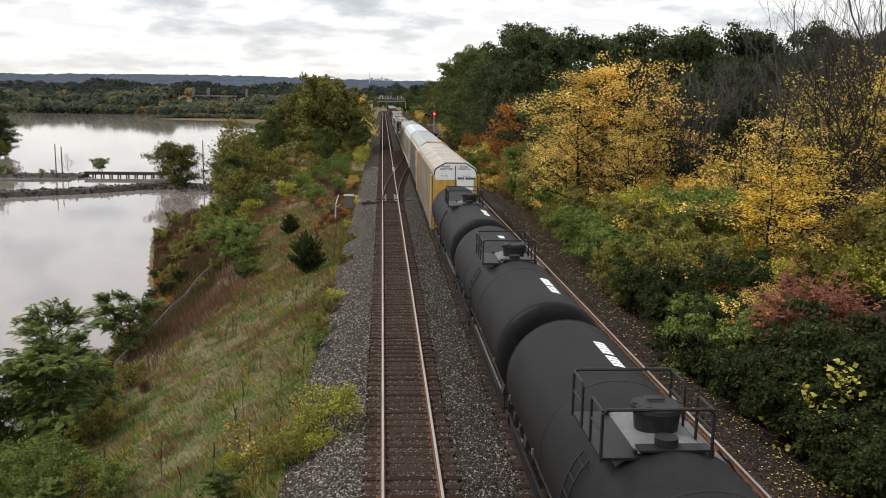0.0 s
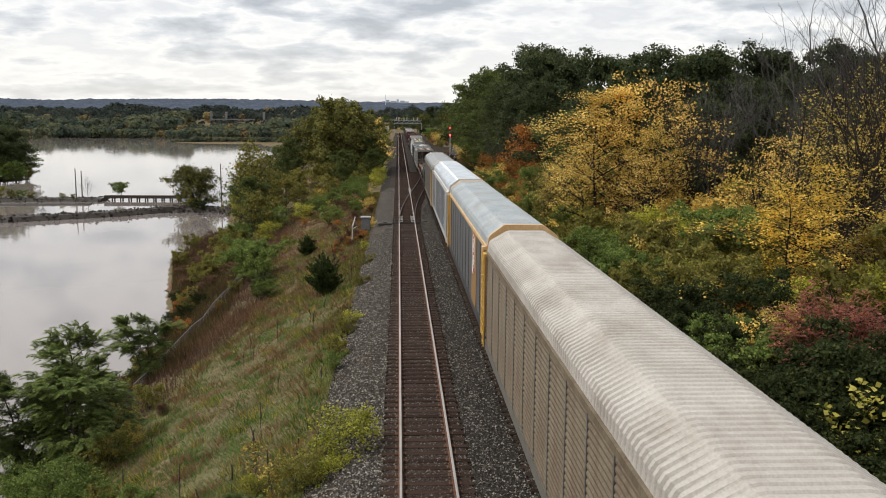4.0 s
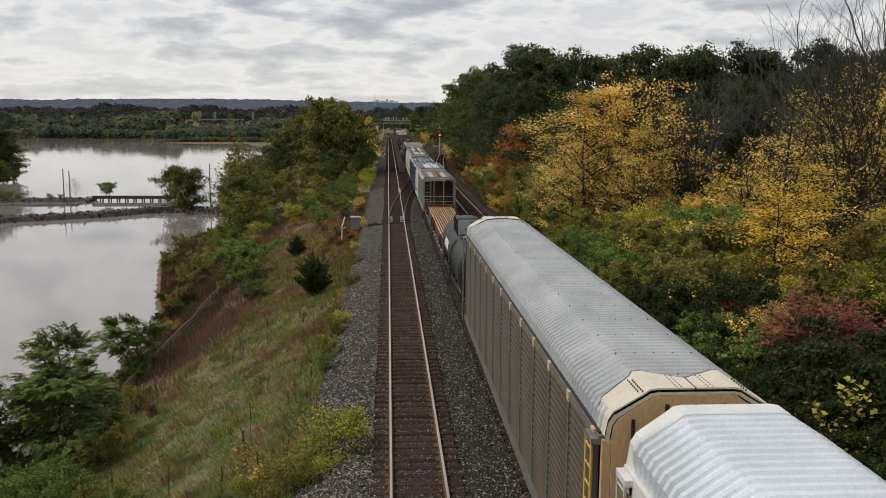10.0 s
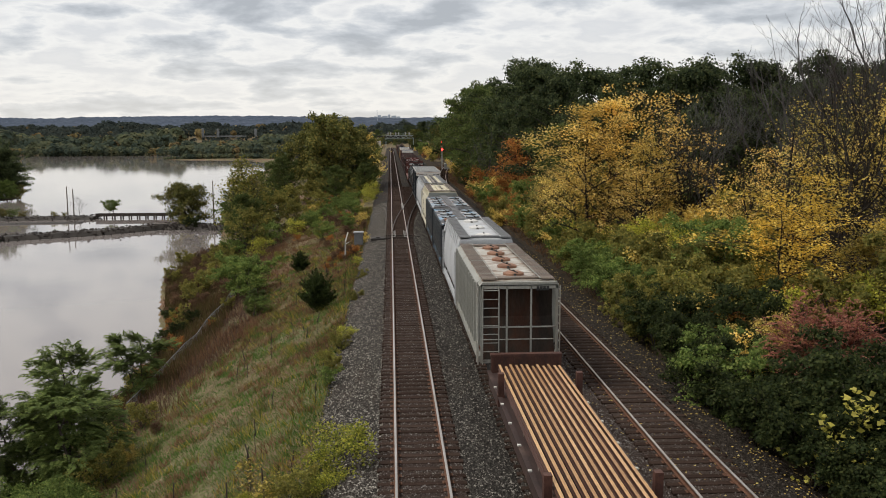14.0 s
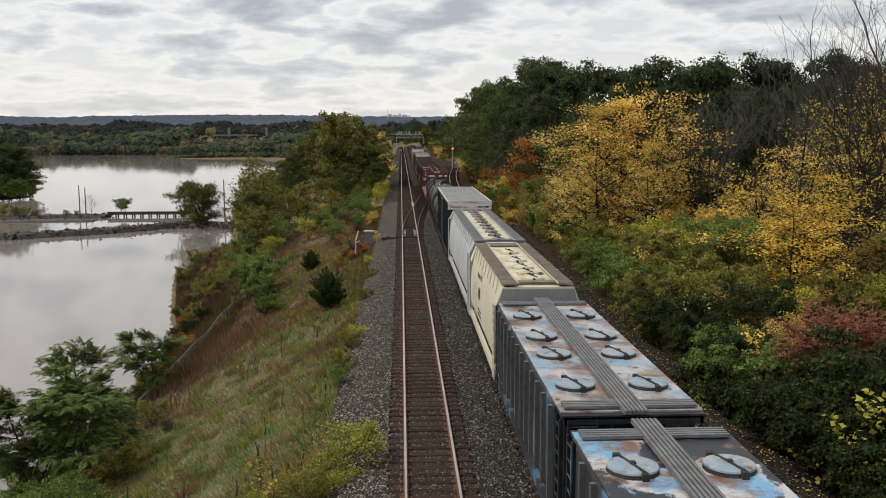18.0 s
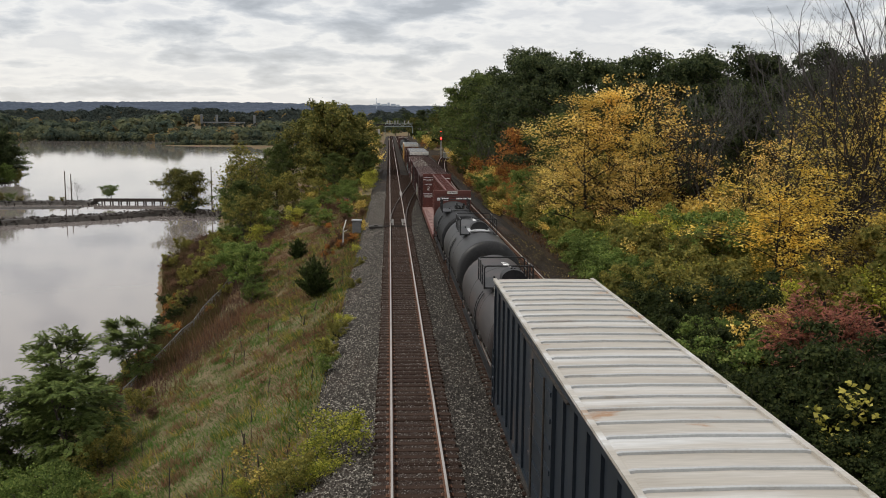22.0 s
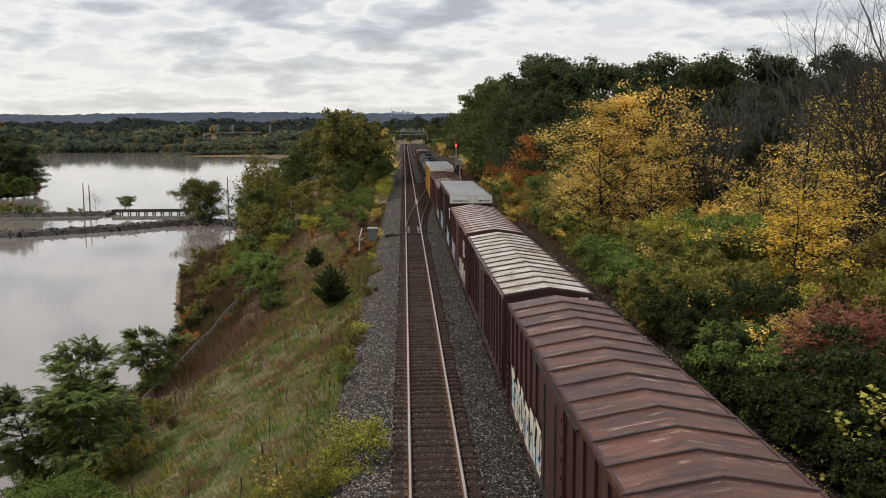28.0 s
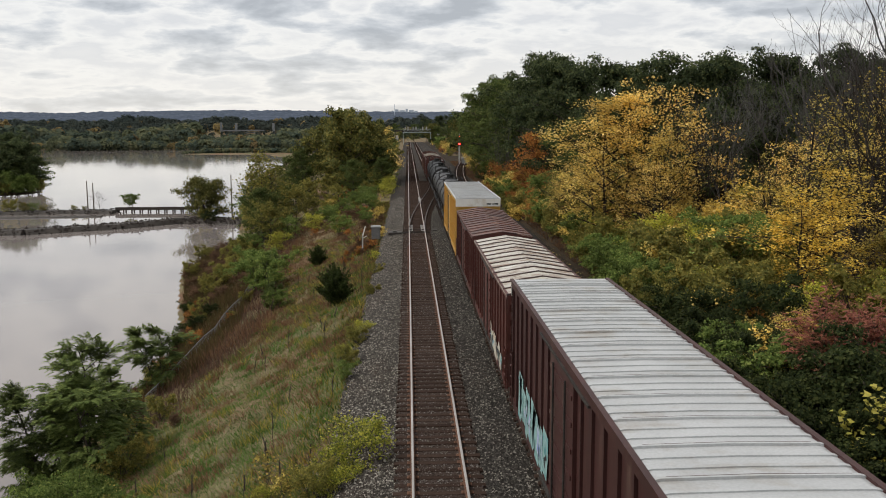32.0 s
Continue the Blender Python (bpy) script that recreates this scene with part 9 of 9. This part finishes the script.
def viaduct():
    """The high road bridge with its pairs of pylons, far beyond the lake."""
    ob = thing("road_bridge", "distant grey concrete bridge with square pylons", "bridge")
    y = 1080.0
    part("deck", Mesh().box(-225, -174, y - 3, y + 3, 6.6, 8.2), M_FARCONCRETE, ob)
    part("deck", Mesh().box(-133, -53, y + 60, y + 65, 3.4, 4.8), M_FARCONCRETE, ob)
    for x in (-226, -208, -163.5):
        part("pylon", Mesh().bevel_box(x, x + 2.2, y - 2, y + 2, -5, 17.0 if x < -220 else 16.2, 0.4), M_FARCONCRETE, ob)
    arch = Mesh()
    for k in range(12):
        t0, t1 = math.pi * k / 12, math.pi * (k + 1) / 12
        arch.tube((-190 - 14 * math.cos(t0), y, -5 + 10.5 * math.sin(t0)), (-190 - 14 * math.cos(t1), y, -5 + 10.5 * math.sin(t1)), 0.8, 0.8, 6)
    part("arch", arch, M_FARCONCRETE, ob)


viaduct()


# ---- dikes, boardwalk and poles in the lake ----
def rubble(name, label, pts, width, height, seed, n=900):
    """A low dike of dark rock: a core and loose stones."""
    rng = np.random.default_rng(seed)
    ob = thing(name, label, "dike")
    core = Mesh()
    for (xa, ya), (xb, yb) in zip(pts, pts[1:]):
        d = Vector((xb - xa, yb - ya, 0))
        s = Vector((-d.y, d.x, 0)).normalized() * width / 2
        a, b = Vector((xa, ya, WATER)), Vector((xb, yb, WATER))
        u = Vector((0, 0, height))
        core.add([a - s * 1.5 - u, a - s * 0.6 + u * 0.8, a + s * 0.6 + u * 0.8, a + s * 1.5 - u, b - s * 1.5 - u, b - s * 0.6 + u * 0.8, b + s * 0.6 + u * 0.8, b + s * 1.5 - u],
                 [(0, 4, 5, 1), (1, 5, 6, 2), (2, 6, 7, 3), (0, 1, 2, 3), (7, 6, 5, 4)])
    part("core", core, M_MUD, ob)
    m = Mesh()
    for k in range(n):
        i = rng.integers(0, len(pts) - 1)
        t = rng.random()
        x = pts[i][0] + (pts[i + 1][0] - pts[i][0]) * t + rng.normal() * width * 0.12
        y = pts[i][1] + (pts[i + 1][1] - pts[i][1]) * t + rng.normal() * width * 0.38
        s = rng.uniform(0.1, 0.27)
        z = WATER + height * rng.uniform(0.1, 0.95)
        q = [(1, 0, 0), (0, 1, 0), (-1, 0, 0), (0, -1, 0), (0, 0, 1), (0, 0, -1)]
        m.add([(x + a * s * rng.uniform(0.7, 1.4), y + b * s * rng.uniform(0.7, 1.4), z + c * s * 0.8) for a, b, c in q], [(0, 1, 4), (1, 2, 4), (2, 3, 4), (3, 0, 4), (1, 0, 5), (2, 1, 5), (3, 2, 5), (0, 3, 5)])
    tagged(part("rubble", m, M_ROCK, ob), kind="stuff")


rubble("rock_dike", "long low dike of dark rocks in the lake", [(-150, 143), (-90, 146), (-65, 149), (-52, 157), (-43, 166), (-36, 165), (-28, 162)], 4.4, 0.95, 4, 2600)
rubble("earth_dike", "low brown earth causeway with shrubs", [(-170, 180), (-110, 182), (-84, 184), (-72, 186), (-62, 186)], 5.0, 0.7, 5, 900)
rubble("mud_bar", "strip of brown mud in the shallow water", [(-160, 172), (-95, 174), (-62, 178)], 3.0, 0.25, 6, 60)
for x, y, s, kind in ((-80, 185, 0.7, "bush_olive"), (-78, 184.5, 0.6, "bush_dark0"), (-76.6, 185.5, 0.45, "bush_olive"), (-83, 184.5, 0.9, "bush_olive"), (-88, 183.5, 0.8, "bush_dark0"), (-93, 183, 0.9, "bush_olive"), (-99, 183, 1.0, "bush_dark0"),
                      (-106, 182, 0.9, "bush_olive"), (-114, 182, 1.0, "bush_dark0"), (-70.5, 186.5, 0.4, "bush_olive"), (-68.4, 186.4, 0.35, "bush_olive"), (-65.6, 187, 0.6, "twiggy"), (-59.6, 187.6, 0.8, "bush_dark0"), (-58.8, 187.4, 0.85, "bush_dark0")):
    put(kind, x, y, s, z=WATER + (1.1 if x > -60 else 0.4))


def boardwalk():
    ob = thing("boardwalk_bridge", "low dark timber footbridge over the channel", "footbridge")
    x0, x1, y = -62.0, -45.0, 186.0
    part("deck", Mesh().box(x0, x1, y, y + 2.0, WATER + 0.5, WATER + 1.0), M_DARKWOOD, ob)
    for k in range(11):
        x = x0 + (x1 - x0) * k / 10
        for yy in (y + 0.2, y + 1.8):
            part("pile", Mesh().tube((x, yy, WATER - 1), (x, yy, WATER + 0.55), 0.16, 0.16, 6), M_DARKWOOD, ob)
    part("kerb_beam", Mesh().box(x0, x1, y + 0.02, y + 0.2, WATER + 1.0, WATER + 1.12), M_DARKWOOD, ob)
    log = Mesh().tube((-44.5, 164.6, WATER + 0.95), (-41.6, 164.2, WATER + 1.05), 0.13, 0.1, 7)
    tagged(part("driftwood_log", log, M_PALEBARK), "bleached driftwood log lying on the rock dike", "log")


boardwalk()


def pole(x, y, top, label, arms=0):
    z = max(spot(x, y), WATER - 0.3)
    ob = thing("utility_pole", label, "pole", "poles by the lake", at=pose(x, y, z))
    part("post", Mesh().tube((0, 0, -0.3), (0, 0, top - z), 0.15, 0.1, 8), M_WOOD, ob)
    for k in range(arms):
        part("cross_arm", Mesh().box(-0.9, 0.9, -0.06, 0.06, top - z - 0.5 - k * 0.8, top - z - 0.38 - k * 0.8), M_WOOD, ob)


pole(-67.4, 185.6, -0.75, "slim wooden pole on the causeway")
pole(-66.4, 186.2, -1.3, "shorter wooden pole on the causeway")
pole(-36.6, 180, 0.6, "dark wooden pole at the water's edge", 0)


# ---- trackside things ----
def signal_cabinet():
    ob = thing("signal_cabinet", "grey steel signal cabinet on a frame beside the track", "cabinet", at=pose(-4.0, 85.5, spot(-4.0, 85.5) - 0.42))
    part("stand", Mesh().box(-0.35, -0.27, -0.3, -0.22, -0.2, 0.7).box(0.27, 0.35, -0.3, -0.22, -0.2, 0.7).box(-0.35, -0.27, 0.22, 0.3, -0.2, 0.7).box(0.27, 0.35, 0.22, 0.3, -0.2, 0.7), M_STEEL, ob)
    part("body", Mesh().bevel_box(-0.42, 0.42, -0.32, 0.32, 0.6, 1.75, 0.03), M_GRATE, ob, "dull dark grey steel body")
    part("lid", Mesh().bevel_box(-0.5, 0.5, -0.4, 0.4, 1.76, 1.88, 0.05), M_GREYBOX, ob, "pale overhanging lid")
    part("door", Mesh().box(-0.36, 0.36, -0.345, -0.325, 0.68, 1.7).box(0.24, 0.28, -0.37, -0.345, 1.1, 1.3), M_GRATE, ob)
    part("conduit", Mesh().tube((0.3, 0, 0.6), (1.0, -0.6, 0.0), 0.05, 0.05, 6).tube((-0.2, -0.1, 0.6), (-0.9, -0.3, 0.0), 0.06, 0.06, 6), M_STEEL, ob)
    post = thing("marker_post", "weathered pale post with a bent top bracket", "post", at=pose(-5.0, 79.0, spot(-5.0, 79.0)))
    part("shaft", Mesh().tube((0, 0, -0.2), (0.05, 0, 1.7), 0.07, 0.06, 8), M_CONCRETE, post)
    part("bracket", Mesh().tube((0.05, 0, 1.65), (0.3, 0.1, 2.5), 0.06, 0.045, 8).tube((0.05, 0, 1.4), (0.4, 0.1, 1.6), 0.04, 0.03, 6), M_FASCIA, post, "pale bent bracket")


signal_cabinet()


def block_signal(x, y):
    z = spot(x, y)
    ob = thing("railway_signal", "two-headed signal mast showing two red lights", "railway signal", at=pose(x, y, z))
    part("mast", Mesh().tube((0, 0, -0.2), (0, 0, 8.2 - z), 0.09, 0.07, 8), M_SILVERPOST, ob)
    part("ladder", Mesh().tube((-0.2, 0.5, 0), (-0.2, 0.2, 7.5 - z), 0.02).tube((0.2, 0.5, 0), (0.2, 0.2, 7.5 - z), 0.02), M_SILVERPOST, ob)
    for h in (7.2, 5.35):
        head = part("signal_head", Mesh().tube((0, -0.16, h - z), (0, -0.12, h - z), 0.52, 0.52, 24).tube((0, -0.12, h - z), (0, 0.2, h - z), 0.2, 0.16, 16), M_DARKLETTER, ob, "round black signal target")
        part("lens", Mesh().tube((0, -0.2, h - z), (0, -0.165, h - z), 0.26, 0.26, 20), M_REDLAMP, head, "lit red lens")
        part("hood", Mesh().add([(math.cos(t) * 0.3, yy, h - z + math.sin(t) * 0.3) for yy in (-0.5, -0.17) for t in np.linspace(0, math.pi, 9)], [(k, k + 1, 10 + k, 9 + k) for k in range(8)]), M_DARKLETTER, head)
    box = thing("signal_case", "pale grey relay case under the signal", "cabinet", at=pose(x + 1.6, y + 0.5, spot(x + 1.6, y)))
    part("body", Mesh().bevel_box(-0.9, 0.9, -0.5, 0.5, 0, 1.9, 0.05), M_GREYBOX, box)
    part("roof", Mesh().bevel_box(-1.0, 1.0, -0.6, 0.6, 1.9, 2.0, 0.03), M_FASCIA, box)


block_signal(13.7, 250.0)


def signal_bridge(y):
    ob = thing("signal_bridge", "pale steel truss signal bridge across the tracks", "signal bridge", at=pose(0, y, 0))
    x0, x1 = -3.6, 13.6
    for x in (x0, x1):
        part("leg", Mesh().box(x - 0.15, x + 0.15, -0.6, -0.4, -0.4, 7.2).box(x - 0.15, x + 0.15, 0.4, 0.6, -0.4, 7.2).box(x - 0.1, x + 0.1, -0.5, 0.5, 3, 3.2), M_GREENSTEEL, ob)
    m = Mesh()
    for yy in (-0.5, 0.5):
        for z in (7.0, 8.6):
            m.box(x0, x1, yy - 0.12, yy + 0.12, z - 0.14, z + 0.14)
        n = 11
        for k in range(n):
            a, b = x0 + (x1 - x0) * k / n, x0 + (x1 - x0) * (k + 1) / n
            m.tube((a, yy, 7.0 if k % 2 else 8.6), (b, yy, 8.6 if k % 2 else 7.0), 0.1, 0.1, 4)
    part("truss", m, M_GREENSTEEL, ob, "pale grey-green lattice truss")
    part("catwalk", Mesh().box(x0, x1, -0.9, 0.9, 8.72, 8.8), M_GREENSTEEL, ob)
    rail = Mesh().box(x0, x1, -0.92, -0.86, 9.7, 9.78)
    for x in np.linspace(x0, x1, 12):
        rail.box(x - 0.04, x + 0.04, -0.92, -0.86, 8.8, 9.75)
    part("railing", rail, M_GREENSTEEL, ob)
    for x in (-2.2, -0.6, 2.6, 4.4, 8.6, 11.0):
        part("signal_head", Mesh().bevel_box(x - 0.35, x + 0.35, -1.1, -0.95, 8.7, 10.6, 0.1), M_CONCRETE, ob)


signal_bridge(560.0)


def over_road():
    """A low overbridge that closes the view beyond the signal bridge."""
    ob = thing("overbridge", "dark plate-girder road bridge over the far tracks", "bridge", at=pose(0, 630, 0))
    part("girder", Mesh().box(-10, 26, -3, 3, 6.6, 8.4), M_STEEL, ob)
    for x in (-9, 20):
        part("abutment", Mesh().box(x - 1.5, x + 1.5, -4, 4, -0.5, 6.6), M_CONCRETE, ob)


over_road()


def chain_fence():
    ob = thing("chain_link_fence", "sagging grey chain-link fence low on the bank", "fence")
    pts = [(-16.1, 50.0), (-15.8, 63.4), (-15.2, 75.0), (-14.9, 84.0)]
    line = []
    for (xa, ya), (xb, yb) in zip(pts, pts[1:]):
        n = max(1, round((yb - ya) / 3.0))
        line += [(xa + (xb - xa) * k / n, ya + (yb - ya) * k / n) for k in range(n)]
    line.append(pts[-1])
    tops = []
    for x, y in line:
        z = spot(x, y)
        part("post", Mesh().tube((x, y, z - 0.2), (x, y, z + 0.85), 0.03, 0.03, 6), M_GRATE, ob)
        tops.append((x, y, z + 0.82))
    part("top_rail", Mesh().pipe(tops, 0.025), M_GRATE, ob, "pale tubular top rail")
    mesh_ = Mesh()
    for (xa, ya, za), (xb, yb, zb) in zip(tops, tops[1:]):
        n = 14
        for k in range(-n // 2, n):
            for sg in (1, -1):
                u0, u1 = k / n, k / n + 0.5
                c0, c1 = max(0.0, u0), min(1.0, u1)
                if c1 <= c0:
                    continue
                h0, h1 = (c0 - u0) / 0.5, (c1 - u0) / 0.5
                if sg < 0:
                    h0, h1 = 1 - h0, 1 - h1
                a = Vector((xa, ya, za)).lerp(Vector((xb, yb, zb)), c0) - Vector((0, 0, 0.76 * (1 - h0)))
                b = Vector((xa, ya, za)).lerp(Vector((xb, yb, zb)), c1) - Vector((0, 0, 0.76 * (1 - h1)))
                mesh_.tube(a, b, 0.004, 0.004, 3, False)
    part("wire_mesh", mesh_, M_GRATE, ob, "diamond wire mesh")


chain_fence()


def motions():
    """The train rolls towards and under the bridge, gaining a little speed."""
    def run(t):
        return 12.77 * t - 0.0005 * t * t + 0.0005 * t ** 3

    for ob, s, off in CARS:
        walk(ob, [(t, pose(TRACK_B + off, s - run(t), 0)) for t in range(0, 33, 2)])


motions()
